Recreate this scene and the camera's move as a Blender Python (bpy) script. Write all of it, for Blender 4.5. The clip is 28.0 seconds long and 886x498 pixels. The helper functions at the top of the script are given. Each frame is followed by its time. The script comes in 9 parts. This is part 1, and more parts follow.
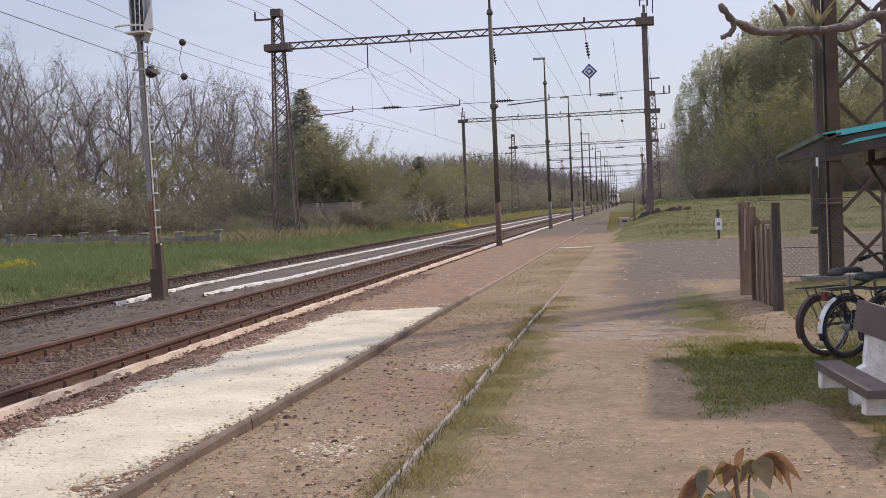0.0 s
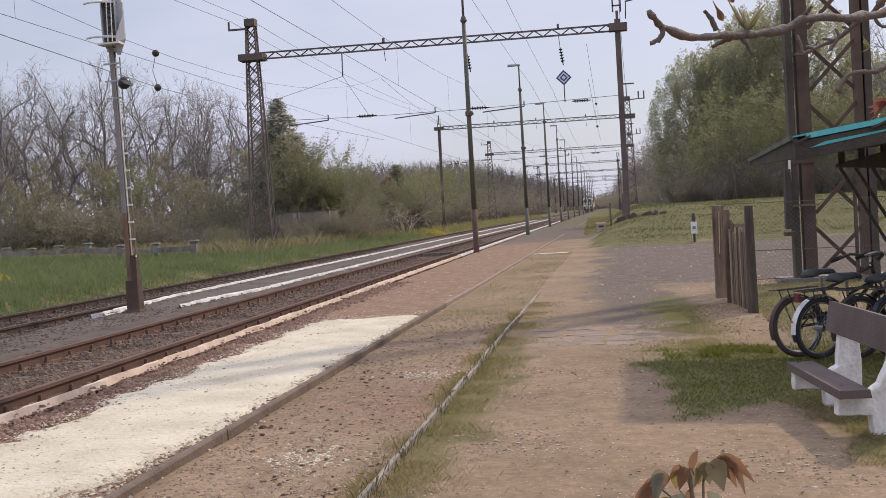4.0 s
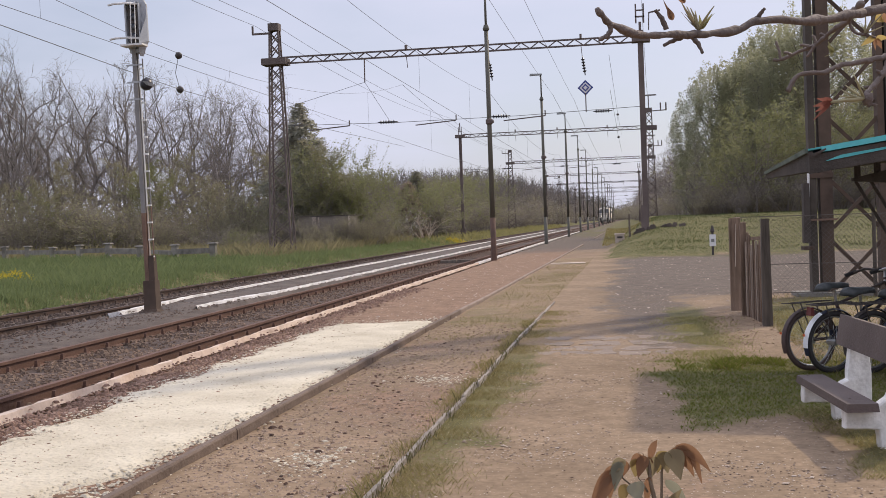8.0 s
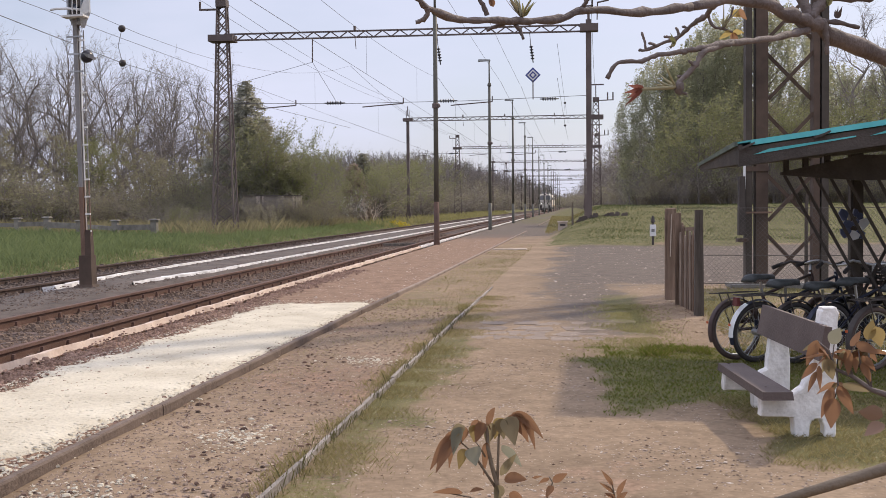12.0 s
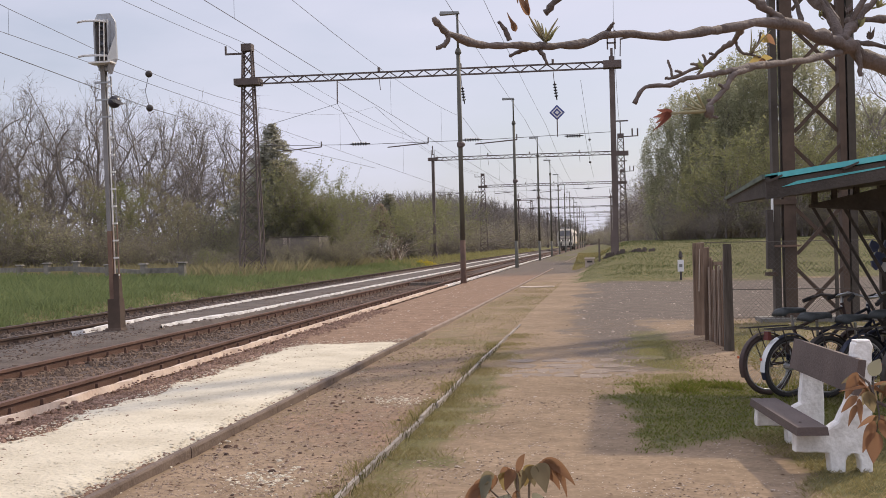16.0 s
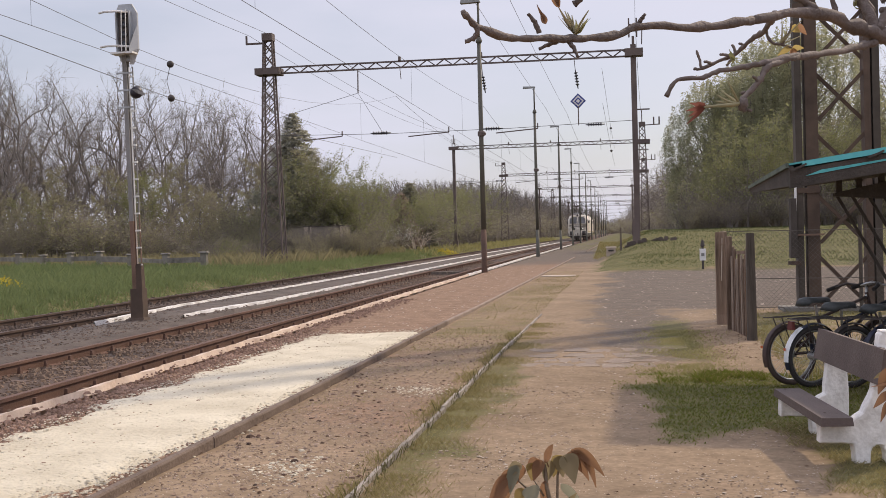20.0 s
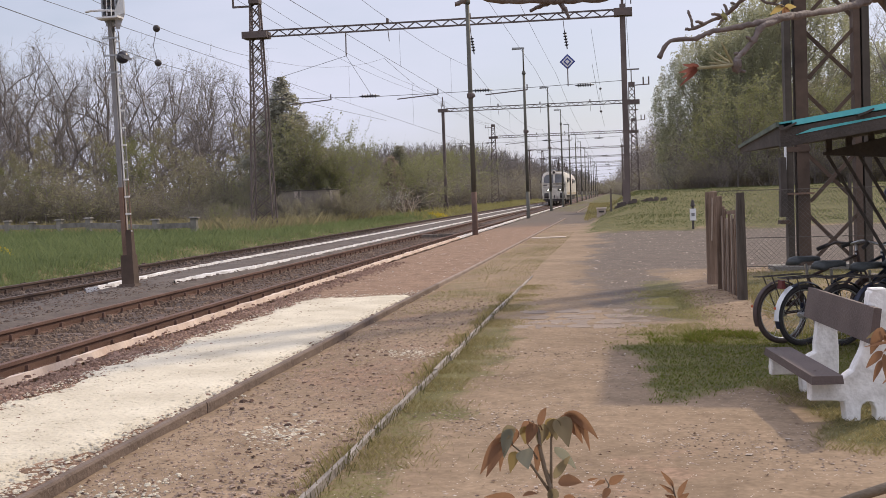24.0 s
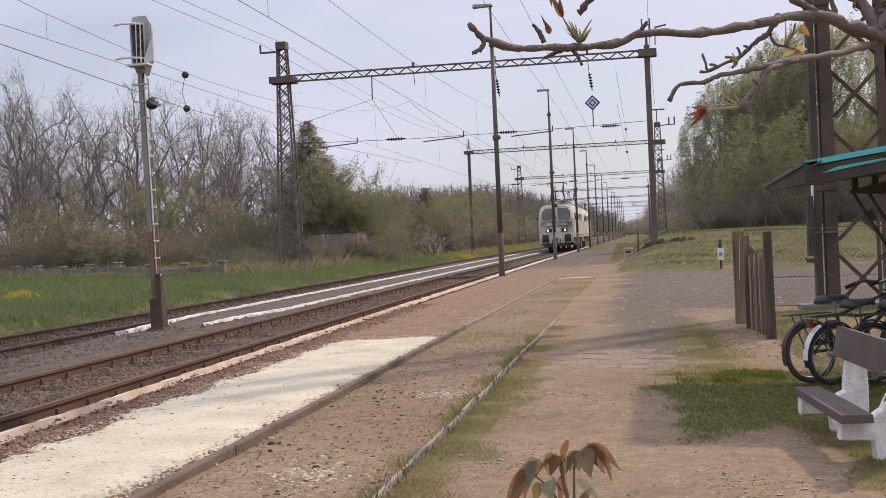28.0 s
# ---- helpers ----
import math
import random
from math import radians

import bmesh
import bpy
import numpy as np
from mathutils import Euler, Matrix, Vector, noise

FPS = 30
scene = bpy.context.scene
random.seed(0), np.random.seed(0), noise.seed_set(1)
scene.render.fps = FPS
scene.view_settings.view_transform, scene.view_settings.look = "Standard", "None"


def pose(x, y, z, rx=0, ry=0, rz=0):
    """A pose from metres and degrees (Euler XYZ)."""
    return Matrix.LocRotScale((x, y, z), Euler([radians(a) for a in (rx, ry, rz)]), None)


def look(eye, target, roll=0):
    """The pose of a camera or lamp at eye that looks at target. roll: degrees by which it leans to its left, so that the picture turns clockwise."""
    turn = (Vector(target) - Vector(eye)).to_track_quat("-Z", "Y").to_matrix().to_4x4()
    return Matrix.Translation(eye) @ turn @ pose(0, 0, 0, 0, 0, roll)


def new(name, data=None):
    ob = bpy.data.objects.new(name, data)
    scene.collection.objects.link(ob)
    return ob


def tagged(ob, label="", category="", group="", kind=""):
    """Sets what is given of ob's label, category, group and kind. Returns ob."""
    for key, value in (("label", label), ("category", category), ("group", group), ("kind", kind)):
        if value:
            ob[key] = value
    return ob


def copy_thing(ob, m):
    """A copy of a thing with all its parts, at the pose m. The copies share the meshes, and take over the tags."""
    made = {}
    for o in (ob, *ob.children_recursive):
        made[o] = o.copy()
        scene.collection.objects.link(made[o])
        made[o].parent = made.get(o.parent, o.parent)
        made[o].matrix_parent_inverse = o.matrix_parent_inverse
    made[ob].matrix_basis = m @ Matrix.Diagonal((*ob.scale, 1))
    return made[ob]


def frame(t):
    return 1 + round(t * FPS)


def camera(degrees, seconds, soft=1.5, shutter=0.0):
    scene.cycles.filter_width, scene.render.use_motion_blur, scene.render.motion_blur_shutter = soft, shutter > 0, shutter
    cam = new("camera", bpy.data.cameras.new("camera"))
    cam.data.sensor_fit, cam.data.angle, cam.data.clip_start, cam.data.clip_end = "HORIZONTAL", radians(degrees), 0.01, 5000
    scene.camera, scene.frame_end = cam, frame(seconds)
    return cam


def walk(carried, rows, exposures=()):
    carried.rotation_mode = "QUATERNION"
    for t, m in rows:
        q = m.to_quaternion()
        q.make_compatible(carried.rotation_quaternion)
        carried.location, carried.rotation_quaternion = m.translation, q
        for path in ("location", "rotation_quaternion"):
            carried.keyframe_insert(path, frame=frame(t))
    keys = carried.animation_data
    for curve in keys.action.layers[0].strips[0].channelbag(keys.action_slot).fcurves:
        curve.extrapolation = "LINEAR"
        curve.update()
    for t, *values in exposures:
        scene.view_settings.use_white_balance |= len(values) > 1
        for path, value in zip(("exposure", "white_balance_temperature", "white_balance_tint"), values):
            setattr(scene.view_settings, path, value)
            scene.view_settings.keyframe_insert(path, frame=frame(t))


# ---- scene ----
cam = camera(42.0, 28.0, soft=0.72)
PATH = [
    (0, (-0.77, -0.236, 1.393), (-1.104, 1.735, 1.323), -2.5),
    (0.5, (-0.775, -0.185, 1.391), (-1.071, 1.793, 1.332), -2.6),
    (1, (-0.769, -0.197, 1.388), (-1.038, 1.784, 1.353), -2.5),
    (1.5, (-0.768, -0.211, 1.388), (-1.034, 1.771, 1.349), -2.5),
    (2, (-0.763, -0.2, 1.383), (-1.029, 1.781, 1.333), -2.7),
    (2.5, (-0.762, -0.217, 1.389), (-1.043, 1.763, 1.359), -3.1),
    (3, (-0.744, -0.251, 1.396), (-1.031, 1.728, 1.37), -3.2),
    (3.5, (-0.743, -0.241, 1.393), (-1.034, 1.737, 1.334), -3.3),
    (5.5, (-0.725, -0.259, 1.384), (-1.033, 1.716, 1.327), -3.2),
    (6, (-0.721, -0.27, 1.38), (-1.021, 1.707, 1.338), -3.1),
    (6.5, (-0.72, -0.279, 1.388), (-1.021, 1.697, 1.344), -3.2),
    (7, (-0.718, -0.267, 1.381), (-1.02, 1.709, 1.338), -3.3),
    (7.5, (-0.712, -0.246, 1.378), (-1.021, 1.729, 1.328), -2.8),
    (8, (-0.689, -0.272, 1.372), (-1.017, 1.701, 1.328), -2.1),
    (8.5, (-0.689, -0.284, 1.374), (-0.963, 1.697, 1.341), -1.1),
    (9, (-0.713, -0.311, 1.371), (-0.915, 1.678, 1.296), -0.9),
    (9.5, (-0.717, -0.271, 1.357), (-0.912, 1.718, 1.281), -2.4),
    (10, (-0.677, -0.321, 1.36), (-0.93, 1.662, 1.301), -2.4),
    (10.5, (-0.617, -0.295, 1.369), (-0.916, 1.682, 1.344), -0.1),
    (11, (-0.595, -0.277, 1.369), (-0.875, 1.702, 1.3), 0.4),
    (11.5, (-0.589, -0.279, 1.368), (-0.82, 1.706, 1.28), -0.4),
    (12, (-0.587, -0.307, 1.36), (-0.822, 1.678, 1.286), -0.5),
    (12.5, (-0.593, -0.284, 1.365), (-0.826, 1.701, 1.291), -0.4),
    (14.5, (-0.589, -0.261, 1.359), (-0.846, 1.721, 1.311), -1.5),
    (15, (-0.59, -0.271, 1.358), (-0.871, 1.709, 1.33), -1.5),
    (15.5, (-0.589, -0.289, 1.359), (-0.874, 1.691, 1.339), -1.5),
    (16, (-0.589, -0.277, 1.354), (-0.869, 1.704, 1.348), -1.4),
    (16.5, (-0.59, -0.275, 1.362), (-0.873, 1.705, 1.376), -1.2),
    (17, (-0.591, -0.277, 1.362), (-0.883, 1.702, 1.37), -1.3),
    (17.5, (-0.592, -0.276, 1.367), (-0.887, 1.703, 1.368), -1.2),
    (18, (-0.592, -0.28, 1.358), (-0.886, 1.699, 1.358), -1.1),
    (18.5, (-0.596, -0.267, 1.367), (-0.9, 1.71, 1.373), -1.3),
    (19, (-0.594, -0.278, 1.362), (-0.907, 1.698, 1.37), -1.3),
    (19.5, (-0.593, -0.287, 1.361), (-0.896, 1.69, 1.365), -1.2),
    (20, (-0.597, -0.264, 1.36), (-0.913, 1.711, 1.336), -1.5),
    (20.5, (-0.597, -0.249, 1.363), (-0.895, 1.728, 1.313), -1.3),
    (21, (-0.598, -0.249, 1.363), (-0.898, 1.727, 1.307), -1.4),
    (21.5, (-0.6, -0.251, 1.365), (-0.895, 1.726, 1.296), -1.3),
    (22, (-0.601, -0.257, 1.366), (-0.886, 1.721, 1.288), -1.4),
    (22.5, (-0.602, -0.254, 1.363), (-0.892, 1.723, 1.276), -1.6),
    (24.5, (-0.598, -0.26, 1.362), (-0.899, 1.716, 1.273), -2.2),
    (25, (-0.597, -0.27, 1.359), (-0.896, 1.706, 1.277), -2.2),
    (25.5, (-0.596, -0.269, 1.364), (-0.905, 1.706, 1.297), -2.2),
    (26, (-0.594, -0.259, 1.367), (-0.912, 1.715, 1.314), -2.5),
    (26.5, (-0.596, -0.272, 1.362), (-0.922, 1.701, 1.313), -2.4),
    (27, (-0.598, -0.275, 1.364), (-0.933, 1.696, 1.323), -2.3),
    (27.5, (-0.596, -0.275, 1.363), (-0.945, 1.694, 1.33), -2.3),
    (28, (-0.588, -0.294, 1.36), (-0.933, 1.676, 1.345), -2.6),
]
walk(cam, [(t, look(eye, target, roll)) for t, eye, target, roll in PATH], exposures=[(0, -0.03, 6400, 10), (6, -0.05, 6500, 10), (10, 0.07, 6460, 10), (12, 0.1, 6420, 10), (15, 0.03, 6600, 10), (19, 0.0, 6820, 10), (22, 0.03, 6740, 10), (25, 0.04, 6520, 10), (28, 0.0, 6660, 10)])

# ---- world and light ----
world = bpy.data.worlds.new("sky")
scene.world = world
world.use_nodes = True
wn, wl = world.node_tree.nodes, world.node_tree.links
wn.clear()
w_out = wn.new("ShaderNodeOutputWorld")
w_bg = wn.new("ShaderNodeBackground")
w_sky = wn.new("ShaderNodeTexSky")
w_sky.sky_type = "NISHITA"
w_sky.sun_disc = False
w_sky.sun_elevation = radians(41)
w_sky.sun_rotation = radians(39)
w_sky.air_density, w_sky.dust_density, w_sky.ozone_density = 1.0, 2.0, 2.0
w_co = wn.new("ShaderNodeTexCoord")
w_map = wn.new("ShaderNodeMapping")
w_map.inputs["Scale"].default_value = (1.0, 1.0, 3.2)
w_n = wn.new("ShaderNodeTexNoise")
w_n.inputs["Scale"].default_value, w_n.inputs["Detail"].default_value = 2.6, 6.0
w_n.inputs["Roughness"].default_value = 0.5
w_rmp = wn.new("ShaderNodeValToRGB")
w_rmp.color_ramp.elements[0].position, w_rmp.color_ramp.elements[0].color = 0.34, (0.5, 0.5, 0.5, 1)
w_rmp.color_ramp.elements[1].position, w_rmp.color_ramp.elements[1].color = 0.66, (1.0, 1.0, 1.0, 1)
w_mix = wn.new("ShaderNodeMix")
w_mix.data_type = "RGBA"
w_mix.inputs["B"].default_value = (7.1, 7.25, 8.9, 1)
w_bg.inputs["Strength"].default_value = 0.105
wl.new(w_co.outputs["Generated"], w_map.inputs["Vector"])
wl.new(w_map.outputs["Vector"], w_n.inputs["Vector"])
wl.new(w_n.outputs["Fac"], w_rmp.inputs["Fac"])
wl.new(w_rmp.outputs["Color"], w_mix.inputs["Factor"])
wl.new(w_sky.outputs["Color"], w_mix.inputs["A"])
wl.new(w_mix.outputs["Result"], w_bg.inputs["Color"])
# the thin cloud sheet is brighter overhead than near the horizon
w_xyz = wn.new("ShaderNodeSeparateXYZ")
w_rise = wn.new("ShaderNodeMapRange")
w_rise.interpolation_type = "SMOOTHSTEP"
for socket, value in (("From Min", 0.22), ("From Max", 0.8), ("To Min", 0.102), ("To Max", 0.19)):
    w_rise.inputs[socket].default_value = value
wl.new(w_co.outputs["Generated"], w_xyz.inputs["Vector"])
wl.new(w_xyz.outputs["Z"], w_rise.inputs["Value"])
wl.new(w_rise.outputs["Result"], w_bg.inputs["Strength"])
wl.new(w_bg.outputs["Background"], w_out.inputs["Surface"])

sun = new("sun", bpy.data.lights.new("sun", "SUN"))
sun.data.energy, sun.data.angle, sun.data.color = 2.7, radians(2), (1.0, 0.85, 0.65)
sun.matrix_basis = look((74, 92, 100), (0, 0, 0))


# ---- materials ----
def mat(name, a, b, scale=4.0, rough=0.85, bump=0.3, fine=40.0, metal=0.0, space="Object", island=0.0, spec=0.3, mid=0.5, grain=1.0):
    """A surface of two tones at two scales, with fine relief; grain under 1 draws it out upwards."""
    m = bpy.data.materials.new(name)
    m.use_nodes = True
    n, l = m.node_tree.nodes, m.node_tree.links
    p = n["Principled BSDF"]
    p.inputs["Roughness"].default_value, p.inputs["Metallic"].default_value = rough, metal
    p.inputs["Specular IOR Level"].default_value = spec
    if space == "World":
        co = n.new("ShaderNodeNewGeometry").outputs["Position"]
    else:
        co = n.new("ShaderNodeTexCoord").outputs["Object"]
    if grain != 1.0:
        mp = n.new("ShaderNodeMapping")
        mp.inputs["Scale"].default_value = (1, 1, grain)
        l.new(co, mp.inputs["Vector"])
        co = mp.outputs["Vector"]
    n1, n2 = n.new("ShaderNodeTexNoise"), n.new("ShaderNodeTexNoise")
    n1.inputs["Scale"].default_value, n1.inputs["Detail"].default_value = scale, 6
    n2.inputs["Scale"].default_value, n2.inputs["Detail"].default_value = fine, 4
    l.new(co, n1.inputs["Vector"]), l.new(co, n2.inputs["Vector"])
    add = n.new("ShaderNodeMath")
    add.operation = "ADD"
    sub = n.new("ShaderNodeMath")
    sub.operation = "MULTIPLY_ADD"
    l.new(n1.outputs["Fac"], sub.inputs[0])
    sub.inputs[1].default_value, sub.inputs[2].default_value = 1.6, -0.8 + mid - 0.25
    scl = n.new("ShaderNodeMath")
    scl.operation = "MULTIPLY"
    scl.inputs[1].default_value = 0.5
    l.new(n2.outputs["Fac"], scl.inputs[0])
    l.new(scl.outputs[0], add.inputs[0])
    l.new(sub.outputs[0], add.inputs[1])
    last = add.outputs[0]
    if island:
        r = n.new("ShaderNodeNewGeometry").outputs["Random Per Island"]
        oi = n.new("ShaderNodeObjectInfo").outputs["Random"]
        s = n.new("ShaderNodeMath")
        s.operation = "ADD"
        l.new(r, s.inputs[0]), l.new(oi, s.inputs[1])
        f = n.new("ShaderNodeMath")
        f.operation = "MULTIPLY_ADD"
        f.inputs[1].default_value, f.inputs[2].default_value = island, -island
        l.new(s.outputs[0], f.inputs[0])
        g = n.new("ShaderNodeMath")
        g.operation = "ADD"
        l.new(f.outputs[0], g.inputs[0]), l.new(last, g.inputs[1])
        last = g.outputs[0]
    mix = n.new("ShaderNodeMix")
    mix.data_type, mix.clamp_factor = "RGBA", True
    mix.inputs["A"].default_value, mix.inputs["B"].default_value = (*a, 1), (*b, 1)
    l.new(last, mix.inputs["Factor"])
    l.new(mix.outputs["Result"], p.inputs["Base Color"])
    if bump:
        bp = n.new("ShaderNodeBump")
        bp.inputs["Strength"].default_value, bp.inputs["Distance"].default_value = bump, 0.02
        l.new(n2.outputs["Fac"], bp.inputs["Height"])
        l.new(bp.outputs["Normal"], p.inputs["Normal"])
    return m


def leafy(name, a, b, trans=0.25, island=0.8):
    m = mat(name, a, b, 1.5, 0.7, 0.0, 30, island=island, spec=0.1)
    n, l = m.node_tree.nodes, m.node_tree.links
    p = n["Principled BSDF"]
    t = n.new("ShaderNodeBsdfTranslucent")
    t.inputs["Color"].default_value = (*[min(1, 1.3 * c) for c in b], 1)
    mx = n.new("ShaderNodeMixShader")
    mx.inputs["Fac"].default_value = trans
    l.new(p.outputs["BSDF"], mx.inputs[1]), l.new(t.outputs["BSDF"], mx.inputs[2])
    l.new(mx.outputs["Shader"], n["Material Output"].inputs["Surface"])
    return m


def glow(name, c, s):
    m = bpy.data.materials.new(name)
    m.use_nodes = True
    p = m.node_tree.nodes["Principled BSDF"]
    p.inputs["Emission Color"].default_value, p.inputs["Emission Strength"].default_value = (*c, 1), s
    p.inputs["Base Color"].default_value = (0.8, 0.8, 0.75, 1)
    return m


M_bed = mat("packed_brown_bed", (0.04, 0.03, 0.025), (0.12, 0.08, 0.062), 1.3, 0.95, 1.0, 22, space="World")
M_rail = mat("rusty_rail", (0.085, 0.046, 0.033), (0.17, 0.095, 0.068), 2.0, 0.7, 0.4, 60, 0.2)
M_railfar = mat("dark_rail", (0.05, 0.035, 0.028), (0.12, 0.075, 0.055), 2.0, 0.6, 0.3, 60, 0.3)
M_sleeper = mat("old_sleeper_wood", (0.08, 0.055, 0.044), (0.16, 0.11, 0.09), 3.0, 0.9, 0.6, 50, island=0.4)
M_ballast = mat("rusty_ballast", (0.075, 0.05, 0.036), (0.23, 0.16, 0.115), 1.3, 0.95, 1.0, 22, space="World", island=0.5)
M_rubble = mat("red_brown_rubble", (0.16, 0.095, 0.068), (0.38, 0.25, 0.185), 1.8, 0.95, 0.8, 22, space="World", island=0.6)
M_ballastdark = mat("dark_ballast", (0.05, 0.038, 0.031), (0.155, 0.112, 0.087), 1.3, 0.95, 1.0, 22, space="World", island=0.5)
M_stone = mat("pebbles", (0.165, 0.107, 0.078), (0.41, 0.31, 0.235), 3.0, 0.9, 0.4, 30, space="World", island=0.7)
M_ash = mat("grey_cinder_fill", (0.058, 0.046, 0.039), (0.145, 0.116, 0.098), 1.6, 0.95, 0.9, 18, space="World")
M_lime = mat("crushed_limestone", (0.38, 0.325, 0.235), (0.615, 0.55, 0.425), 1.8, 0.95, 0.9, 26, space="World", mid=0.62)
M_whiteedge = mat("worn_white_edge", (0.3, 0.265, 0.235), (0.74, 0.71, 0.67), 3.5, 0.85, 0.4, 14, space="World", mid=0.66)
M_pinkedge = mat("worn_pale_edge", (0.3, 0.2, 0.15), (0.72, 0.58, 0.46), 1.8, 0.85, 0.4, 25, space="World", mid=0.62)
M_kerb = mat("weathered_kerb", (0.08, 0.056, 0.042), (0.215, 0.158, 0.122), 2.5, 0.85, 0.5, 50, island=0.15)
M_kerbpale = mat("pale_kerb_brick", (0.16, 0.135, 0.112), (0.36, 0.315, 0.268), 6.0, 0.9, 0.6, 60, island=0.5)
M_slab = mat("pale_concrete", (0.35, 0.28, 0.22), (0.6, 0.5, 0.41), 3.0, 0.9, 0.4, 50)
M_paving = mat("sunken_slab", (0.18, 0.138, 0.108), (0.29, 0.228, 0.18), 5.0, 0.9, 0.5, 60, island=0.4)
M_concrete = mat("grey_concrete", (0.12, 0.112, 0.092), (0.28, 0.26, 0.225), 1.5, 0.9, 0.5, 30, island=0.3)
M_paleconcrete = mat("bleached_concrete", (0.1, 0.09, 0.074), (0.29, 0.265, 0.225), 2.5, 0.9, 0.5, 12, island=0.3)
M_steel = mat("brown_painted_steel", (0.085, 0.066, 0.059), (0.175, 0.135, 0.12), 1.2, 0.65, 0.25, 40, 0.15)
M_steelgrey = mat("grey_painted_steel", (0.16, 0.16, 0.15), (0.3, 0.3, 0.28), 1.5, 0.6, 0.2, 40, 0.2)
M_signal = mat("grey_signal_paint", (0.3, 0.31, 0.32), (0.5, 0.51, 0.52), 2.0, 0.55, 0.15, 40, 0.1)
M_signalrust = mat("rusty_mast_paint", (0.115, 0.07, 0.05), (0.27, 0.17, 0.12), 2.0, 0.75, 0.3, 40)
M_sigmast = mat("dull_grey_mast_paint", (0.15, 0.137, 0.125), (0.33, 0.315, 0.3), 1.2, 0.65, 0.2, 30, 0.05)
M_ladder = mat("pale_ladder_paint", (0.55, 0.52, 0.48), (0.8, 0.78, 0.74), 3.0, 0.6, 0.2, 40)
M_mast = mat("rust_brown_mast_paint", (0.046, 0.032, 0.024), (0.145, 0.099, 0.072), 1.4, 0.75, 0.3, 9, 0.1)
M_mastgrey = mat("bleached_mast_paint", (0.042, 0.034, 0.027), (0.115, 0.094, 0.075), 1.4, 0.75, 0.3, 9, 0.1)
M_mossgreen = mat("mossy_roof_edge", (0.07, 0.09, 0.07), (0.17, 0.2, 0.16), 6.0, 0.8, 0.4, 40)
M_lamp = mat("olive_lamp_column", (0.075, 0.07, 0.055), (0.155, 0.146, 0.118), 0.8, 0.65, 0.2, 30, 0.1)
M_lamplow = mat("rusty_lamp_foot", (0.065, 0.044, 0.034), (0.16, 0.09, 0.062), 1.5, 0.8, 0.3, 9)
M_black = mat("black_iron", (0.045, 0.037, 0.033), (0.095, 0.08, 0.072), 3.0, 0.6, 0.2, 40)
M_wire = mat("bronze_wire", (0.09, 0.085, 0.085), (0.15, 0.14, 0.14), 1.0, 0.6, 0.0)
M_insul = mat("brown_porcelain", (0.02, 0.018, 0.022), (0.05, 0.045, 0.05), 4.0, 0.3, 0.0)
M_blue = mat("sign_blue", (0.05, 0.07, 0.23), (0.09, 0.11, 0.3), 4.0, 0.5, 0.0)
M_sackblue = mat("faded_blue_plastic", (0.04, 0.05, 0.1), (0.11, 0.13, 0.22), 6.0, 0.5, 0.2)
M_white = mat("white_paint", (0.62, 0.61, 0.58), (0.82, 0.81, 0.79), 3.0, 0.6, 0.15, 40)
M_whitewash = mat("chipped_whitewash", (0.36, 0.32, 0.27), (0.84, 0.81, 0.76), 9.0, 0.85, 0.35, 45, mid=0.82)
M_plank = mat("grey_brown_bench_paint", (0.07, 0.05, 0.043), (0.135, 0.1, 0.087), 3.0, 0.6, 0.2, 60)
M_oldwood = mat("weathered_wood", (0.055, 0.045, 0.036), (0.18, 0.146, 0.118), 10.0, 0.9, 0.7, 45, island=0.4, grain=0.12)
M_teal = mat("teal_roof_sheet", (0.05, 0.3, 0.31), (0.12, 0.46, 0.45), 3.0, 0.45, 0.1, 30)
M_darkwood = mat("dark_stained_timber", (0.036, 0.03, 0.025), (0.095, 0.078, 0.066), 4.0, 0.8, 0.4, 50)
M_link = mat("galvanised_wire", (0.085, 0.072, 0.062), (0.17, 0.15, 0.13), 3.0, 0.6, 0.0)
M_rubber = mat("tyre_rubber", (0.025, 0.023, 0.023), (0.065, 0.058, 0.055), 6.0, 0.85, 0.2, 60)
M_chrome = mat("worn_chrome", (0.35, 0.35, 0.36), (0.6, 0.6, 0.6), 6.0, 0.3, 0.0, 40, 0.9)
M_bikeframe = mat("dark_bike_paint", (0.015, 0.017, 0.03), (0.04, 0.045, 0.07), 4.0, 0.4, 0.0)
M_mudguard = mat("white_mudguard", (0.6, 0.6, 0.6), (0.78, 0.78, 0.77), 4.0, 0.5, 0.0)
M_orange = mat("orange_reflector", (0.4, 0.07, 0.02), (0.6, 0.14, 0.05), 4.0, 0.4, 0.0)
M_redlamp = mat("red_lamp_plastic", (0.09, 0.02, 0.018), (0.15, 0.035, 0.03), 6.0, 0.35, 0.0)
M_yellow = mat("yellow_plastic", (0.75, 0.62, 0.03), (0.9, 0.8, 0.1), 4.0, 0.5, 0.0)
M_locowhite = mat("dusty_cream_paint", (0.3, 0.25, 0.19), (0.74, 0.685, 0.59), 1.9, 0.55, 0.1, 7, mid=0.68)
M_locored = mat("dull_ochre_band", (0.35, 0.25, 0.12), (0.5, 0.38, 0.2), 1.0, 0.6, 0.0)
M_locogrey = mat("dark_underframe", (0.035, 0.03, 0.028), (0.1, 0.085, 0.075), 1.5, 0.8, 0.2, 20)
M_locoroof = mat("grey_loco_roof", (0.14, 0.13, 0.12), (0.28, 0.27, 0.25), 1.0, 0.7, 0.1, 15)
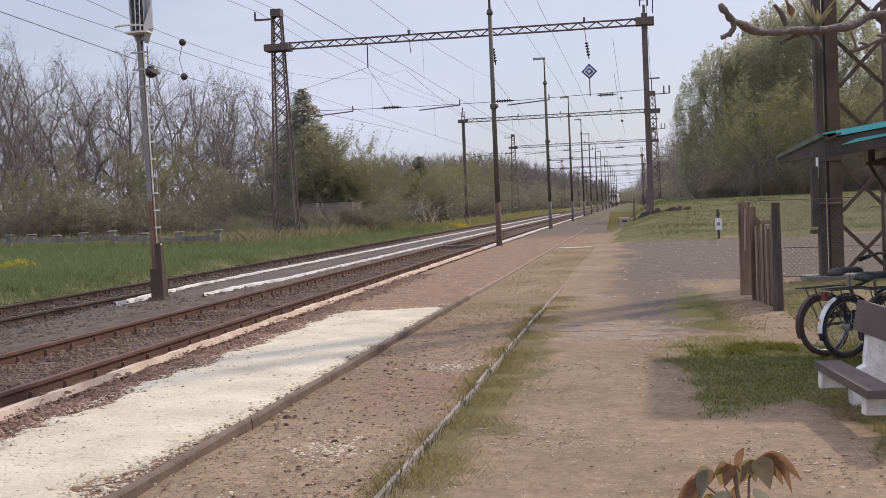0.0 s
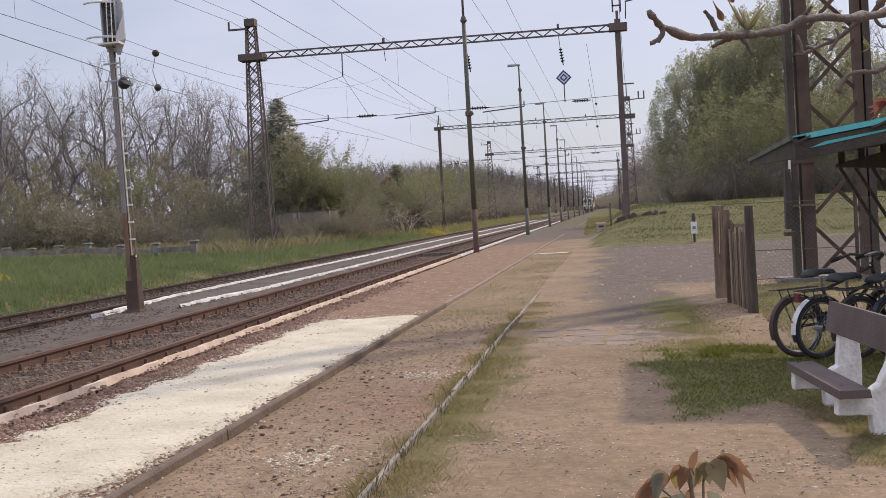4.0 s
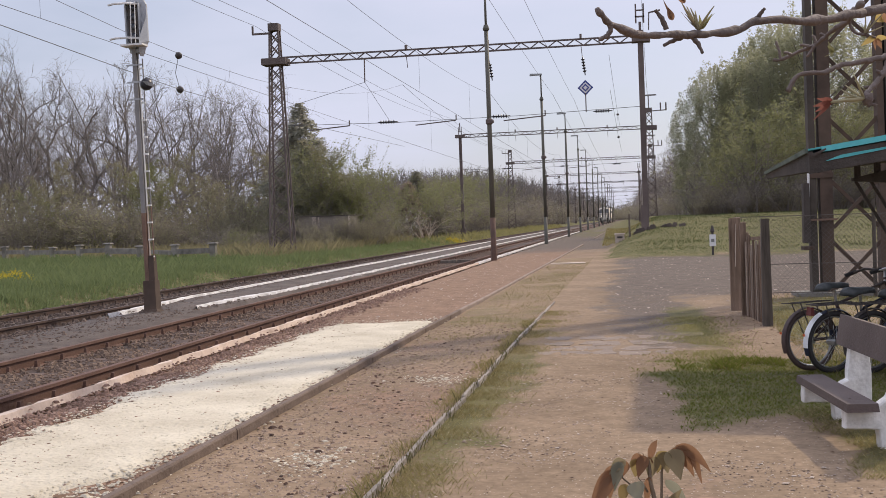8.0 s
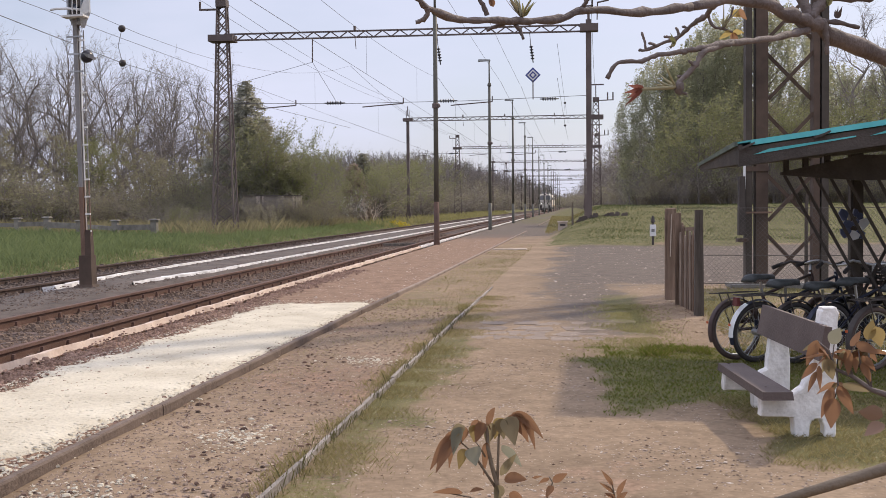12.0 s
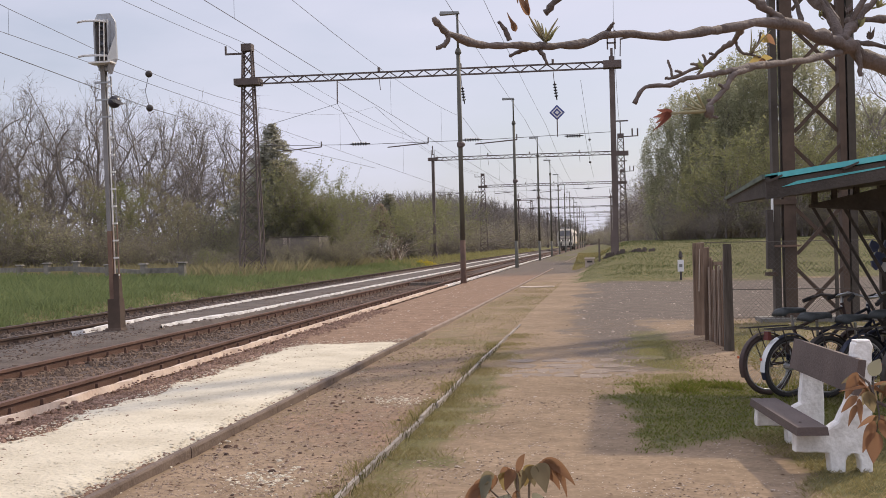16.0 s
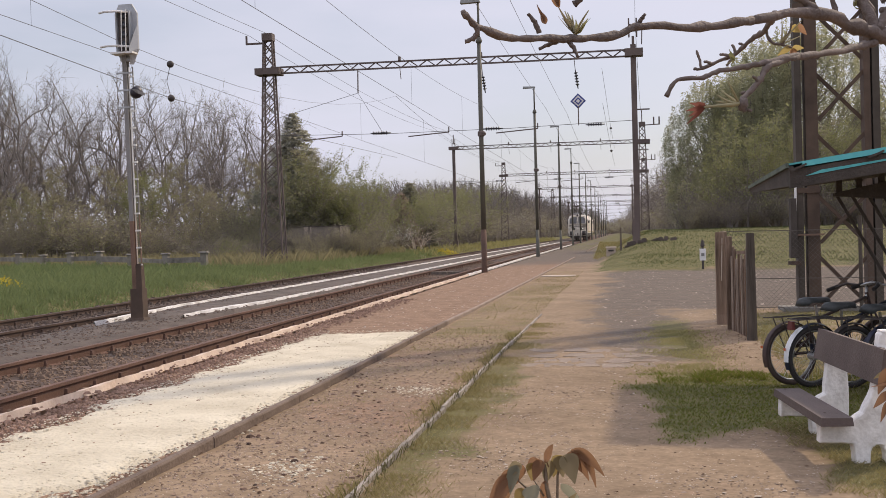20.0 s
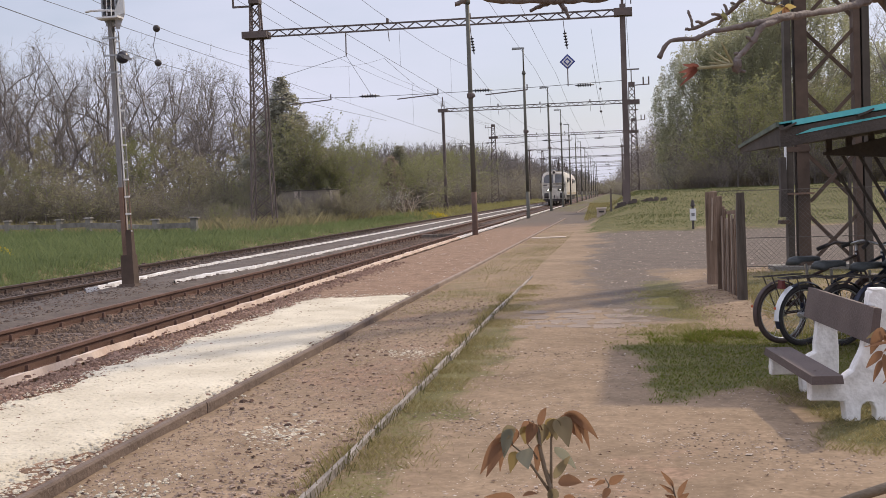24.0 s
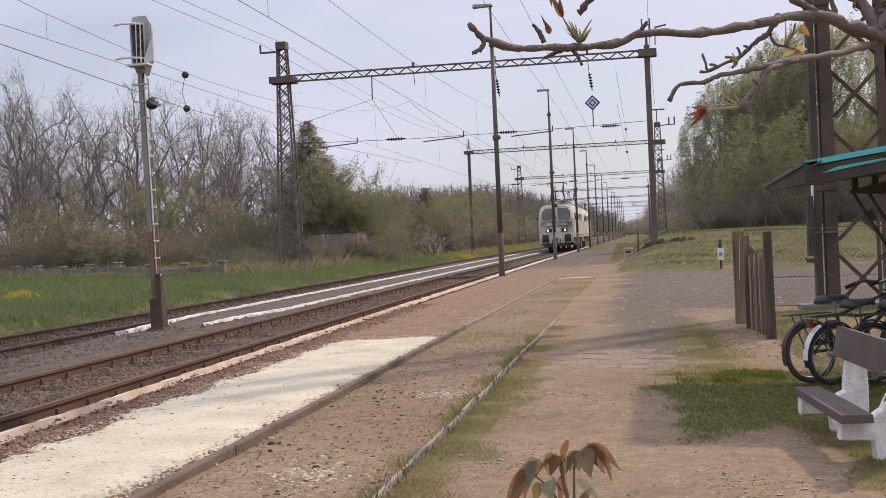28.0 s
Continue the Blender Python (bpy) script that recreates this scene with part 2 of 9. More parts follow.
M_glass = mat("cab_window_glass", (0.025, 0.028, 0.035), (0.06, 0.065, 0.075), 1.0, 0.12, 0.0, spec=0.6)
# greyer than the side glass: the sky's reflection is put into the windscreen colour
M_screen = mat("sky_grey_windscreen", (0.07, 0.066, 0.062), (0.15, 0.142, 0.135), 2.0, 0.15, 0.0, spec=0.6)
M_head = glow("headlamp_glow", (1.0, 0.93, 0.78), 5.0)
M_bark = mat("grey_brown_bark", (0.13, 0.111, 0.097), (0.27, 0.232, 0.205), 1.5, 0.95, 0.4, 20, island=0.3)
M_barkpale = mat("pale_bark", (0.145, 0.124, 0.108), (0.29, 0.25, 0.222), 1.5, 0.95, 0.4, 20, island=0.3)
M_twigwood = mat("young_walnut_bark", (0.072, 0.056, 0.048), (0.205, 0.163, 0.141), 22.0, 0.8, 0.3, 200)
M_budgreen = leafy("bud_green", (0.15, 0.15, 0.065), (0.29, 0.275, 0.135))
M_redleaf = leafy("bronze_young_leaf", (0.145, 0.08, 0.045), (0.25, 0.14, 0.08), 0.42, 0.9)
M_orangeleaf = leafy("orange_young_leaf", (0.2, 0.11, 0.06), (0.33, 0.19, 0.11), 0.42, 0.8)
M_flameleaf = leafy("flame_red_bud_leaf", (0.15, 0.058, 0.042), (0.245, 0.1, 0.075), 0.42, 0.8)
M_gold = leafy("gold_backlit_leaf", (0.27, 0.2, 0.06), (0.42, 0.32, 0.12), 0.45, 0.8)
M_paleleaf = leafy("grey_green_leaf_back", (0.15, 0.145, 0.1), (0.25, 0.24, 0.175), 0.42, 0.8)
M_farwood = mat("distant_bare_wood", (0.13, 0.113, 0.1), (0.23, 0.2, 0.178), 0.2, 0.95, 0.0, 3, space="World", island=0.3)
M_faroak = leafy("distant_olive_leaf", (0.15, 0.15, 0.07), (0.27, 0.255, 0.125), 0.45)
M_greenleaf = leafy("olive_young_leaf", (0.14, 0.115, 0.065), (0.24, 0.195, 0.115), 0.42, 0.9)
M_shoot = mat("green_brown_shoot_bark", (0.12, 0.09, 0.06), (0.21, 0.16, 0.11), 30.0, 0.7, 0.2, 200)
M_yellowleaf = leafy("yellow_backlit_leaf", (0.17, 0.13, 0.05), (0.27, 0.2, 0.085), 0.42, 0.8)
M_filament = leafy("pale_catkin_thread", (0.27, 0.25, 0.15), (0.42, 0.38, 0.25), 0.35, 0.5)
M_leaffresh = leafy("fresh_spring_leaf", (0.14, 0.146, 0.062), (0.255, 0.255, 0.122), 0.4)
M_leafdull = leafy("dull_green_leaf", (0.145, 0.135, 0.082), (0.285, 0.26, 0.165), 0.5)
M_leafpoplar = leafy("poplar_leaf", (0.222, 0.22, 0.138), (0.3, 0.296, 0.19), 0.78, 0.25)
M_leafbrown = leafy("brown_catkin_twig", (0.155, 0.138, 0.105), (0.29, 0.256, 0.197), 0.5)
M_fir = leafy("fir_needle", (0.23, 0.226, 0.18), (0.3, 0.292, 0.235), 0.78, 0.15)
M_spruce = leafy("olive_spruce_needle", (0.16, 0.155, 0.115), (0.24, 0.23, 0.175), 0.6, 0.3)
M_juniper = leafy("brown_juniper_tuft", (0.19, 0.145, 0.115), (0.29, 0.225, 0.18), 0.55, 0.4)
M_whitefleck = leafy("white_fleck", (0.4, 0.38, 0.34), (0.65, 0.62, 0.56))
M_grass = leafy("meadow_grass", (0.074, 0.106, 0.042), (0.174, 0.206, 0.092), 0.4, 0.9)
M_moundgrass = leafy("mound_grass_blade", (0.06, 0.08, 0.03), (0.122, 0.138, 0.06), 0.3, 0.6)
M_lawn = leafy("short_lawn_blade", (0.072, 0.088, 0.014), (0.142, 0.155, 0.032), 0.4, 0.8)
M_grassdry = leafy("dry_grass", (0.17, 0.14, 0.07), (0.36, 0.3, 0.16), 0.4, 0.8)
M_grassolive = leafy("olive_grass", (0.14, 0.135, 0.05), (0.28, 0.255, 0.115), 0.4, 0.8)
M_darkblade = leafy("dark_grass_blade", (0.07, 0.07, 0.03), (0.16, 0.143, 0.066), 0.3, 0.8)
M_flower = leafy("yellow_flower", (0.36, 0.28, 0.03), (0.6, 0.48, 0.06), 0.2)


def ground_material():
    """Trodden earth with grass, red platform grit and grey gravel by the sheet's own layers."""
    m = bpy.data.materials.new("trodden_ground")
    m.use_nodes = True
    n, l = m.node_tree.nodes, m.node_tree.links
    p = n["Principled BSDF"]
    p.inputs["Roughness"].default_value = 0.95
    p.inputs["Specular IOR Level"].default_value = 0.15
    pos = n.new("ShaderNodeNewGeometry").outputs["Position"]

    def noise_at(s, d=5):
        t = n.new("ShaderNodeTexNoise")
        t.inputs["Scale"].default_value, t.inputs["Detail"].default_value = s, d
        l.new(pos, t.inputs["Vector"])
        return t.outputs["Fac"]

    def ramp(fac, lo, hi, a, b):
        r = n.new("ShaderNodeValToRGB")
        e = r.color_ramp.elements
        e[0].position, e[0].color, e[1].position, e[1].color = lo, (*a, 1), hi, (*b, 1)
        l.new(fac, r.inputs["Fac"])
        return r.outputs["Color"]

    def mixed(fac, a, b, mode="MIX"):
        x = n.new("ShaderNodeMix")
        x.data_type, x.blend_type = "RGBA", mode
        if fac is None:
            x.inputs["Factor"].default_value = 1.0
        else:
            l.new(fac, x.inputs["Factor"])
        l.new(a, x.inputs["A"]), l.new(b, x.inputs["B"])
        return x.outputs["Result"]

    big, mid, fine = noise_at(0.55), noise_at(3.5), noise_at(28)
    earth = mixed(None, ramp(big, 0.3, 0.7, (0.196, 0.14, 0.091), (0.284, 0.206, 0.136)), ramp(fine, 0.3, 0.72, (0.86, 0.85, 0.84), (1.12, 1.12, 1.12)), "MULTIPLY")
    earth = mixed(None, earth, ramp(mid, 0.32, 0.68, (0.88, 0.87, 0.86), (1.09, 1.09, 1.09)), "MULTIPLY")
    lumps = ramp(noise_at(11), 0.34, 0.66, (0.86, 0.855, 0.85), (1.09, 1.09, 1.09))
    earth = mixed(None, earth, lumps, "MULTIPLY")
    red = mixed(None, ramp(mid, 0.3, 0.7, (0.188, 0.12, 0.08), (0.284, 0.188, 0.128)), ramp(fine, 0.3, 0.72, (0.7, 0.68, 0.66), (1.2, 1.2, 1.2)), "MULTIPLY")
    red = mixed(None, red, lumps, "MULTIPLY")
    grey = mixed(None, ramp(mid, 0.3, 0.7, (0.105, 0.082, 0.065), (0.165, 0.131, 0.105)), ramp(fine, 0.3, 0.72, (0.6, 0.6, 0.6), (1.25, 1.25, 1.25)), "MULTIPLY")
    green = mixed(None, ramp(mid, 0.3, 0.7, (0.085, 0.083, 0.034), (0.158, 0.143, 0.062)), ramp(fine, 0.3, 0.72, (0.6, 0.6, 0.55), (1.3, 1.25, 1.2)), "MULTIPLY")
    out = earth
    for layer, colour in (("grit", red), ("gravel", grey), ("cover", green)):
        at = n.new("ShaderNodeAttribute")
        at.attribute_name = layer
        w = n.new("ShaderNodeMath")
        w.operation = "MULTIPLY_ADD"
        l.new(fine if layer == "cover" else mid, w.inputs[0])
        w.inputs[1].default_value, w.inputs[2].default_value = 1.1, -0.55
        s = n.new("ShaderNodeMath")
        s.operation = "ADD"
        l.new(at.outputs["Fac"], s.inputs[0]), l.new(w.outputs[0], s.inputs[1])
        r = n.new("ShaderNodeMapRange")
        r.interpolation_type = "SMOOTHSTEP"
        r.inputs["From Min"].default_value, r.inputs["From Max"].default_value = 0.3, 0.7
        l.new(s.outputs[0], r.inputs["Value"])
        out = mixed(r.outputs["Result"], out, colour)
    # scattered pale chips
    v = n.new("ShaderNodeTexVoronoi")
    v.inputs["Scale"].default_value = 36
    l.new(pos, v.inputs["Vector"])
    chip = n.new("ShaderNodeMapRange")
    chip.inputs["From Min"].default_value, chip.inputs["From Max"].default_value = 0.16, 0.1
    l.new(v.outputs["Distance"], chip.inputs["Value"])
    gate = n.new("ShaderNodeMapRange")
    gate.inputs["From Min"].default_value, gate.inputs["From Max"].default_value = 0.44, 0.56
    l.new(noise_at(9), gate.inputs["Value"])
    both = n.new("ShaderNodeMath")
    both.operation = "MULTIPLY"
    l.new(chip.outputs["Result"], both.inputs[0]), l.new(gate.outputs["Result"], both.inputs[1])
    pale = n.new("ShaderNodeRGB")
    pale.outputs[0].default_value = (0.55, 0.48, 0.41, 1)
    out = mixed(both.outputs[0], out, pale.outputs[0])
    l.new(out, p.inputs["Base Color"])
    bp = n.new("ShaderNodeBump")
    bp.inputs["Strength"].default_value, bp.inputs["Distance"].default_value = 0.18, 0.02
    l.new(fine, bp.inputs["Height"])
    l.new(bp.outputs["Normal"], p.inputs["Normal"])
    return m


M_ground = ground_material()


# ---- mesh tools ----
class Shape:
    """Gathers vertices and faces for one mesh."""

    def __init__(self):
        self.v, self.f = [], []

    def add(self, verts, faces):
        k = len(self.v)
        self.v.extend(verts)
        self.f.extend([tuple(i + k for i in f) for f in faces])
        return self

    def box(self, x0, x1, y0, y1, z0, z1, m=None, taper=0.0):
        t = taper
        vs = [(x0, y0, z0), (x1, y0, z0), (x1, y1, z0), (x0, y1, z0), (x0 + t, y0 + t, z1), (x1 - t, y0 + t, z1), (x1 - t, y1 - t, z1), (x0 + t, y1 - t, z1)]
        if m is not None:
            vs = [tuple(m @ Vector(p)) for p in vs]
        return self.add(vs, [(0, 3, 2, 1), (4, 5, 6, 7), (0, 1, 5, 4), (1, 2, 6, 5), (2, 3, 7, 6), (3, 0, 4, 7)])

    def tube(self, pts, radii, n=6, caps=True):
        pts = [Vector(p) for p in pts]
        if not hasattr(radii, "__len__"):
            radii = [radii] * len(pts)
        k, side = len(self.v), None
        for i, p in enumerate(pts):
            d = (pts[min(i + 1, len(pts) - 1)] - pts[max(i - 1, 0)]).normalized()
            if side is None:
                side = d.cross(Vector((0, 0, 1)) if abs(d.z) < 0.9 else Vector((1, 0, 0))).normalized()
            else:
                side = (side - d * side.dot(d)).normalized()
            up = d.cross(side)
            for j in range(n):
                a = 2 * math.pi * (j + 0.5) / n
                self.v.append(tuple(p + (side * math.cos(a) + up * math.sin(a)) * radii[i]))
        for i in range(len(pts) - 1):
            for j in range(n):
                a, b = k + i * n + j, k + i * n + (j + 1) % n
                self.f.append((a, b, b + n, a + n))
        if caps:
            self.f.append(tuple(k + j for j in reversed(range(n))))
            self.f.append(tuple(k + (len(pts) - 1) * n + j for j in range(n)))
        return self

    def bar(self, p, q, w, h=None, up=(0, 0, 1)):
        """A rectangular bar from p to q."""
        p, q = Vector(p), Vector(q)
        d = (q - p).normalized()
        u = Vector(up)
        if abs(d.dot(u)) > 0.95:
            u = Vector((1, 0, 0))
        s = d.cross(u).normalized()
        u = s.cross(d)
        h = w if h is None else h
        vs = [tuple(c + s * (w / 2 * i) + u * (h / 2 * j)) for c in (p, q) for i, j in ((-1, -1), (1, -1), (1, 1), (-1, 1))]
        return self.add(vs, [(0, 3, 2, 1), (4, 5, 6, 7), (0, 1, 5, 4), (1, 2, 6, 5), (2, 3, 7, 6), (3, 0, 4, 7)])

    def lathe(self, profile, n=12, m=None):
        """Turns (radius, z) pairs round z."""
        k = len(self.v)
        for r, z in profile:
            for j in range(n):
                a = 2 * math.pi * j / n
                p = Vector((r * math.cos(a), r * math.sin(a), z))
                self.v.append(tuple(m @ p if m is not None else p))
        for i in range(len(profile) - 1):
            for j in range(n):
                a, b = k + i * n + j, k + i * n + (j + 1) % n
                self.f.append((a, b, b + n, a + n))
        self.f.append(tuple(k + j for j in reversed(range(n))))
        self.f.append(tuple(k + (len(profile) - 1) * n + j for j in range(n)))
        return self

    def ring(self, centre, axis, radius, r, n=28, k=6, start=0.0, end=360.0):
        c, ax = Vector(centre), Vector(axis).normalized()
        u = ax.cross(Vector((0, 0, 1))).normalized()
        w = u.cross(ax)
        full = abs(end - start) > 359
        angs = [radians(start + (end - start) * i / n) for i in range(n + 1)]
        return self.tube([c + (u * math.cos(a) + w * math.sin(a)) * radius for a in angs], r, k, not full)

    def prism(self, outline, y0, y1, axis="y"):
        """An outline of (a, z) pairs pushed from y0 to y1."""
        n = len(outline)
        if axis == "y":
            vs = [(a, y, z) for y in (y0, y1) for a, z in outline]
        else:
            vs = [(y, a, z) for y in (y0, y1) for a, z in outline]
        fs = [tuple(range(n)), tuple(reversed(range(n, 2 * n)))] + [(i, i + n, (i + 1) % n + n, (i + 1) % n) for i in range(n)]
        return self.add(vs, fs)

    def upright(self, outline, z0, z1):
        """An outline of (x, y) pairs raised from z0 to z1."""
        n = len(outline)
        vs = [(x, y, z) for z in (z0, z1) for x, y in outline]
        return self.add(vs, [tuple(reversed(range(n))), tuple(range(n, 2 * n))] + [(i, (i + 1) % n, (i + 1) % n + n, i + n) for i in range(n)])

    def mesh(self, name, material, smooth=False):
        me = bpy.data.meshes.new(name)
        me.from_pydata(self.v, [], self.f)
        me.materials.append(material)
        if smooth:
            me.shade_smooth()
        me.update()
        return me


def thing(name, label, category, group="", at=(0, 0, 0), turn=0.0):
    ob = new(name)
    ob.empty_display_size = 0.2
    ob.matrix_basis = pose(*at, 0, 0, turn)
    return tagged(ob, label, category, group)


def part(name, shape, material, parent, label="", smooth=False):
    ob = new(name, shape.mesh(name, material, smooth))
    ob.parent = parent
    if label:
        ob["label"] = label
    return ob


def whole(name, shape, material, label, category="", group="", kind="", smooth=False):
    return tagged(new(name, shape.mesh(name, material, smooth)), label, category, group, kind)


def soft_noise(x, y, s, seed=0.0):
    return noise.noise(Vector((x * s, y * s, seed)))


def drift(y):
    """How far the tracks bear off from the platform kerbs."""
    return -1.3 * (1 - math.exp(-max(0.0, y - 6) / 90))


# ---- ground ----
def smooth01(a, b, x):
    t = min(1.0, max(0.0, (x - a) / (b - a)))
    return t * t * (3 - 2 * t)


def ground_z(x, y):
    z = 0.012 * soft_noise(x, y, 1.1) + 0.006 * soft_noise(x, y, 4.0, 3.0)
    bed = smooth01(-5.2, -5.9, x - drift(y)) * smooth01(-14.5, -13.2, x - drift(y))
    z -= 0.32 * bed
    left = smooth01(-13.6, -20, x)
    z += left * (0.04 + 0.08 * soft_noise(x, y, 0.12)) + smooth01(-24, -70, x) * 0.3
    rise = smooth01(37.5, 66, y + 1.2 * soft_noise(x, y, 0.3)) * smooth01(-2.4, 0.6, x - 0.6 * soft_noise(x, y, 0.4, 2) - 0.012 * max(0, y - 45))
    z += rise * (1.22 + 0.1 * soft_noise(x, y, 0.15, 5))
    z += 0.1 * smooth01(37.2, 39, y + 0.6 * soft_noise(x, y, 0.5)) * smooth01(-1.9, -1.0, x)
    return z


def lawn_share(x, y):
    """How well grass grows on the patch by the bench."""
    u = x + 0.45 * soft_noise(x, y, 0.9, 12) + 0.3 * soft_noise(x, y, 2.6, 13)
    v = y + 0.6 * soft_noise(x, y, 0.8, 14) + 0.3 * soft_noise(x, y, 2.4, 15)
    full = smooth01(-0.8, -0.3, u) * smooth01(7.2, 7.9, v) * smooth01(11.3, 10.2, v)
    return full * (1.0 + 0.3 * soft_noise(x, y, 1.5, 16))


def steps(*spans):
    out = []
    for a, b, s in spans:
        k = max(1, round((b - a) / s))
        out += [a + (b - a) * i / k for i in range(k)]
    return out + [spans[-1][1]]


def build_ground():
    xs = steps((-2500, -300, 550), (-300, -60, 20), (-60, -20, 2.5), (-20, -13, 0.7), (-13, -6, 0.5), (-6, 3.5, 0.125), (3.5, 12, 0.8), (12, 40, 3), (40, 300, 30), (300, 2500, 550))
    ys = steps((-400, -40, 60), (-40, -2, 4), (-2, 2, 0.5), (2, 20, 0.14), (20, 46, 0.4), (46, 110, 2), (110, 400, 12), (400, 4200, 400))
    sh = Shape()
    sh.v = [(x, y, ground_z(x, y)) for y in ys for x in xs]
    nx = len(xs)
    sh.f = [(j * nx + i, j * nx + i + 1, (j + 1) * nx + i + 1, (j + 1) * nx + i) for j in range(len(ys) - 1) for i in range(nx - 1)]
    ob = whole("ground", sh, M_ground, "trodden brown earth with worn grass and grit", "ground", kind="structure", smooth=True)
    cover, gravel, grit = [], [], []
    for x, y, z in sh.v:
        d = x - drift(y)
        n1, n2 = soft_noise(x, y, 0.6, 7), soft_noise(x, y, 2.2, 9)
        c = smooth01(-12.9, -13.7, d + 0.3 * n1)
        # grass between the two kerbs, thicker farther off
        if -3.3 < x < -2.05:
            c = max(c, (0.05 + 0.34 * smooth01(9.5, 15, y) * smooth01(38, 26, y)) + 0.35 * n1 + 0.2 * n2)
        # grass along the low kerb
        c = max(c, (0.62 - 0.5 * smooth01(11, 17, y) + 0.4 * n1) * smooth01(-1.45, -1.75, x + 0.35 * n2) * smooth01(-2.1, -2.0, x))
        # lawn by the bench
        c = max(c, lawn_share(x, y))
        c = max(c, (0.62 + 0.4 * n1) * smooth01(-0.4, 0.0, x + 0.4 * n2) * smooth01(0.5, 0.1, x + 0.3 * n1) * smooth01(11, 12, y) * smooth01(19, 17, y))
        c = max(c, 0.75 * smooth01(0.36, 0.6, x + 0.15 * n2) * smooth01(5.4, 6.0, y + 0.4 * n2) * smooth01(8, 7, y))
        # worn grass between the gate and the bicycles
        c = max(c, (0.62 + 0.5 * n1 + 0.2 * n2) * smooth01(0.75, 1.1, x + 0.2 * n2) * smooth01(8.0, 9.0, y) * smooth01(19.5, 18, y))
        # mound behind the gravel yard
        c = max(c, smooth01(36.9, 39.2, y + 1.5 * n1 + 0.5 * n2) * smooth01(-2.3, -1.1, x - 0.012 * max(0, y - 45) + 0.6 * n2))
        c = max(c, (0.5 + 0.4 * n1) * smooth01(60, 100, y) * smooth01(-5.6, -4.8, d))
        c = max(c, (0.8 + 0.35 * n1) * smooth01(50, 66, y) * smooth01(-2.9, -2.1, x + 0.02 * (min(y, 160) - 64) + 0.3 * n2))
        cover.append(c)
        g = smooth01(-2.1, -0.3, x + 0.8 * n1 + 0.3 * n2) * smooth01(16.5, 22.5, y + 1.6 * n1) * smooth01(38.6, 37.4, y)
        g = max(g, 0.7 * smooth01(-1.9, -0.5, x + 0.6 * n1) * smooth01(10, 13, y) * smooth01(0.3, -0.2, x + 0.3 * n1))
        g = max(g, 0.95 * smooth01(-1.2, -1.9, x) * smooth01(-6.4, -6.0, d) * smooth01(34, 64, y + 5 * n1))
        gravel.append(g)
        grit.append(max(smooth01(-3.3, -3.5, x) * smooth01(-5.9, -5.5, d) * smooth01(82, 42, y + 6 * n1), 0.5 * smooth01(-0.1, 0.5, n1) * smooth01(-1.4, -1.0, x) * smooth01(9, 6, y), (0.35 + 0.5 * n1) * (-3.3 < x < -2.05)))
    for nm, vals in (("cover", cover), ("gravel", gravel), ("grit", grit)):
        ob.data.attributes.new(nm, "FLOAT", "POINT").data.foreach_set("value", vals)
    return ob


build_ground()


# ---- loose mineral cover ----
def scatter_stones(name, count, place, size, material, label, seed, flat=0.55):
    """Small angular stones joined into one cover."""
    r = random.Random(seed)
    sh = Shape()
    base = [(-1, -1, -0.4), (1, -1, -0.4), (1, 1, -0.4), (-1, 1, -0.4), (-0.6, -0.5, 1), (0.5, -0.6, 0.9), (0.6, 0.5, 1), (-0.5, 0.6, 0.8)]
    faces = [(4, 5, 6, 7), (0, 1, 5, 4), (1, 2, 6, 5), (2, 3, 7, 6), (3, 0, 4, 7)]
    for _ in range(count):
        x, y, z = place(r)
        s = size * r.uniform(0.4, 1.0) * (1 + 1.2 * (r.random() ** 6))
        a = r.uniform(0, 6.28)
        ca, sa = math.cos(a), math.sin(a)
        k = r.uniform(0.55, 1)
        vs = []
        for bx, by, bz in base:
            px, py = bx * s * r.uniform(0.7, 1), by * s * k * r.uniform(0.7, 1)
            vs.append((x + px * ca - py * sa, y + px * sa + py * ca, z + bz * s * flat))
        sh.add(vs, faces)
    return whole(name, sh, material, label, "stones", kind="stuff")


M_crumb = mat("soil_crumb", (0.12, 0.082, 0.06), (0.33, 0.245, 0.185), 3.0, 0.95, 0.4, 30, space="World", island=0.7)
M_clod = mat("dark_earth_clod", (0.06, 0.038, 0.028), (0.2, 0.125, 0.09), 3.0, 0.95, 0.5, 30, space="World", island=0.7)
M_palechip = mat("pale_stone_chip", (0.34, 0.27, 0.21), (0.62, 0.54, 0.455), 3.0, 0.9, 0.3, 30, space="World", island=0.6)
M_chip = mat("trodden_pale_chips", (0.22, 0.16, 0.12), (0.54, 0.45, 0.37), 3.0, 0.9, 0.3, 30, space="World", island=0.8)


def near_y(r, a, b, p=2.0):
    return a + (b - a) * r.random() ** p


def bare_path(r, lo, hi, near, far, p):
    """A spot on the trodden path, clear of lawn and bench grass."""
    for _ in range(40):
        x, y = r.uniform(lo, hi), near_y(r, near, far, p)
        if lawn_share(x, y) < 0.25 and not (x > 0.4 and 5.7 < y < 9):
            break
    return x, y


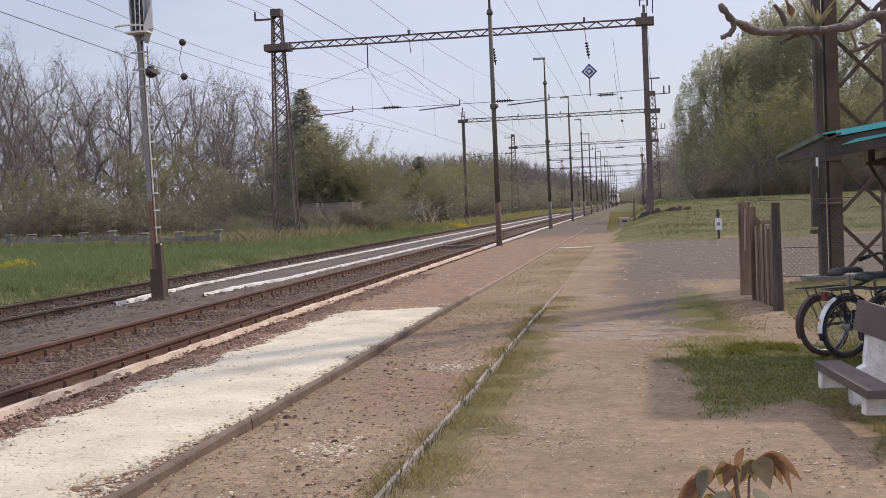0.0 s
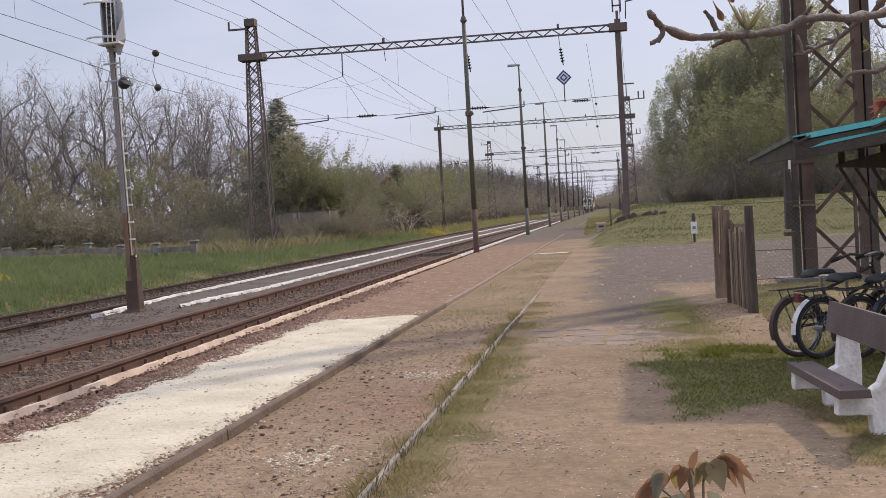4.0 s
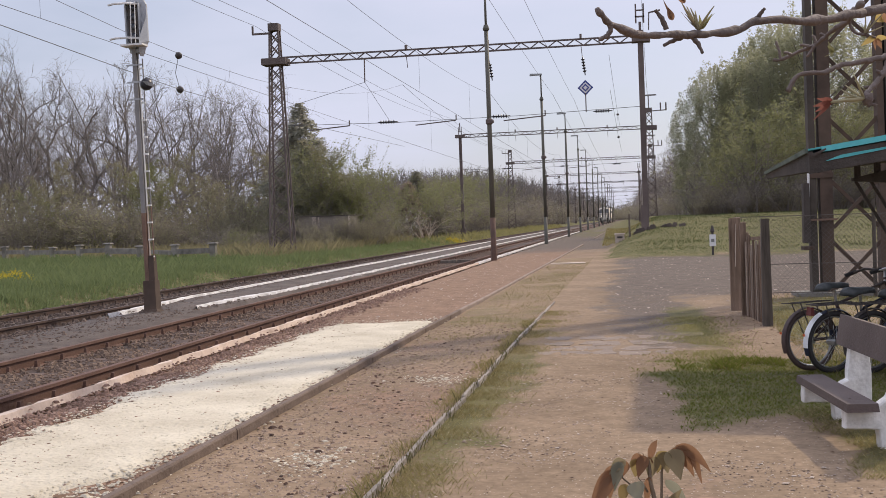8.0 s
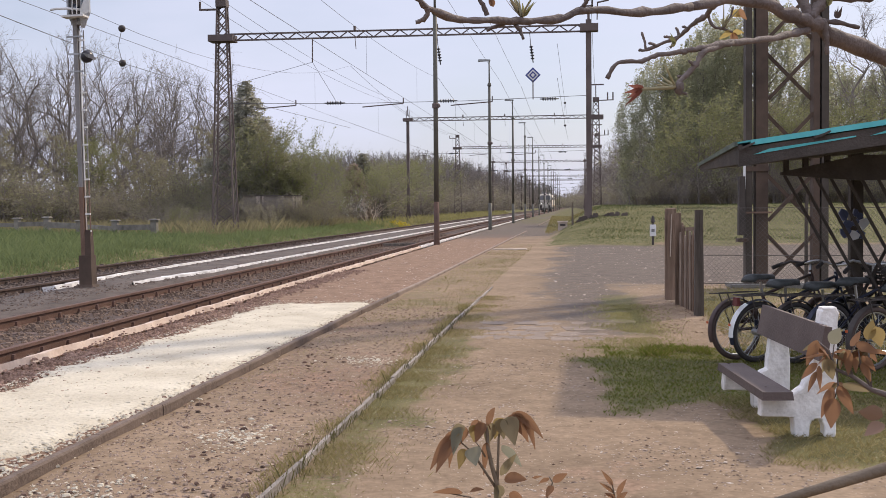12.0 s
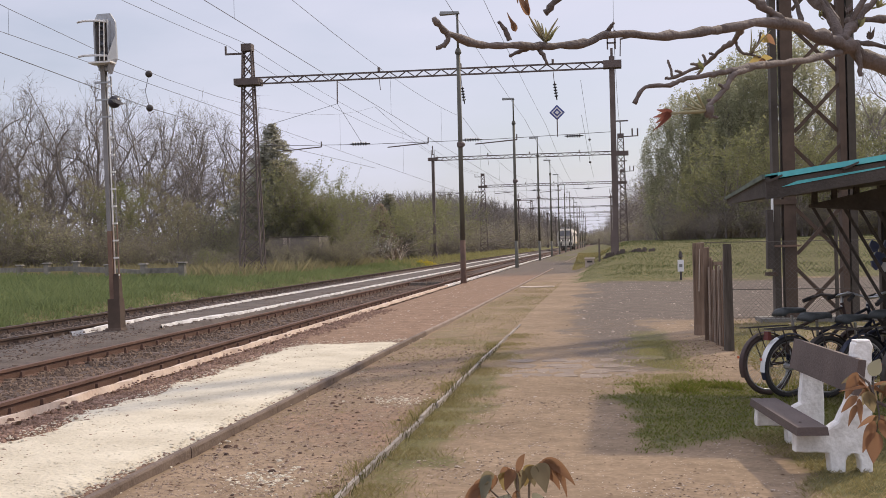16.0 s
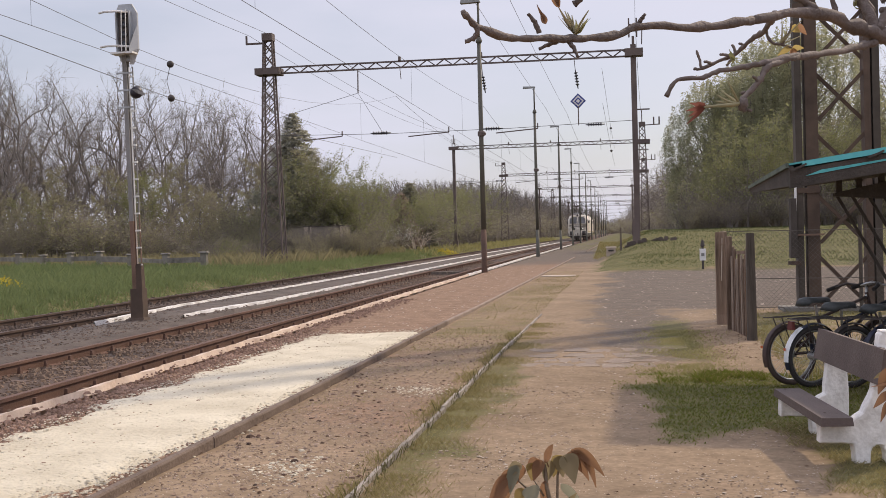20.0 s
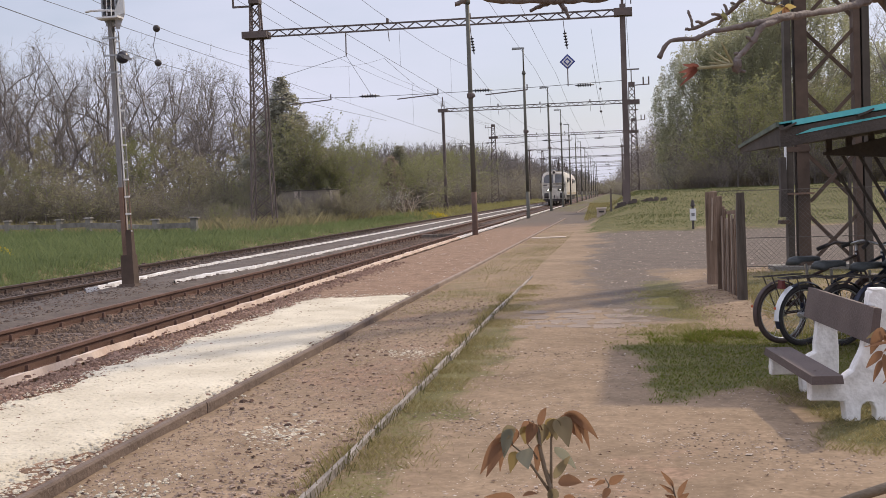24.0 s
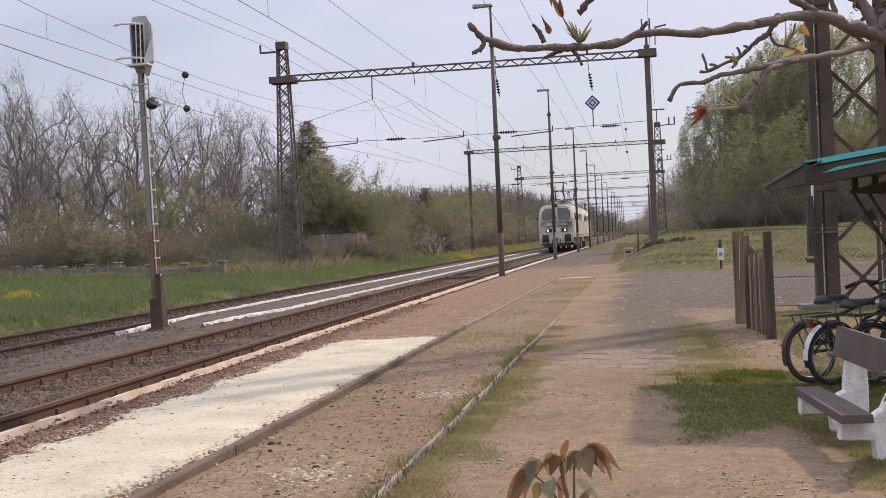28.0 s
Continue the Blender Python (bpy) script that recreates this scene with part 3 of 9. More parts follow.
def platform_pieces():
    # fresh limestone spread on the platform
    sh = Shape()
    xs, ys = steps((-5.35, -3.3, 0.08)), steps((-9, 2, 0.5), (2, 16.6, 0.12))
    for y in ys:
        for x in xs:
            left = -4.95 + drift(y) * 0.4 + 0.17 * soft_noise(x, y, 1.7) + 0.15 * soft_noise(x, y, 6) + 0.08 * soft_noise(x, y, 14, 3)
            right = -3.4 + 0.04 * soft_noise(x, y, 2.5, 4) - 0.12 * max(0, soft_noise(x, y, 5, 8)) - 0.35 * smooth01(7.6, 5.2, y) * (0.6 + soft_noise(x, y, 3.1, 8))
            far = 15.75 + 0.25 * soft_noise(x, y, 1.5, 6) + 0.12 * soft_noise(x, y, 6, 2)
            inside = min(smooth01(0, 0.2, x - left), smooth01(0, 0.16, right - x), smooth01(0, 0.5, far - y))
            sh.v.append((x, y, -0.03 + 0.062 * inside + 0.008 * soft_noise(x, y, 9, 1)))
    nx = len(xs)
    sh.f = [(j * nx + i, j * nx + i + 1, (j + 1) * nx + i + 1, (j + 1) * nx + i) for j in range(len(ys) - 1) for i in range(nx - 1)]
    whole("limestone_spread", sh, M_lime, "bright crushed limestone spread on the platform", "gravel", kind="structure", smooth=True)
    # worn painted platform edge
    sh = Shape()
    ys = steps((-20, 3, 1.0), (3.0, 38, 0.16))
    for y in ys:
        e = -5.52 + drift(y) + 0.05 * soft_noise(0, y, 1.4) + 0.03 * soft_noise(0, y, 6, 3)
        w = max(0.012, 0.046 + 0.05 * soft_noise(2, y, 1.2) + 0.055 * soft_noise(4, y, 4.0))
        zz = 0.035
        sh.v += [(e - w - 0.02, y, -0.3), (e - w, y, zz - 0.015), (e + w, y, zz), (e + w + 0.02, y, -0.03)]
    for j in range(len(ys) - 1):
        for i in range(3):
            a = j * 4 + i
            sh.f.append((a, a + 1, a + 5, a + 4))
    whole("platform_edge_strip", sh, M_pinkedge, "worn pale painted platform edge strip", "platform edge", kind="structure", smooth=False)
    sh = Shape()
    ys = steps((38, 60, 0.2), (60, 124, 1.0))
    for y in ys:
        e = -5.52 + drift(y) + 0.05 * soft_noise(0, y, 1.4)
        w = 0.055 + 0.04 * soft_noise(2, y, 1.2)
        sh.v += [(e - w - 0.02, y, -0.3), (e - w, y, 0.03), (e + w, y, 0.04), (e + w + 0.02, y, -0.03)]
    sh.f = [(j * 4 + i, j * 4 + i + 1, j * 4 + i + 5, j * 4 + i + 4) for j in range(len(ys) - 1) for i in range(3)]
    whole("platform_edge_far", sh, M_whiteedge, "white painted far end of the platform edge", "platform edge", kind="structure")
    # narrow island between the tracks, with white edges
    sh = Shape()
    ys = steps((-20, 4, 2), (4, 60, 0.5), (60, 190, 4))
    for y in ys:
        d = drift(y)
        w = smooth01(15, 22, y)
        for x, z in ((-9.95 + d, -0.24), (-9.8 + d, 0.0 - 0.1 * (1 - w)), (-8.9 + d, 0.03 - 0.05 * (1 - w)), (-8.0 + d, 0.0 - 0.1 * (1 - w)), (-7.85 + d, -0.24)):
            sh.v.append((x, y, z + 0.012 * soft_noise(x, y, 1.5)))
    for j in range(len(ys) - 1):
        for i in range(4):
            a = j * 5 + i
            sh.f.append((a, a + 1, a + 6, a + 5))
    whole("island_platform", sh, M_ash, "narrow cinder island between the two tracks", "platform", kind="structure", smooth=True)
    for nm, x0, ya, yb, lab in (("island_edge", -9.72, 18.2, 150, "white painted far island edge"), ("island_edge", -8.12, 19.6, 150, "white painted near island edge")):
        sh = Shape()
        ys = steps((ya, 60, 0.2), (60, yb, 1.0))
        for y in ys:
            e = x0 + drift(y) + 0.06 * soft_noise(x0, y, 3.2, 4) + (0.3 * (1 - smooth01(ya, ya + 5, y)) if x0 < -9 else -0.3 * (1 - smooth01(ya, ya + 5, y))) + 0.04 * soft_noise(x0, y, 1.3)
            w = max(0.012, 0.04 + 0.06 * soft_noise(x0 + 3, y, 1.6) + 0.055 * soft_noise(x0 + 5, y, 4.5) + 0.09 * smooth01(ya + 5, ya + 1.5, y))
            w *= smooth01(ya - 0.3, ya + 2.5, y) + 0.01
            sh.v += [(e - w - 0.03, y, -0.03), (e - w, y, 0.046), (e + w, y, 0.05), (e + w + 0.03, y, -0.03)]
        for j in range(len(ys) - 1):
            for i in range(3):
                a = j * 4 + i
                sh.f.append((a, a + 1, a + 5, a + 4))
        whole(nm, sh, M_whiteedge, lab, "platform edge", kind="structure")


platform_pieces()


# ---- tracks ----
RAIL = [(-0.062, 0), (0.062, 0), (0.062, 0.014), (0.012, 0.03), (0.012, 0.105), (0.036, 0.118), (0.034, 0.15), (-0.034, 0.15), (-0.036, 0.118), (-0.012, 0.105), (-0.012, 0.03), (-0.062, 0.014)]


def rail_run(x0, top, ya, yb, material, parent, name="rail"):
    sh = Shape()
    ys = steps((ya, 60, 3), (60, 200, 10), (200, yb, 60))
    n = len(RAIL)
    for y in ys:
        for a, z in RAIL:
            sh.v.append((x0 + drift(y) + a, y, z + top - 0.15))
    for j in range(len(ys) - 1):
        for i in range(n):
            a, b = j * n + i, j * n + (i + 1) % n
            sh.f.append((a, b, b + n, a + n))
    ob = part(name, sh, material, parent)
    return ob


def track(name, centre, label, ballast, metal, seed, tops):
    tr = thing(name, label, "railway track")
    tr["kind"] = "structure"
    sh = Shape()
    ys = steps((-30, 4, 6), (4, 60, 0.5), (60, 200, 6), (200, 900, 60))
    offs = ((-2.0, -0.4), (-1.5, -0.17), (-0.75, -0.12), (-0.3, -0.105), (0, -0.1), (0.3, -0.105), (0.75, -0.12), (1.25, -0.15), (1.5, -0.4))
    for y in ys:
        for a, z in offs:
            sh.v.append((centre + drift(y) + a, y, z + 0.025 * soft_noise(a, y, 2, seed)))
    k = len(offs)
    sh.f = [(j * k + i, j * k + i + 1, (j + 1) * k + i + 1, (j + 1) * k + i) for j in range(len(ys) - 1) for i in range(k - 1)]
    part("ballast_bed", sh, ballast, tr, smooth=True)
    for s in (-0.7525, 0.7525):
        rail_run(centre + s, tops, -30, 900, metal, tr)
    r = random.Random(seed)
    plank = Shape().box(-1.25, 1.25, -0.12, 0.12, -0.18, -0.112, taper=0.008).mesh("sleeper", M_sleeper)
    clip = Shape()
    rest = Shape()
    for i in range(220):
        y = 5.2 + 0.62 * i
        if i < 130:
            ob = new("sleeper", plank)
            ob.parent = tr
            ob.matrix_basis = pose(centre + drift(y) + r.uniform(-0.03, 0.03), y, r.uniform(-0.012, 0.012), 0, 0, r.uniform(-1, 1))
        else:
            rest.box(centre + drift(y) - 1.25, centre + drift(y) + 1.25, y - 0.12, y + 0.12, -0.14, -0.075)
        if y < 60:
            for s in (-0.7525, 0.7525):
                for q in (-0.075, 0.075):
                    clip.box(centre + drift(y) + s + q - 0.026, centre + drift(y) + s + q + 0.026, y - 0.035, y + 0.035, -0.13, -0.055 + tops, taper=0.012)
    tagged(part("sleeper_row", rest, M_sleeper, tr), kind="stuff")
    tagged(part("rail_fastening", clip, metal, tr), kind="stuff")
    return tr


track("track_near", -6.75, "rusty rails on old wooden sleepers in brown ballast", M_bed, M_rail, 11, 0.03)
track("track_far", -10.9, "dark rails on sleepers beside the grass verge", M_ballastdark, M_railfar, 12, 0.02)


def on_bed(c, lo, hi, ya, yb, z, p=2.0):
    return lambda r: ((lambda y: (c + drift(y) + r.uniform(lo, hi), y, z))(near_y(r, ya, yb, p)))


scatter_stones("ballast_stones", 17000, on_bed(-6.75, -1.35, 1.2, 6, 60, -0.102, 1.5), 0.034, M_ballast, "loose brown ballast stones between the rails", 21)
scatter_stones("ballast_stones", 7000, on_bed(-10.9, -1.7, 1.3, 13, 55, -0.09), 0.04, M_ballastdark, "dark ballast stones of the far track", 22)
scatter_stones("ballast_stones", 1800, on_bed(-6.75, -1.7, -1.0, 9, 30, -0.1), 0.035, M_ballastdark, "dark stones beside the island", 28)
scatter_stones("rubble_fringe", 4200, lambda r: ((lambda y: (-5.25 + drift(y) + r.gauss(0.14, 0.13), y, 0.012))(near_y(r, 5.0, 24, 1.6))), 0.019, M_rubble, "brown rubble along the platform edge", 23)
scatter_stones("kerb_strip_stones", 1700, lambda r: (r.uniform(-3.25, -2.1), near_y(r, 3.8, 14), -0.002), 0.014, M_stone, "pale and brown stones on the bare strip", 24, 0.25)
scatter_stones("soil_crumbs", 11000, lambda r: ((lambda x, y: (x, y, ground_z(x, y)))(r.uniform(-3.28, -2.08), near_y(r, 3.8, 15, 1.6))), 0.0085, M_crumb, "loose brown soil crumbs on the strip", 36, 0.5)
scatter_stones("rubble_scraps", 700, lambda r: ((lambda k: (k[0] + r.gauss(0, 0.16), k[1] + r.gauss(0, 0.22), 0.0))(r.choice(((-2.35, 9.9), (-2.62, 6.25), (-2.62, 6.3), (-2.4, 9.8), (-3.0, 4.9))))), 0.013, M_lime, "pale crumbs lying in heaps on the strip", 31, 0.35)
scatter_stones("path_stones", 9000, lambda r: (*bare_path(r, -1.8, 1.6, 3.0, 20, 1.5), -0.001), 0.008, M_chip, "small stones trodden into the path", 25, 0.16)
scatter_stones("path_grit", 4200, lambda r: (*bare_path(r, -1.9, 1.0, 2.8, 11, 1.4), -0.001), 0.0085, M_crumb, "brown grit trodden into the path", 37, 0.25)
scatter_stones("path_chips", 1800, lambda r: (*bare_path(r, -1.9, 1.0, 2.8, 12, 1.3), 0.0), 0.0095, M_palechip, "pale chips lying on the path", 38, 0.14)
scatter_stones("limestone_chips", 7500, lambda r: ((lambda y: (r.uniform(-5.0, -3.45), y, 0.03))(near_y(r, 4.5, 15.9, 1.7))), 0.011, M_lime, "crushed limestone chips", 26, 0.3)
scatter_stones("limestone_chips", 500, lambda r: (-3.52 + 0.1 * r.gauss(0, 1), near_y(r, 4.5, 16.4, 1.2), 0.01), 0.016, M_lime, "limestone chips by the kerb", 27, 0.4)
scatter_stones("earth_clods", 280, lambda r: (r.uniform(-3.25, -2.1), near_y(r, 4.2, 15, 1.3), 0.0), 0.017, M_clod, "brown clods on the bare strip", 34, 0.5)
scatter_stones("edge_grit", 500, lambda r: ((lambda y: (-3.46 - abs(r.gauss(0, 0.09)), y, 0.015))(near_y(r, 4.4, 16, 1.3))), 0.012, M_rubble, "brown grit between limestone and kerb", 35, 0.4)
scatter_stones("cinder_stones", 3500, lambda r: ((lambda y: (r.uniform(-9.6, -8.0) + drift(y), y, 0.015))(near_y(r, 10, 40, 1.5))), 0.022, M_ballastdark, "dark cinders on the island", 32, 0.4)
scatter_stones("limestone_fringe", 900, lambda r: ((lambda y: (-4.98 + drift(y) * 0.4 + r.gauss(0.02, 0.14), y, 0.016))(near_y(r, 4.6, 16, 1.5))), 0.021, M_rubble, "brown stones mixed into the limestone edge", 39, 0.45)
scatter_stones("limestone_specks", 1000, lambda r: ((lambda y: (-5.0 + abs(r.gauss(0, 0.5)), y, 0.03))(near_y(r, 4.5, 16.2, 1.4))), 0.011, M_rubble, "brown grit trodden on the limestone", 33, 0.35)
scatter_stones("yard_stones", 1500, lambda r: (r.uniform(-1.3, 4.5), r.uniform(16, 38), 0.0), 0.02, M_chip, "loose stones on the gravel yard", 29, 0.3)
scatter_stones("platform_stones", 700, lambda r: ((lambda y: (r.uniform(-5.3, -3.5), y, -0.002))(r.uniform(15.5, 45))), 0.015, M_chip, "small stones on the red platform", 30)


M_kerbfar = mat("pale_far_kerb", (0.16, 0.118, 0.092), (0.33, 0.255, 0.205), 2.5, 0.85, 0.4, 50, island=0.15)


def kerbs():
    high = thing("kerb_high", "long weathered brown kerb of the platform", "kerb")
    high["kind"] = "structure"
    stone = Shape().add([(-0.024, 0.0, -0.1), (0.03, 0.0, -0.1), (0.03, 1.0, -0.1), (-0.024, 1.0, -0.1), (-0.024, 0.0, 0.06), (0.03, 0.0, 0.06), (0.03, 1.0, 0.06), (-0.024, 1.0, 0.06),
                         (-0.017, 0.0, 0.072), (0.023, 0.0, 0.072), (0.023, 1.0, 0.072), (-0.017, 1.0, 0.072)],
                        [(8, 9, 10, 11), (0, 1, 5, 4), (1, 2, 6, 5), (2, 3, 7, 6), (3, 0, 4, 7), (4, 5, 9, 8), (5, 6, 10, 9), (6, 7, 11, 10), (7, 4, 8, 11)]).mesh("kerbstone", M_kerb)
    # paler copy for the kerbstones from y = 17 on
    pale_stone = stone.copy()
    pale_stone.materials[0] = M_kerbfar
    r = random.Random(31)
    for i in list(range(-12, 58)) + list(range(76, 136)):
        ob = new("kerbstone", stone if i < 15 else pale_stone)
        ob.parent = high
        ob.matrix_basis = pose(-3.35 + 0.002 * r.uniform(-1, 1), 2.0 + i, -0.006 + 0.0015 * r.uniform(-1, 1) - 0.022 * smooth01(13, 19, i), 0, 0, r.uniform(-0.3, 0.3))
    low = thing("kerb_low", "low kerb of narrow pale concrete strips", "kerb")
    low["kind"] = "structure"
    strip = Shape().box(-0.017, 0.017, 0.004, 0.73, -0.1, 0.05, taper=0.004).mesh("kerb_strip", M_kerbpale)
    for i in range(-14, 22):
        ob = new("kerb_strip", strip)
        ob.parent = low
        y = 2.6 + 0.735 * i
        ob.matrix_basis = pose(-2.03 + 0.009 * r.uniform(-1, 1), y, -0.01 + 0.005 * r.uniform(-1, 1) - 0.02 * smooth01(13, 18, y), r.uniform(-0.4, 0.4), r.uniform(-2, 2), r.uniform(-0.6, 0.6))
    whole("cross_kerb", Shape().box(-3.27, -2.2, 35.2, 35.75, -0.1, 0.022, taper=0.008), M_slab, "pale concrete kerb laid across the platform", "kerb", kind="structure")
    # sunken broken paving slabs on the path
    pave = thing("sunken_paving", "broken grey slabs sunk in the path", "paving")
    pave["kind"] = "structure"
    for i in range(20):
        x, y = -1.6 + 0.3 * (i % 5) + r.uniform(-0.1, 0.1), 11.5 + 0.5 * (i // 5) + r.uniform(-0.1, 0.1)
        z = ground_z(x, y)
        rim = [(x + r.uniform(0.1, 0.17) * sx, y + r.uniform(0.12, 0.22) * sy) for sx, sy in ((-1, -1), (0.1, -1.1), (1, -1), (1.1, 0.2), (1, 1), (-0.2, 0.9), (-1, 1), (-1.1, 0))[:8 - (i % 3)]]
        n = len(rim)
        tilt = r.uniform(-0.02, 0.02)
        sh = Shape().add([(a, b, z - 0.05) for a, b in rim] + [(a, b, z + 0.001 + tilt * (a - x)) for a, b in rim], [tuple(range(n, 2 * n))] + [(j, (j + 1) % n, (j + 1) % n + n, j + n) for j in range(n)])
        part("slab", sh, M_paving, pave)


kerbs()


# ---- grass ----
def blades(name, count, place, height, width, material, label, seed, lean=0.35):
    r = random.Random(seed)
    sh = Shape()
    v, f = sh.v, sh.f
    for _ in range(count):
        p = place(r)
        if p is None:
            continue
        x, y = p[:2]
        z = ground_z(x, y) - 0.01
        h = height * r.uniform(0.45, 1.15) * (p[2] if len(p) > 2 else 1)
        a = r.uniform(0, 6.28)
        w = width * r.uniform(0.6, 1.2)
        dx, dy = math.cos(a) * w, math.sin(a) * w
        lx, ly = r.gauss(0, lean) * h, r.gauss(0, lean) * h
        k = len(v)
        v += [(x - dx, y - dy, z), (x + dx, y + dy, z), (x + lx * 0.4 + dx * 0.7, y + ly * 0.4 + dy * 0.7, z + h * 0.6), (x + lx, y + ly, z + h)]
        f += [(k, k + 1, k + 2), (k, k + 2, k + 3)]
    return whole(name, sh, material, label, "grass", kind="stuff")


M_brownstalk = leafy("brown_dead_stalk", (0.12, 0.1, 0.07), (0.24, 0.2, 0.14), 0.4, 0.8)
M_kerbblade = leafy("dry_kerb_blade", (0.12, 0.105, 0.043), (0.27, 0.228, 0.105), 0.4, 0.9)
M_deadgrass = leafy("dead_tall_grass", (0.13, 0.115, 0.06), (0.27, 0.235, 0.135), 0.4, 0.8)


def verge(r):
    y = 16 + 75 * r.random() ** 1.3
    x = -13.3 + drift(y) - abs(r.gauss(0, 1)) * (3.2 + 0.05 * y)
    g = 0.6 + 0.7 * smooth01(-14, -19, x) + 0.7 * soft_noise(x, y, 0.35) + 0.5 * soft_noise(x, y, 1.6)
    return (x, y, max(0.3, g) * 0.85)


def behind_fence(x, y, r):
    """Dry grass grows behind the line of the concrete fence."""
    line = 49.0 - (x + 19.3) * 0.802
    if y < max(line + 0.3, 49.5):
        return None
    return (x, y, r.uniform(0.5, 1.4))


blades("verge_grass", 80000, verge, 0.32, 0.014, M_grass, "lush green grass of the verge", 41)
blades("verge_dry_grass", 26000, lambda r: (behind_fence(-16.6 - 36 * r.random() ** 1.4, r.uniform(40, 84), r)), 0.6, 0.008, M_deadgrass, "dry pale grass under the trees", 42, 0.35)


def meadow(r):
    """Green grass up to the line of the concrete fence."""
    x = r.uniform(-44, -19.5)
    y = 48.8 - (x + 19.3) * 0.802 - 16 * r.random() ** 1.2
    return (x, y, r.uniform(0.4, 1.2) * (1 + 1.1 * soft_noise(x, y, 0.6) + 0.5 * soft_noise(x, y, 2.0)))


blades("meadow_grass", 34000, meadow, 0.3, 0.012, M_grass, "green meadow grass before the concrete fence", 40)


def mound(r):
    y = 38 + 32 * r.random() ** 1.2
    x = -1.6 + 20 * r.random() ** 1.5 + 0.015 * (y - 38)
    thin = (0.3 + 0.7 * smooth01(38, 43, y)) * (0.35 + 0.65 * smooth01(-1.5, 0.6, x))
    if r.random() > 0.35 + thin:
        return None
    return (x, y, (0.6 + 0.6 * soft_noise(x, y, 0.5, 2)) * thin)


blades("platform_side_grass", 5000, lambda r: ((lambda y: (-2.4 - 0.02 * (y - 64) + 2.6 * r.random() ** 1.3, y, r.uniform(0.4, 1.2)))(r.uniform(54, 140))), 0.14, 0.02, M_kerbblade, "olive grass beside the far platform", 61, 0.4)
blades("mound_grass", 40000, mound, 0.13, 0.011, M_moundgrass, "green grass on the low mound", 43)
blades("tree_foot_grass", 26000, lambda r: (3.2 + 31 * r.random(), r.uniform(69.5, 82), r.uniform(0.5, 1.3)), 0.7, 0.007, M_brownstalk, "tall dead grass at the foot of the trees", 39, 0.3)
blades("line_side_grass", 5000, lambda r: ((lambda y: (-13.2 + drift(y) - abs(r.gauss(0, 2.4)), y, r.uniform(0.5, 1.3)))(r.uniform(80, 230))), 0.5, 0.03, M_grassolive, "olive grass beside the far line", 59)
blades("mound_dry_grass", 6000, mound, 0.12, 0.009, M_kerbblade, "olive grass on the low mound", 44)


def lawn(r):
    x, y = r.uniform(-1.1, 2.4), r.uniform(6.9, 11.6)
    if r.random() > lawn_share(x, y) * 1.05 - 0.12:
        return None
    return (x, y, 1.9 if abs(y - 10.4) < 0.3 and -0.35 < x < 0.6 and soft_noise(x, y, 2.5, 1) > -0.1 else 0.8)


blades("lawn_grass", 56000, lawn, 0.034, 0.005, M_lawn, "short green lawn by the bench", 45, 0.6)
blades("lawn_dry_grass", 26000, lawn, 0.03, 0.004, M_kerbblade, "olive grass in the lawn", 55, 0.6)
blades("kerb_dry_grass", 11000, lambda r: ((lambda y: (-2.0 + abs(r.gauss(0, 0.2)), y, 1.3 if soft_noise(0, y, 1.3) > 0 else 0.7))(near_y(r, 3.0, 17, 1.7))), 0.028, 0.0013, M_grassdry, "straw-coloured grass along the low kerb", 58, 0.5)
blades("kerb_grass", 16000, lambda r: ((lambda y: (-2.0 + abs(r.gauss(0, 0.17)), y, 1.45 if soft_noise(0, y, 1.3) > 0 else 0.8))(near_y(r, 3.0, 17, 1.7))), 0.026, 0.0014, M_kerbblade, "grass tufts along the low kerb", 46, 0.5)
blades("kerb_side_grass", 7500, lambda r: ((lambda y: (-2.07 - abs(r.gauss(0, 0.07)), y, 1.2 if soft_noise(1, y, 1.6) > 0 else 0.6))(near_y(r, 3.2, 16, 1.3))), 0.042, 0.0014, M_kerbblade, "thin grass leaning over the low kerb", 56, 0.4)
blades("kerb_blades", 1500, lambda r: ((lambda y: (-2.045 + r.gauss(0.02, 0.025), y, r.uniform(0.5, 1.3)))(near_y(r, 3.2, 15, 1.4))), 0.085, 0.0017, M_darkblade, "dark thin blades standing along the low kerb", 52, 0.2)
blades("strip_far_grass", 7500, lambda r: ((lambda x, y: (x, y, r.uniform(0.6, 1.2)) if soft_noise(x, y, 0.8, 17) > -0.1 - 0.35 * smooth01(-2.8, -2.2, x) else None)(r.uniform(-3.2, -2.08), r.uniform(13, 36))), 0.038, 0.0042, M_kerbblade, "olive grass between the two kerbs", 60, 0.5)
blades("strip_grass", 16000, lambda r: ((lambda x, y: (x, y, 0.8) if soft_noise(x, y, 1.2, 7) > 0.25 - 0.05 * (y - 6) else None)(r.uniform(-3.25, -2.1), 6 + 34 * r.random() ** 1.3)), 0.032, 0.004, M_grassdry, "thin dry grass on the bare strip", 47, 0.5)
BENCH_EDGE = lambda x, y: x > 0.44 + 0.14 * soft_noise(x, y, 3) - 0.1 * smooth01(7.0, 7.8, y) and y > 5.75 + 0.35 * soft_noise(x, y, 1.3, 5) + 0.15 * soft_noise(x, y, 5, 6)
blades("bench_grass", 24000, lambda r: ((lambda x, y: (x, y, r.uniform(0.5, 1.3)) if BENCH_EDGE(x, y) else None)(r.uniform(0.1, 2.0), r.uniform(5.3, 8.0))), 0.034, 0.0017, M_kerbblade, "olive grass under the bench", 48, 0.6)
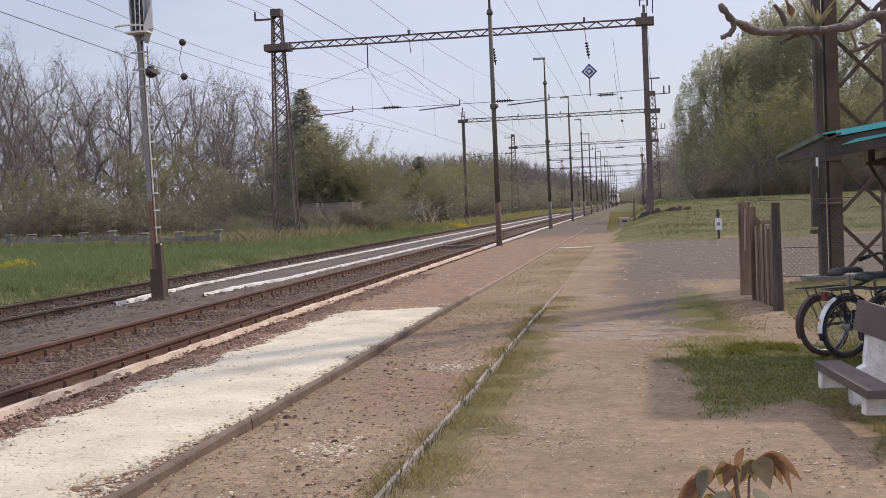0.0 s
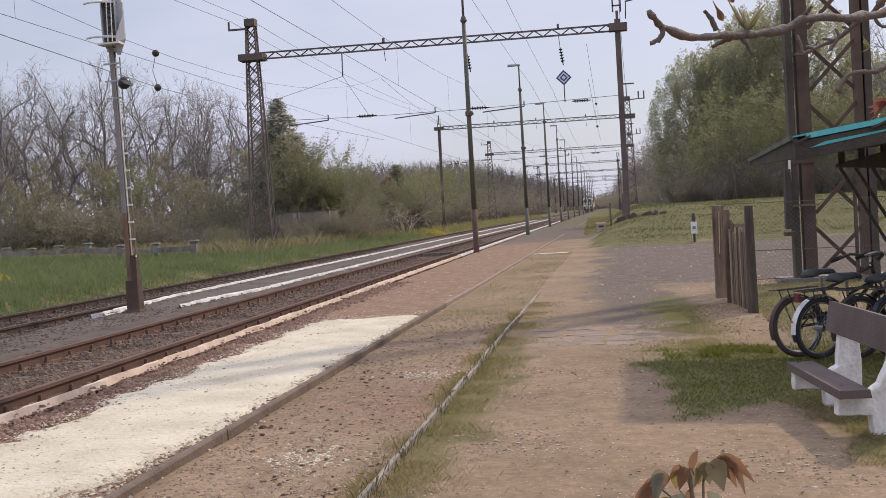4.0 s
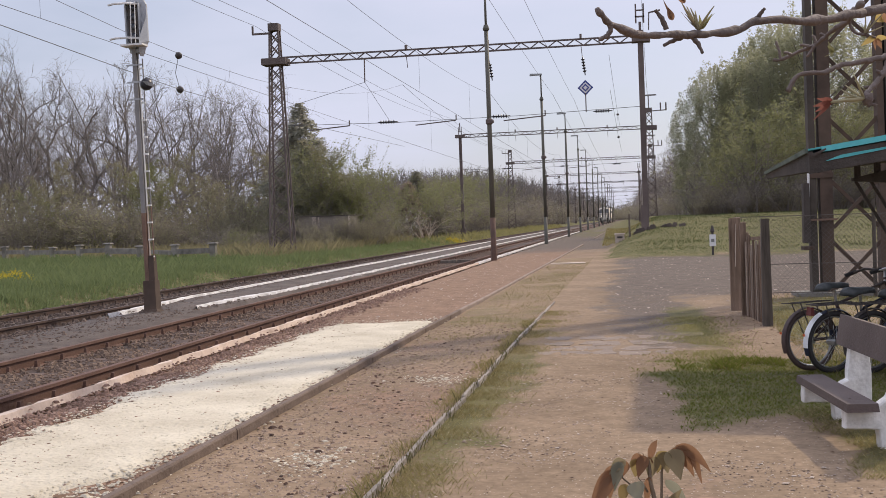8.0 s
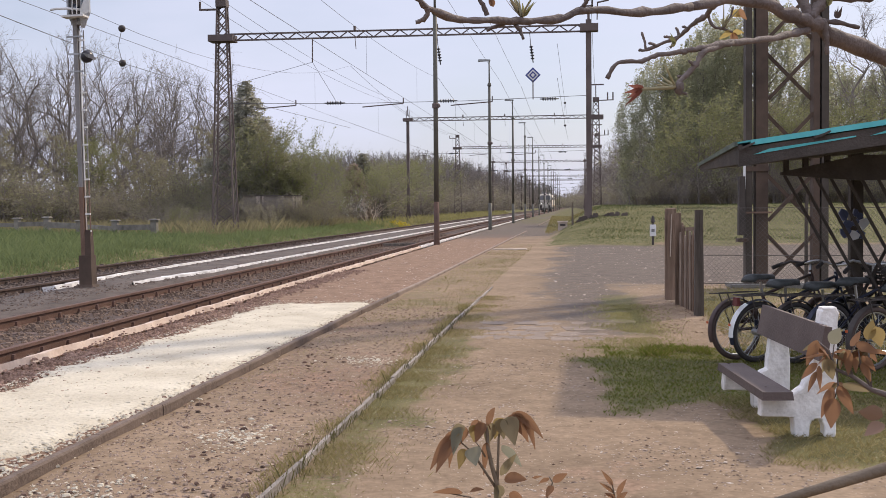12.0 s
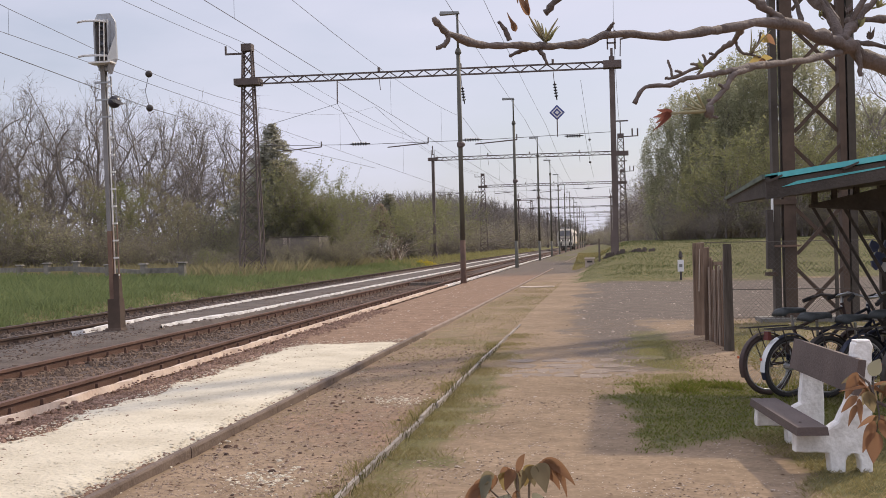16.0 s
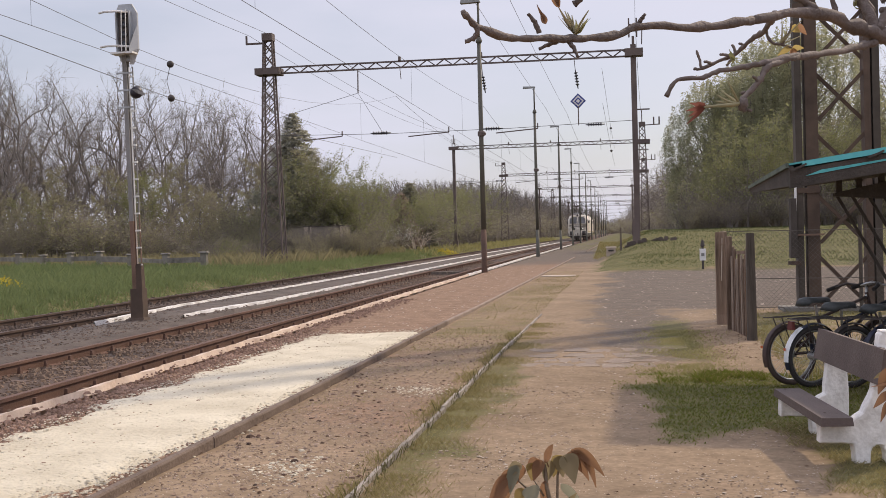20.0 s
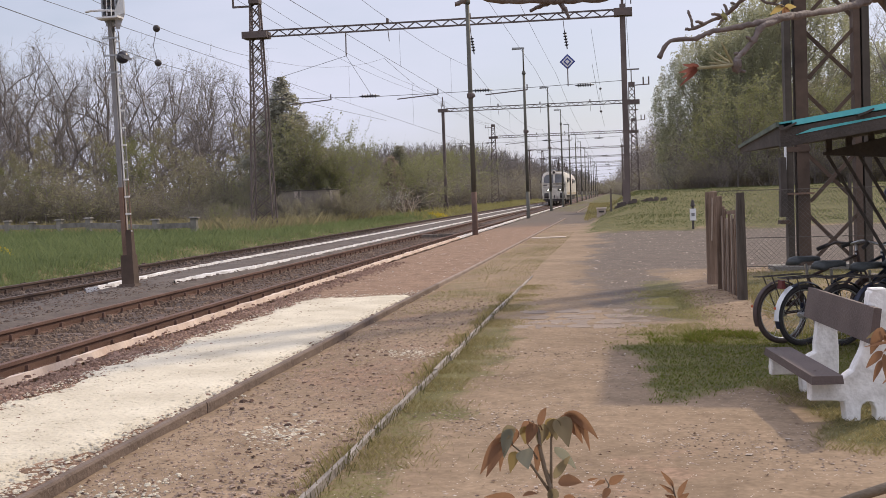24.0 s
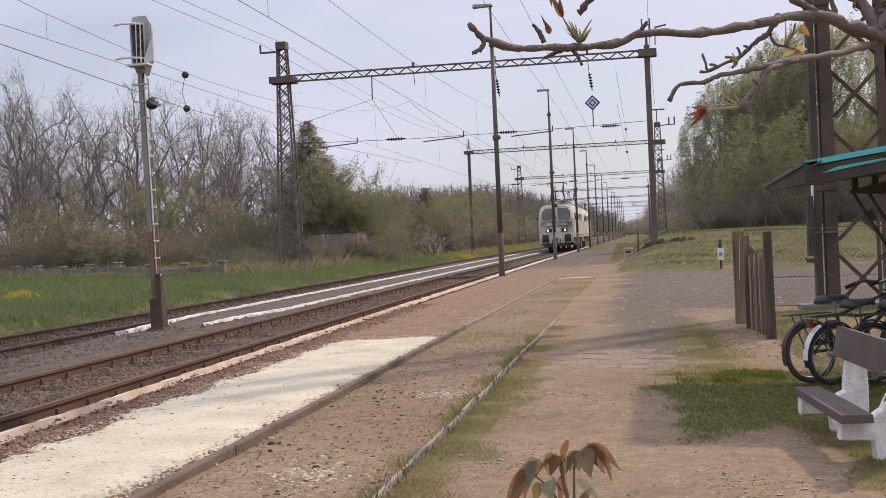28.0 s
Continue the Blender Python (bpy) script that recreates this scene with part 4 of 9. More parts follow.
blades("bench_dry_grass", 9000, lambda r: ((lambda x, y: (x, y, r.uniform(0.5, 1.3)) if BENCH_EDGE(x, y) else None)(r.uniform(0.1, 2.0), r.uniform(5.3, 8.0))), 0.032, 0.0015, M_grassdry, "straw-coloured grass under the bench", 38, 0.7)
blades("path_side_grass", 20000, lambda r: ((lambda x, y: (x, y, r.uniform(0.4, 1.1)) if soft_noise(x, y, 1.4, 21) > -0.05 - 0.3 * smooth01(-0.4, 0.4, x) else None)(r.gauss(-0.02, 0.22), r.uniform(10.3, 15.5))), 0.035, 0.0045, M_grassolive, "thin olive grass beside the path", 57, 0.6)
blades("fence_grass", 15000, lambda r: (0.9 + 3 * r.random() ** 1.3, r.uniform(9.0, 19.0), r.uniform(0.5, 1.2)), 0.05, 0.0032, M_kerbblade, "straggling grass by the fence", 49, 0.5)


def flower_patch(name, x0, y0, heads, spread, size, label, seed):
    """Loose yellow flower heads over a low mound of stems."""
    r = random.Random(seed)
    sh = Shape()
    for _ in range(heads):
        x, y = x0 + r.gauss(0, spread), y0 + r.gauss(0, spread)
        z = ground_z(x, y) + 0.5 * max(0.15, 1 - math.hypot(x - x0, y - y0) / (2.6 * spread)) * r.uniform(0.7, 1.05)
        for _ in range(4):
            add_leaf(sh, Vector((x + r.gauss(0, size), y + r.gauss(0, size), z + r.gauss(0, size))), size * r.uniform(0.6, 1.2), r)
    whole(name, sh, M_flower, label, "flowers", kind="stuff")


def add_leaf(sh, p, size, rng):
    a, b = rng.uniform(0, 6.28), rng.uniform(-1, 1)
    u = Vector((math.cos(a), math.sin(a), b * 0.6)).normalized() * size
    w = u.cross(Vector((rng.gauss(0, 1), rng.gauss(0, 1), rng.gauss(0, 1)))).normalized() * size * rng.uniform(0.4, 0.7)
    k = len(sh.v)
    sh.v += [tuple(p - u), tuple(p + w), tuple(p + u), tuple(p - w)]
    sh.f.append((k, k + 1, k + 2, k + 3))


flower_patch("ditch_flowers", -18.5, 30.6, 190, 0.42, 0.028, "patch of yellow flowers in the verge", 50)
flower_patch("far_flowers", -14.3, 88, 130, 0.55, 0.06, "yellow flowers beside the far mast", 51)

M_litter = leafy("dead_leaf_litter", (0.09, 0.055, 0.038), (0.26, 0.17, 0.12), 0.1, 0.9)


def litter(name, count, place, size, label, seed):
    """Dead leaf scraps lying flat."""
    r = random.Random(seed)
    sh = Shape()
    for _ in range(count):
        x, y = place(r)
        z = ground_z(x, y) + 0.006
        a, s, k = r.uniform(0, 6.28), size * r.uniform(0.5, 1.3), r.uniform(0.3, 0.7)
        u, w = (math.cos(a) * s, math.sin(a) * s), (-math.sin(a) * s * k, math.cos(a) * s * k)
        i = len(sh.v)
        sh.v += [(x - u[0], y - u[1], z), (x + w[0], y + w[1], z + s * r.uniform(0, 0.6)), (x + u[0], y + u[1], z + 0.002), (x - w[0], y - w[1], z + s * r.uniform(0, 0.5))]
        sh.f.append((i, i + 1, i + 2, i + 3))
    return whole(name, sh, M_litter, label, "leaf litter", kind="stuff")


litter("leaf_litter", 1100, lambda r: (r.uniform(-3.28, -2.08), near_y(r, 3.8, 15, 1.6)), 0.017, "brown leaf scraps on the bare strip", 81)
litter("leaf_litter", 1300, lambda r: bare_path(r, -1.8, 1.0, 3.4, 18, 1.4), 0.011, "brown leaf scraps on the path", 82)
litter("leaf_litter", 800, lambda r: (r.uniform(0.15, 1.1), r.uniform(11.8, 16)), 0.014, "brown leaf scraps before the old gate", 84)
litter("leaf_litter", 220, lambda r: (-3.42 + 0.1 * r.gauss(0, 1), near_y(r, 4.4, 16, 1.2)), 0.02, "brown leaf scraps by the kerb", 83)


# ---- railway equipment ----
def lattice_mast(parent, x, y, z0, z1, wide0, wide1, step=0.85, t=0.075, deep=None):
    """Four tapering angle legs with crossed lacing, a part of its own for legs and lacing."""
    def half(z):
        return (wide0 + (wide1 - wide0) * (z - z0) / (z1 - z0)) / 2

    dq = 0.7 if deep is None else deep
    for sx in (-1, 1):
        for sy in (-1, 1):
            sh = Shape()
            sh.bar((x + sx * half(z0), y + sy * half(z0) * dq, z0), (x + sx * half(z1), y + sy * half(z1) * dq, z1), t)
            part("leg", sh, M_steel, parent)
    z = z0 + 0.2
    while z < z1 - 0.2:
        zb = min(z + step * (0.45 + half(z) * 0.9), z1 - 0.02)
        for sy in (-1, 1):
            for s in (-1, 1):
                part("lacing_bar", Shape().bar((x + s * half(z), y + sy * half(z) * dq, z), (x - s * half(zb), y + sy * half(zb) * dq, zb), t * 0.55), M_steel, parent)
        for sx in (-1, 1):
            part("lacing_bar", Shape().bar((x + sx * half(z), y - half(z) * dq, z), (x + sx * half(zb), y + half(zb) * dq, zb), t * 0.55), M_steel, parent)
        z = zb


def truss_beam(parent, xa, xb, y, z, h=0.3, step=0.42):
    for dz in (-h / 2, h / 2):
        part("chord", Shape().bar((xa, y, z + dz), (xb, y, z + dz), 0.085, 0.075), M_steel, parent)
    n = int((xb - xa) / step)
    for i in range(n):
        a, b = xa + (xb - xa) * i / n, xa + (xb - xa) * (i + 1) / n
        s = 1 if i % 2 else -1
        part("web_bar", Shape().bar((a, y, z - s * h / 2), (b, y, z + s * h / 2), 0.05), M_steel, parent)


def insulator(parent, p, q, n=5, r=0.085):
    p, q = Vector(p), Vector(q)
    m = Matrix.Translation(p) @ (q - p).to_track_quat("Z", "Y").to_matrix().to_4x4()
    ln = (q - p).length
    prof = [(0.025, 0)]
    for i in range(n):
        a = ln * (0.12 + 0.76 * i / n)
        prof += [(0.03, a), (r, a + 0.25 * ln / n * 0.8), (r * 0.85, a + 0.35 * ln / n), (0.03, a + 0.5 * ln / n)]
    prof.append((0.025, ln))
    part("insulator", Shape().lathe(prof, 10, m), M_insul, parent, smooth=True)


def left_lattice(g, y, x=-17.93, z0=0.0):
    lattice_mast(g, x, y, z0, 11.45, 1.1, 0.42)
    sh = Shape().box(x - 0.26, x + 0.26, y - 0.26, y + 0.26, 11.2, 11.55)
    part("cap", sh, M_steel, g)
    sh = Shape().bar((x - 0.2, y, 11.1), (x - 1.15, y, 11.1), 0.09)
    sh.bar((x - 1.12, y, 11.08), (x - 1.12, y, 11.5), 0.08)
    part("bracket", sh, M_steel, g)
    part("clamp_plate", Shape().box(x - 0.62, x + 0.62, y - 0.42, y + 0.42, 9.5, 9.82), M_steel, g)


def right_column(g, y, x=-0.12, z0=0.4):
    sh = Shape()
    rim = [(-0.13, -0.17), (0.13, -0.17), (0.13, -0.13), (0.07, -0.13), (0.07, 0.13), (0.13, 0.13), (0.13, 0.17), (-0.13, 0.17), (-0.13, 0.13), (-0.07, 0.13), (-0.07, -0.13), (-0.13, -0.13)]
    sh.upright([(x + a, y + b) for a, b in rim], z0, 10.1)
    part("column", sh, M_steel, g)
    part("foot_casing", Shape().box(x - 0.24, x + 0.12, y - 0.3, y - 0.18, z0 + 0.25, z0 + 1.5, taper=0.02), M_steel, g, "dark steel cabinet at the foot")
    part("foot_block", Shape().box(x - 0.25, x + 0.25, y - 0.25, y + 0.25, z0 - 0.6, z0 + 0.3, taper=0.02), M_steel, g)
    part("clamp_plate", Shape().box(x - 0.4, x + 0.45, y - 0.3, y + 0.3, 9.55, 9.9), M_steel, g)
    sh = Shape()
    for s in (-1, 1):
        sh.bar((x + s * 0.18, y, 10.45), (x + s * 0.18, y, 11.35), 0.07)
    sh.bar((x - 0.22, y, 10.75), (x + 0.22, y, 10.75), 0.07)
    sh.bar((x - 0.2, y, 11.05), (x + 0.2, y, 11.05), 0.06)
    sh.bar((x, y, 10.0), (x, y, 10.5), 0.12)
    part("top_frame", sh, M_steel, g)
    sh = Shape().bar((x + 0.4, y, 10.1), (x + 0.43, y, 10.9), 0.05).bar((x + 0.4, y, 10.9), (x + 0.95, y, 11.0), 0.1, 0.06)
    part("lamp_arm", sh, M_steel, g)


def left_column(g, y, x=-17.0, z0=0.0):
    part("column", Shape().bar((x, y, z0), (x, y, 9.75), 0.3, 0.26), M_steel, g)
    part("foot_block", Shape().box(x - 0.26, x + 0.26, y - 0.26, y + 0.26, z0 - 0.3, z0 + 0.7, taper=0.03), M_steel, g)
    part("clamp_plate", Shape().box(x - 0.45, x + 0.45, y - 0.3, y + 0.3, 9.55, 9.85), M_steel, g)
    sh = Shape()
    for s in (-1, 1):
        sh.bar((x + s * 0.14, y, 9.8), (x + s * 0.14, y, 10.6), 0.06)
    sh.bar((x - 0.14, y, 10.15), (x + 0.14, y, 10.15), 0.06)
    sh.bar((x, y, 10.1), (x, y, 11.0), 0.08)
    part("top_frame", sh, M_steel, g)


def right_lattice(g, y, x, z0=0.9):
    lattice_mast(g, x, y, z0, 11.3, 1.0, 0.5, t=0.085)
    part("cap", Shape().box(x - 0.3, x + 0.3, y - 0.3, y + 0.3, 11.1, 11.5), M_steel, g)
    sh = Shape().bar((x, y, 11.4), (x, y, 12.7), 0.09).bar((x - 0.75, y, 12.7), (x + 0.75, y, 12.7), 0.12)
    sh.bar((x, y, 11.2), (x + 1.6, y, 11.25), 0.09)
    for q in (1.1, 1.6):
        sh.bar((x + q, y, 11.2), (x + q, y, 11.95), 0.13)
    part("bracket", sh, M_steel, g)
    part("clamp_plate", Shape().box(x - 0.8, x + 0.7, y - 0.5, y + 0.5, 9.45, 9.85), M_steel, g)


SPAN_INSULATORS = ((-12.6, -11.6), (-7.05, -6.1), (-2.15, -1.25))


def gantries():
    lab = "brown steel catenary gantry spanning both tracks"
    for i in range(7):
        y = 55.0 + 55 * i
        g = thing("catenary_gantry", lab, "gantry", "catenary gantries")
        xl = -17.93 if i in (0, 2, 4) else -16.95
        xr = (-0.12, 1.0, 1.9, 0.5, 1.2, 1.2, 1.2)[i]
        (left_lattice if i in (0, 2, 4) else left_column)(g, y, xl, 0.1)
        if i == 0:
            right_column(g, y, xr)
        elif i in (1, 2):
            right_lattice(g, y, xr)
        else:
            right_column(g, y, xr, 1.0)
        truss_beam(g, xl + 0.3, xr - 0.1, y, 9.72)
        for xx in (-10.9 + drift(y) * 0.8, -6.9 + drift(y) * 0.8, -2.9):
            sh = Shape().bar((xx, y, 9.9), (xx, y, 10.1), 0.22, 0.1).bar((xx, y, 9.6), (xx + 0.05, y, 9.0), 0.03)
            part("hanger", sh, M_steel, g)
            if i == 0 and xx > -9:
                insulator(g, (xx + 0.05, y, 9.05), (xx + 0.16, y, 8.15), 5, 0.1)
        # lower cross wire with its insulators and steady arms
        zc = 6.5
        sh = Shape().tube([(xl, y, zc), (-12, y, zc - 0.12), (-6, y, zc - 0.1), (xr, y, zc + 0.05)], 0.016, 4)
        part("cross_wire", sh, M_wire, g)
        for a, b in SPAN_INSULATORS:
            insulator(g, (a + drift(y) * 0.5, y, zc - 0.08), (b + drift(y) * 0.5, y, zc - 0.08), 6, 0.1)
        for xx in (-9.9, -5.6, -15.2):
            sh = Shape().bar((xx - 1.1, y, zc - 0.3), (xx + 0.9, y, zc - 0.16), 0.05).bar((xx + 0.9, y, zc - 0.16), (xx + 0.9, y, zc + 0.1), 0.05)
            part("steady_arm", sh, M_steel, g)
        if i == 0:
            part("stay_rod", Shape().bar((-13.43, y, 9.55), (-13.45, y, 8.42), 0.05), M_steel, g)
            for q in ((-17.6, y, 7.35), (-12.25, y, 6.42)):
                part("stay_wire", Shape().tube([(-13.45, y, 8.42), q], 0.012, 4), M_wire, g)
    c = thing("track_crossing", "weathered timber boards laid across the rails", "crossing")
    for k, (xa, xb) in enumerate(((-0.62, -0.02), (0.02, 0.62))):
        for dy in (0.0, 0.26):
            part("board", Shape().box(-6.75 + drift(42) + xa, -6.75 + drift(42) + xb, 41.7 + dy, 41.93 + dy, -0.1, 0.012, taper=0.006), M_oldwood, c)
    s = thing("diamond_sign", "blue and white diamond sign on a rod over the track", "sign", at=(-2.75, 54.9, 0))
    part("rod", Shape().bar((0, 0, 6.4), (0, 0, 7.3), 0.05), M_steel, s)
    for w, mt, off in ((0.37, M_blue, 0.0), (0.27, M_white, -0.012), (0.185, M_blue, -0.022), (0.1, M_white, -0.032)):
        part("diamond_plate", Shape().add([(-w, off, 7.55), (0, off, 7.55 - w), (w, off, 7.55), (0, off, 7.55 + w), (-w, off + 0.02, 7.55), (0, off + 0.02, 7.55 - w), (w, off + 0.02, 7.55), (0, off + 0.02, 7.55 + w)],
                                          [(0, 1, 2, 3), (7, 6, 5, 4), (0, 4, 5, 1), (1, 5, 6, 2), (2, 6, 7, 3), (3, 7, 4, 0)]), mt, s)


gantries()


def wires():
    def sag(x0, x1, ya, yb, z0, z1, drop, n=14):
        pts = []
        for i in range(n + 1):
            t = i / n
            pts.append((x0 + (x1 - x0) * t, ya + (yb - ya) * t, z0 + (z1 - z0) * t - 4 * drop * t * (1 - t)))
        return pts

    for c, zc, zs, drop, lab in ((-6.95, 5.5, 7.5, 0.85, "catenary wire over the near track"), (-11.25, 5.43, 8.2, 2.5, "catenary wire over the far track")):
        w = thing("overhead_line", lab, "overhead wire", "overhead wires")
        for i in range(0, 8):
            ya, yb = 55.0 * i, 55.0 * (i + 1)
            a, b = (c + 0.6 * drift(y) for y in (ya, yb))
            part("contact_wire", Shape().tube([(a, ya, zc), (b, yb, zc)], 0.006 + 0.0024 * i, 4), M_wire, w)
            up = sag(a, b, ya, yb, zs, zs, drop if i == 0 else min(drop, 0.9))
            part("carrier_wire", Shape().tube(up, 0.0055 + 0.0024 * i, 4), M_wire, w)
            if i < 3:
                for k in (2, 5, 9, 12):
                    p = up[k]
                    part("dropper", Shape().tube([p, (p[0], p[1], zc)], 0.004 + 0.001 * i, 3), M_wire, w)
    w = thing("overhead_line", "slack lower wire beside the far track", "overhead wire", "overhead wires")
    part("contact_wire", Shape().tube([(-11.4, 0, 5.7), (-11.4, 18, 5.1), (-11.4, 26.3, 4.84), (-11.4, 37, 4.85), (-11.6, 55, 5.2)], 0.008, 4), M_wire, w)
    f = thing("feeder_line", "pair of feeder wires along the mast tops", "overhead wire", "overhead wires")
    for xx, zz in ((-18.9, 11.5), (-17.95, 11.55)):
        for i in range(7):
            part("feeder_wire", Shape().tube(sag(xx, xx, 55.0 * i - 55, 55.0 * i, zz, zz, 0.5), 0.01, 4), M_wire, f)
    f = thing("feeder_line", "feeder wire strung over the mound masts", "overhead wire", "overhead wires")
    for run, rad in ((sag(-0.5, 0.0, 0, 55, 11.3, 11.3, 0.6), 0.01), (sag(0.0, 1.0, 55, 110, 11.3, 12.7, 1.6), 0.014), (sag(1.0, 1.9, 110, 165, 12.7, 12.7, 1.6), 0.018)):
        part("feeder_wire", Shape().tube(run, rad, 4), M_wire, f)
    f = thing("siding_line", "pair of carrier wires over the platform", "overhead wire", "overhead wires")
    for x0, z0 in ((-4.0, 7.3), (-3.0, 7.0)):
        for i in range(4):
            part("carrier_wire", Shape().tube(sag(x0 - 0.3 * i, x0 - 0.3 * i - 0.3, 55.0 * i, 55.0 * i + 55, z0, z0, 0.25), 0.0055 + 0.0024 * i, 4), M_wire, f)
    for xx, yy, za, zb, lab in ((-11.4, 26.3, 4.84, 5.66, "round weights clamped on the far wires"), (-1.6, 85.0, 7.2, 8.85, "round weights clamped on the wires")):
        b = thing("wire_weights", lab, "insulator", "wire weights", at=(xx, yy, 0))
        for z in (za, zb):
            part("weight", Shape().lathe([(0.02, -0.1), (0.066, -0.08), (0.088, 0), (0.066, 0.08), (0.02, 0.1)], 12, pose(0, 0, z, 90, 0, 30)), M_black, b, smooth=True)
        part("jumper", Shape().tube([(0, 0, zb), (-0.1, 0, (za + zb) / 2), (0, 0, za)], 0.008, 4), M_wire, b)
        if yy > 50:
            for z in (za, zb):
                part("wire", Shape().tube([(0, -30, z + 0.2), (0, 0, z), (0, 25, z + 0.3)], 0.01, 4), M_wire, b)


wires()


def platform_lamp(foot_mat, x, y):
    p = thing("platform_lamp", "tall olive lamp column with a flat lamp head", "lamp post", "platform lamps", at=(x, y, 0))
    part("column", Shape().tube([(0, 0, 1.5), (0, 0, 5.0), (0, 0, 8.2)], [0.09, 0.08, 0.07], 10), M_lamp, p, smooth=True)
    part("foot", Shape().tube([(0, 0, -0.4), (0, 0, 0.1), (0, 0, 1.52)], [0.13, 0.105, 0.096], 10), foot_mat, p, "" if foot_mat is M_lamp else "rust-brown painted foot", True)
    part("upper_tube", Shape().tube([(0, 0, 8.15), (0, 0, 9.55)], [0.045, 0.04], 8), M_lamp, p, smooth=True)
    part("collar", Shape().lathe([(0.1, 8.1), (0.12, 8.16), (0.07, 8.3)], 10), M_lamp, p)
    clamp = part("clamp", Shape().lathe([(0.085, 4.8), (0.125, 4.83), (0.125, 4.97), (0.085, 5.0)], 10), M_steel, p)
    part("socket", Shape().lathe([(0.0, 0.0), (0.055, 0.0), (0.06, 0.07), (0.03, 0.12), (0.0, 0.12)], 8, pose(0.12, -0.06, 4.84)), M_steel, clamp)
    part("lamp_head", Shape().add([(-0.62, -0.14, 9.5), (0.08, -0.1, 9.52), (0.08, 0.1, 9.52), (-0.62, 0.14, 9.5), (-0.6, -0.1, 9.62), (0.06, -0.07, 9.6), (0.06, 0.07, 9.6), (-0.6, 0.1, 9.62)],
                                  [(0, 3, 2, 1), (4, 5, 6, 7), (0, 1, 5, 4), (1, 2, 6, 5), (2, 3, 7, 6), (3, 0, 4, 7)]), M_steelgrey, p)
    return p


def lamps():
    platform_lamp(M_lamplow, -5.6, 40.2)
    plain = None
    for i in range(1, 13):
        y = 40.2 + 24.75 * i
        x = -5.6 + 0.6 * drift(y) * smooth01(60, 160, y)
        if plain is None:
            plain = platform_lamp(M_lamp, x, y)
        else:
            copy_thing(plain, pose(x, y, 0))


lamps()


def signal():
    s = thing("railway_signal", "grey signal mast with ladder and hooded lamp head", "railway signal", at=(-9.11, 18.95, 0))
    s.matrix_basis = pose(-9.11, 18.95, 0, 0, -1.0, 0)
    part("foot_block", Shape().box(-0.12, 0.12, -0.115, 0.115, -0.3, 0.56, taper=0.012), M_mast, s)
    part("junction_box", Shape().box(0.0, 0.11, -0.09, 0.05, 0.55, 1.0, taper=0.01), M_mast, s)
    part("flange", Shape().box(-0.15, 0.15, -0.145, 0.145, -0.02, 0.05, taper=0.02), M_mast, s)
    sh = Shape()
    sh.box(-0.085, -0.065, -0.06, 0.06, 0.5, 1.75).box(-0.065, -0.01, -0.058, -0.045, 0.5, 1.75).box(-0.065, -0.01, 0.045, 0.058, 0.5, 1.75)
    part("lower_mast", sh, M_signalrust, s, "rusty lower mast")
    sh = Shape().box(-0.085, -0.065, -0.06, 0.06, 1.75, 4.7).box(-0.065, -0.01, -0.058, -0.045, 1.75, 4.7).box(-0.065, -0.01, 0.045, 0.058, 1.75, 4.7)
    part("upper_mast", sh, M_sigmast, s)
    for x in (0.03, 0.1):
        part("ladder_rail", Shape().bar((x, -0.05, 0.9), (x, -0.05, 1.9), 0.018), M_slab if x < 0.05 else M_signalrust, s, "rust-stained lower ladder rail")
        part("ladder_rail", Shape().bar((x, -0.05, 1.9), (x, -0.05, 4.45), 0.018), M_ladder if x < 0.05 else M_sigmast, s)
    for i in range(12):
        z = 0.98 + 0.3 * i
        part("rung", Shape().bar((0.02, -0.06, z), (0.115, -0.06, z), 0.03), M_ladder, s)
    for z in (3.75, 4.05, 4.35):
        part("step_bracket", Shape().bar((-0.2, -0.05, z), (0.08, -0.05, z), 0.035, 0.028), M_signal, s)
    # lamp head: a hooded box with a dark recessed face
    out = [(-0.2, 4.74), (-0.14, 4.62), (0.13, 4.6), (0.21, 4.76), (0.21, 5.4), (0.12, 5.56), (-0.12, 5.56), (-0.2, 5.4)]
    part("back_plate", Shape().prism(out, -0.02, 0.03), M_signal, s)
    sh = Shape()
    sh.box(0.1, 0.115, -0.13, 0.0, 4.74, 5.42).box(-0.14, 0.1, -0.13, 0.0, 5.42, 5.435).box(-0.155, -0.14, -0.1, 0.0, 4.74, 5.42)
    part("hood", sh, M_signal, s)
    part("floor_plate", Shape().box(-0.2, 0.2, -0.27, -0.02, 4.66, 4.69), M_ladder, s, "pale floor plate of the head")
    part("hood_flank", Shape().add([(0.12, -0.2, 4.7), (0.21, -0.02, 4.76), (0.06, -0.06, 4.5), (0.1, 0.02, 4.5), (0.12, -0.2, 4.78), (0.21, -0.02, 5.2)], [(0, 1, 5, 4), (0, 2, 3, 1)]), M_signal, s)
    part("lens_recess", Shape().prism([(-0.12, 4.74), (0.08, 4.74), (0.08, 5.38), (0.05, 5.42), (-0.1, 5.42), (-0.12, 5.38)], -0.06, -0.022), M_black, s)
    for z in (4.85, 5.02, 5.19, 5.35):
        part("lens", Shape().lathe([(0.0, 0), (0.06, 0.0), (0.055, 0.03), (0.0, 0.045)], 12, pose(-0.02, -0.06, z, 90)), M_glass, s, smooth=True)
    sh = Shape()
    for z in (4.8, 5.4):
        sh.tube([(0.1, -0.1, z), (-0.1, -0.2, z + 0.01), (-0.3, -0.2, z + 0.015), (-0.45, -0.1, z + 0.02)], 0.02, 6)
    for x in (0.0, 0.08):
        sh.bar((x, -0.25, 4.7), (x + 0.02, -0.24, 5.42), 0.013)
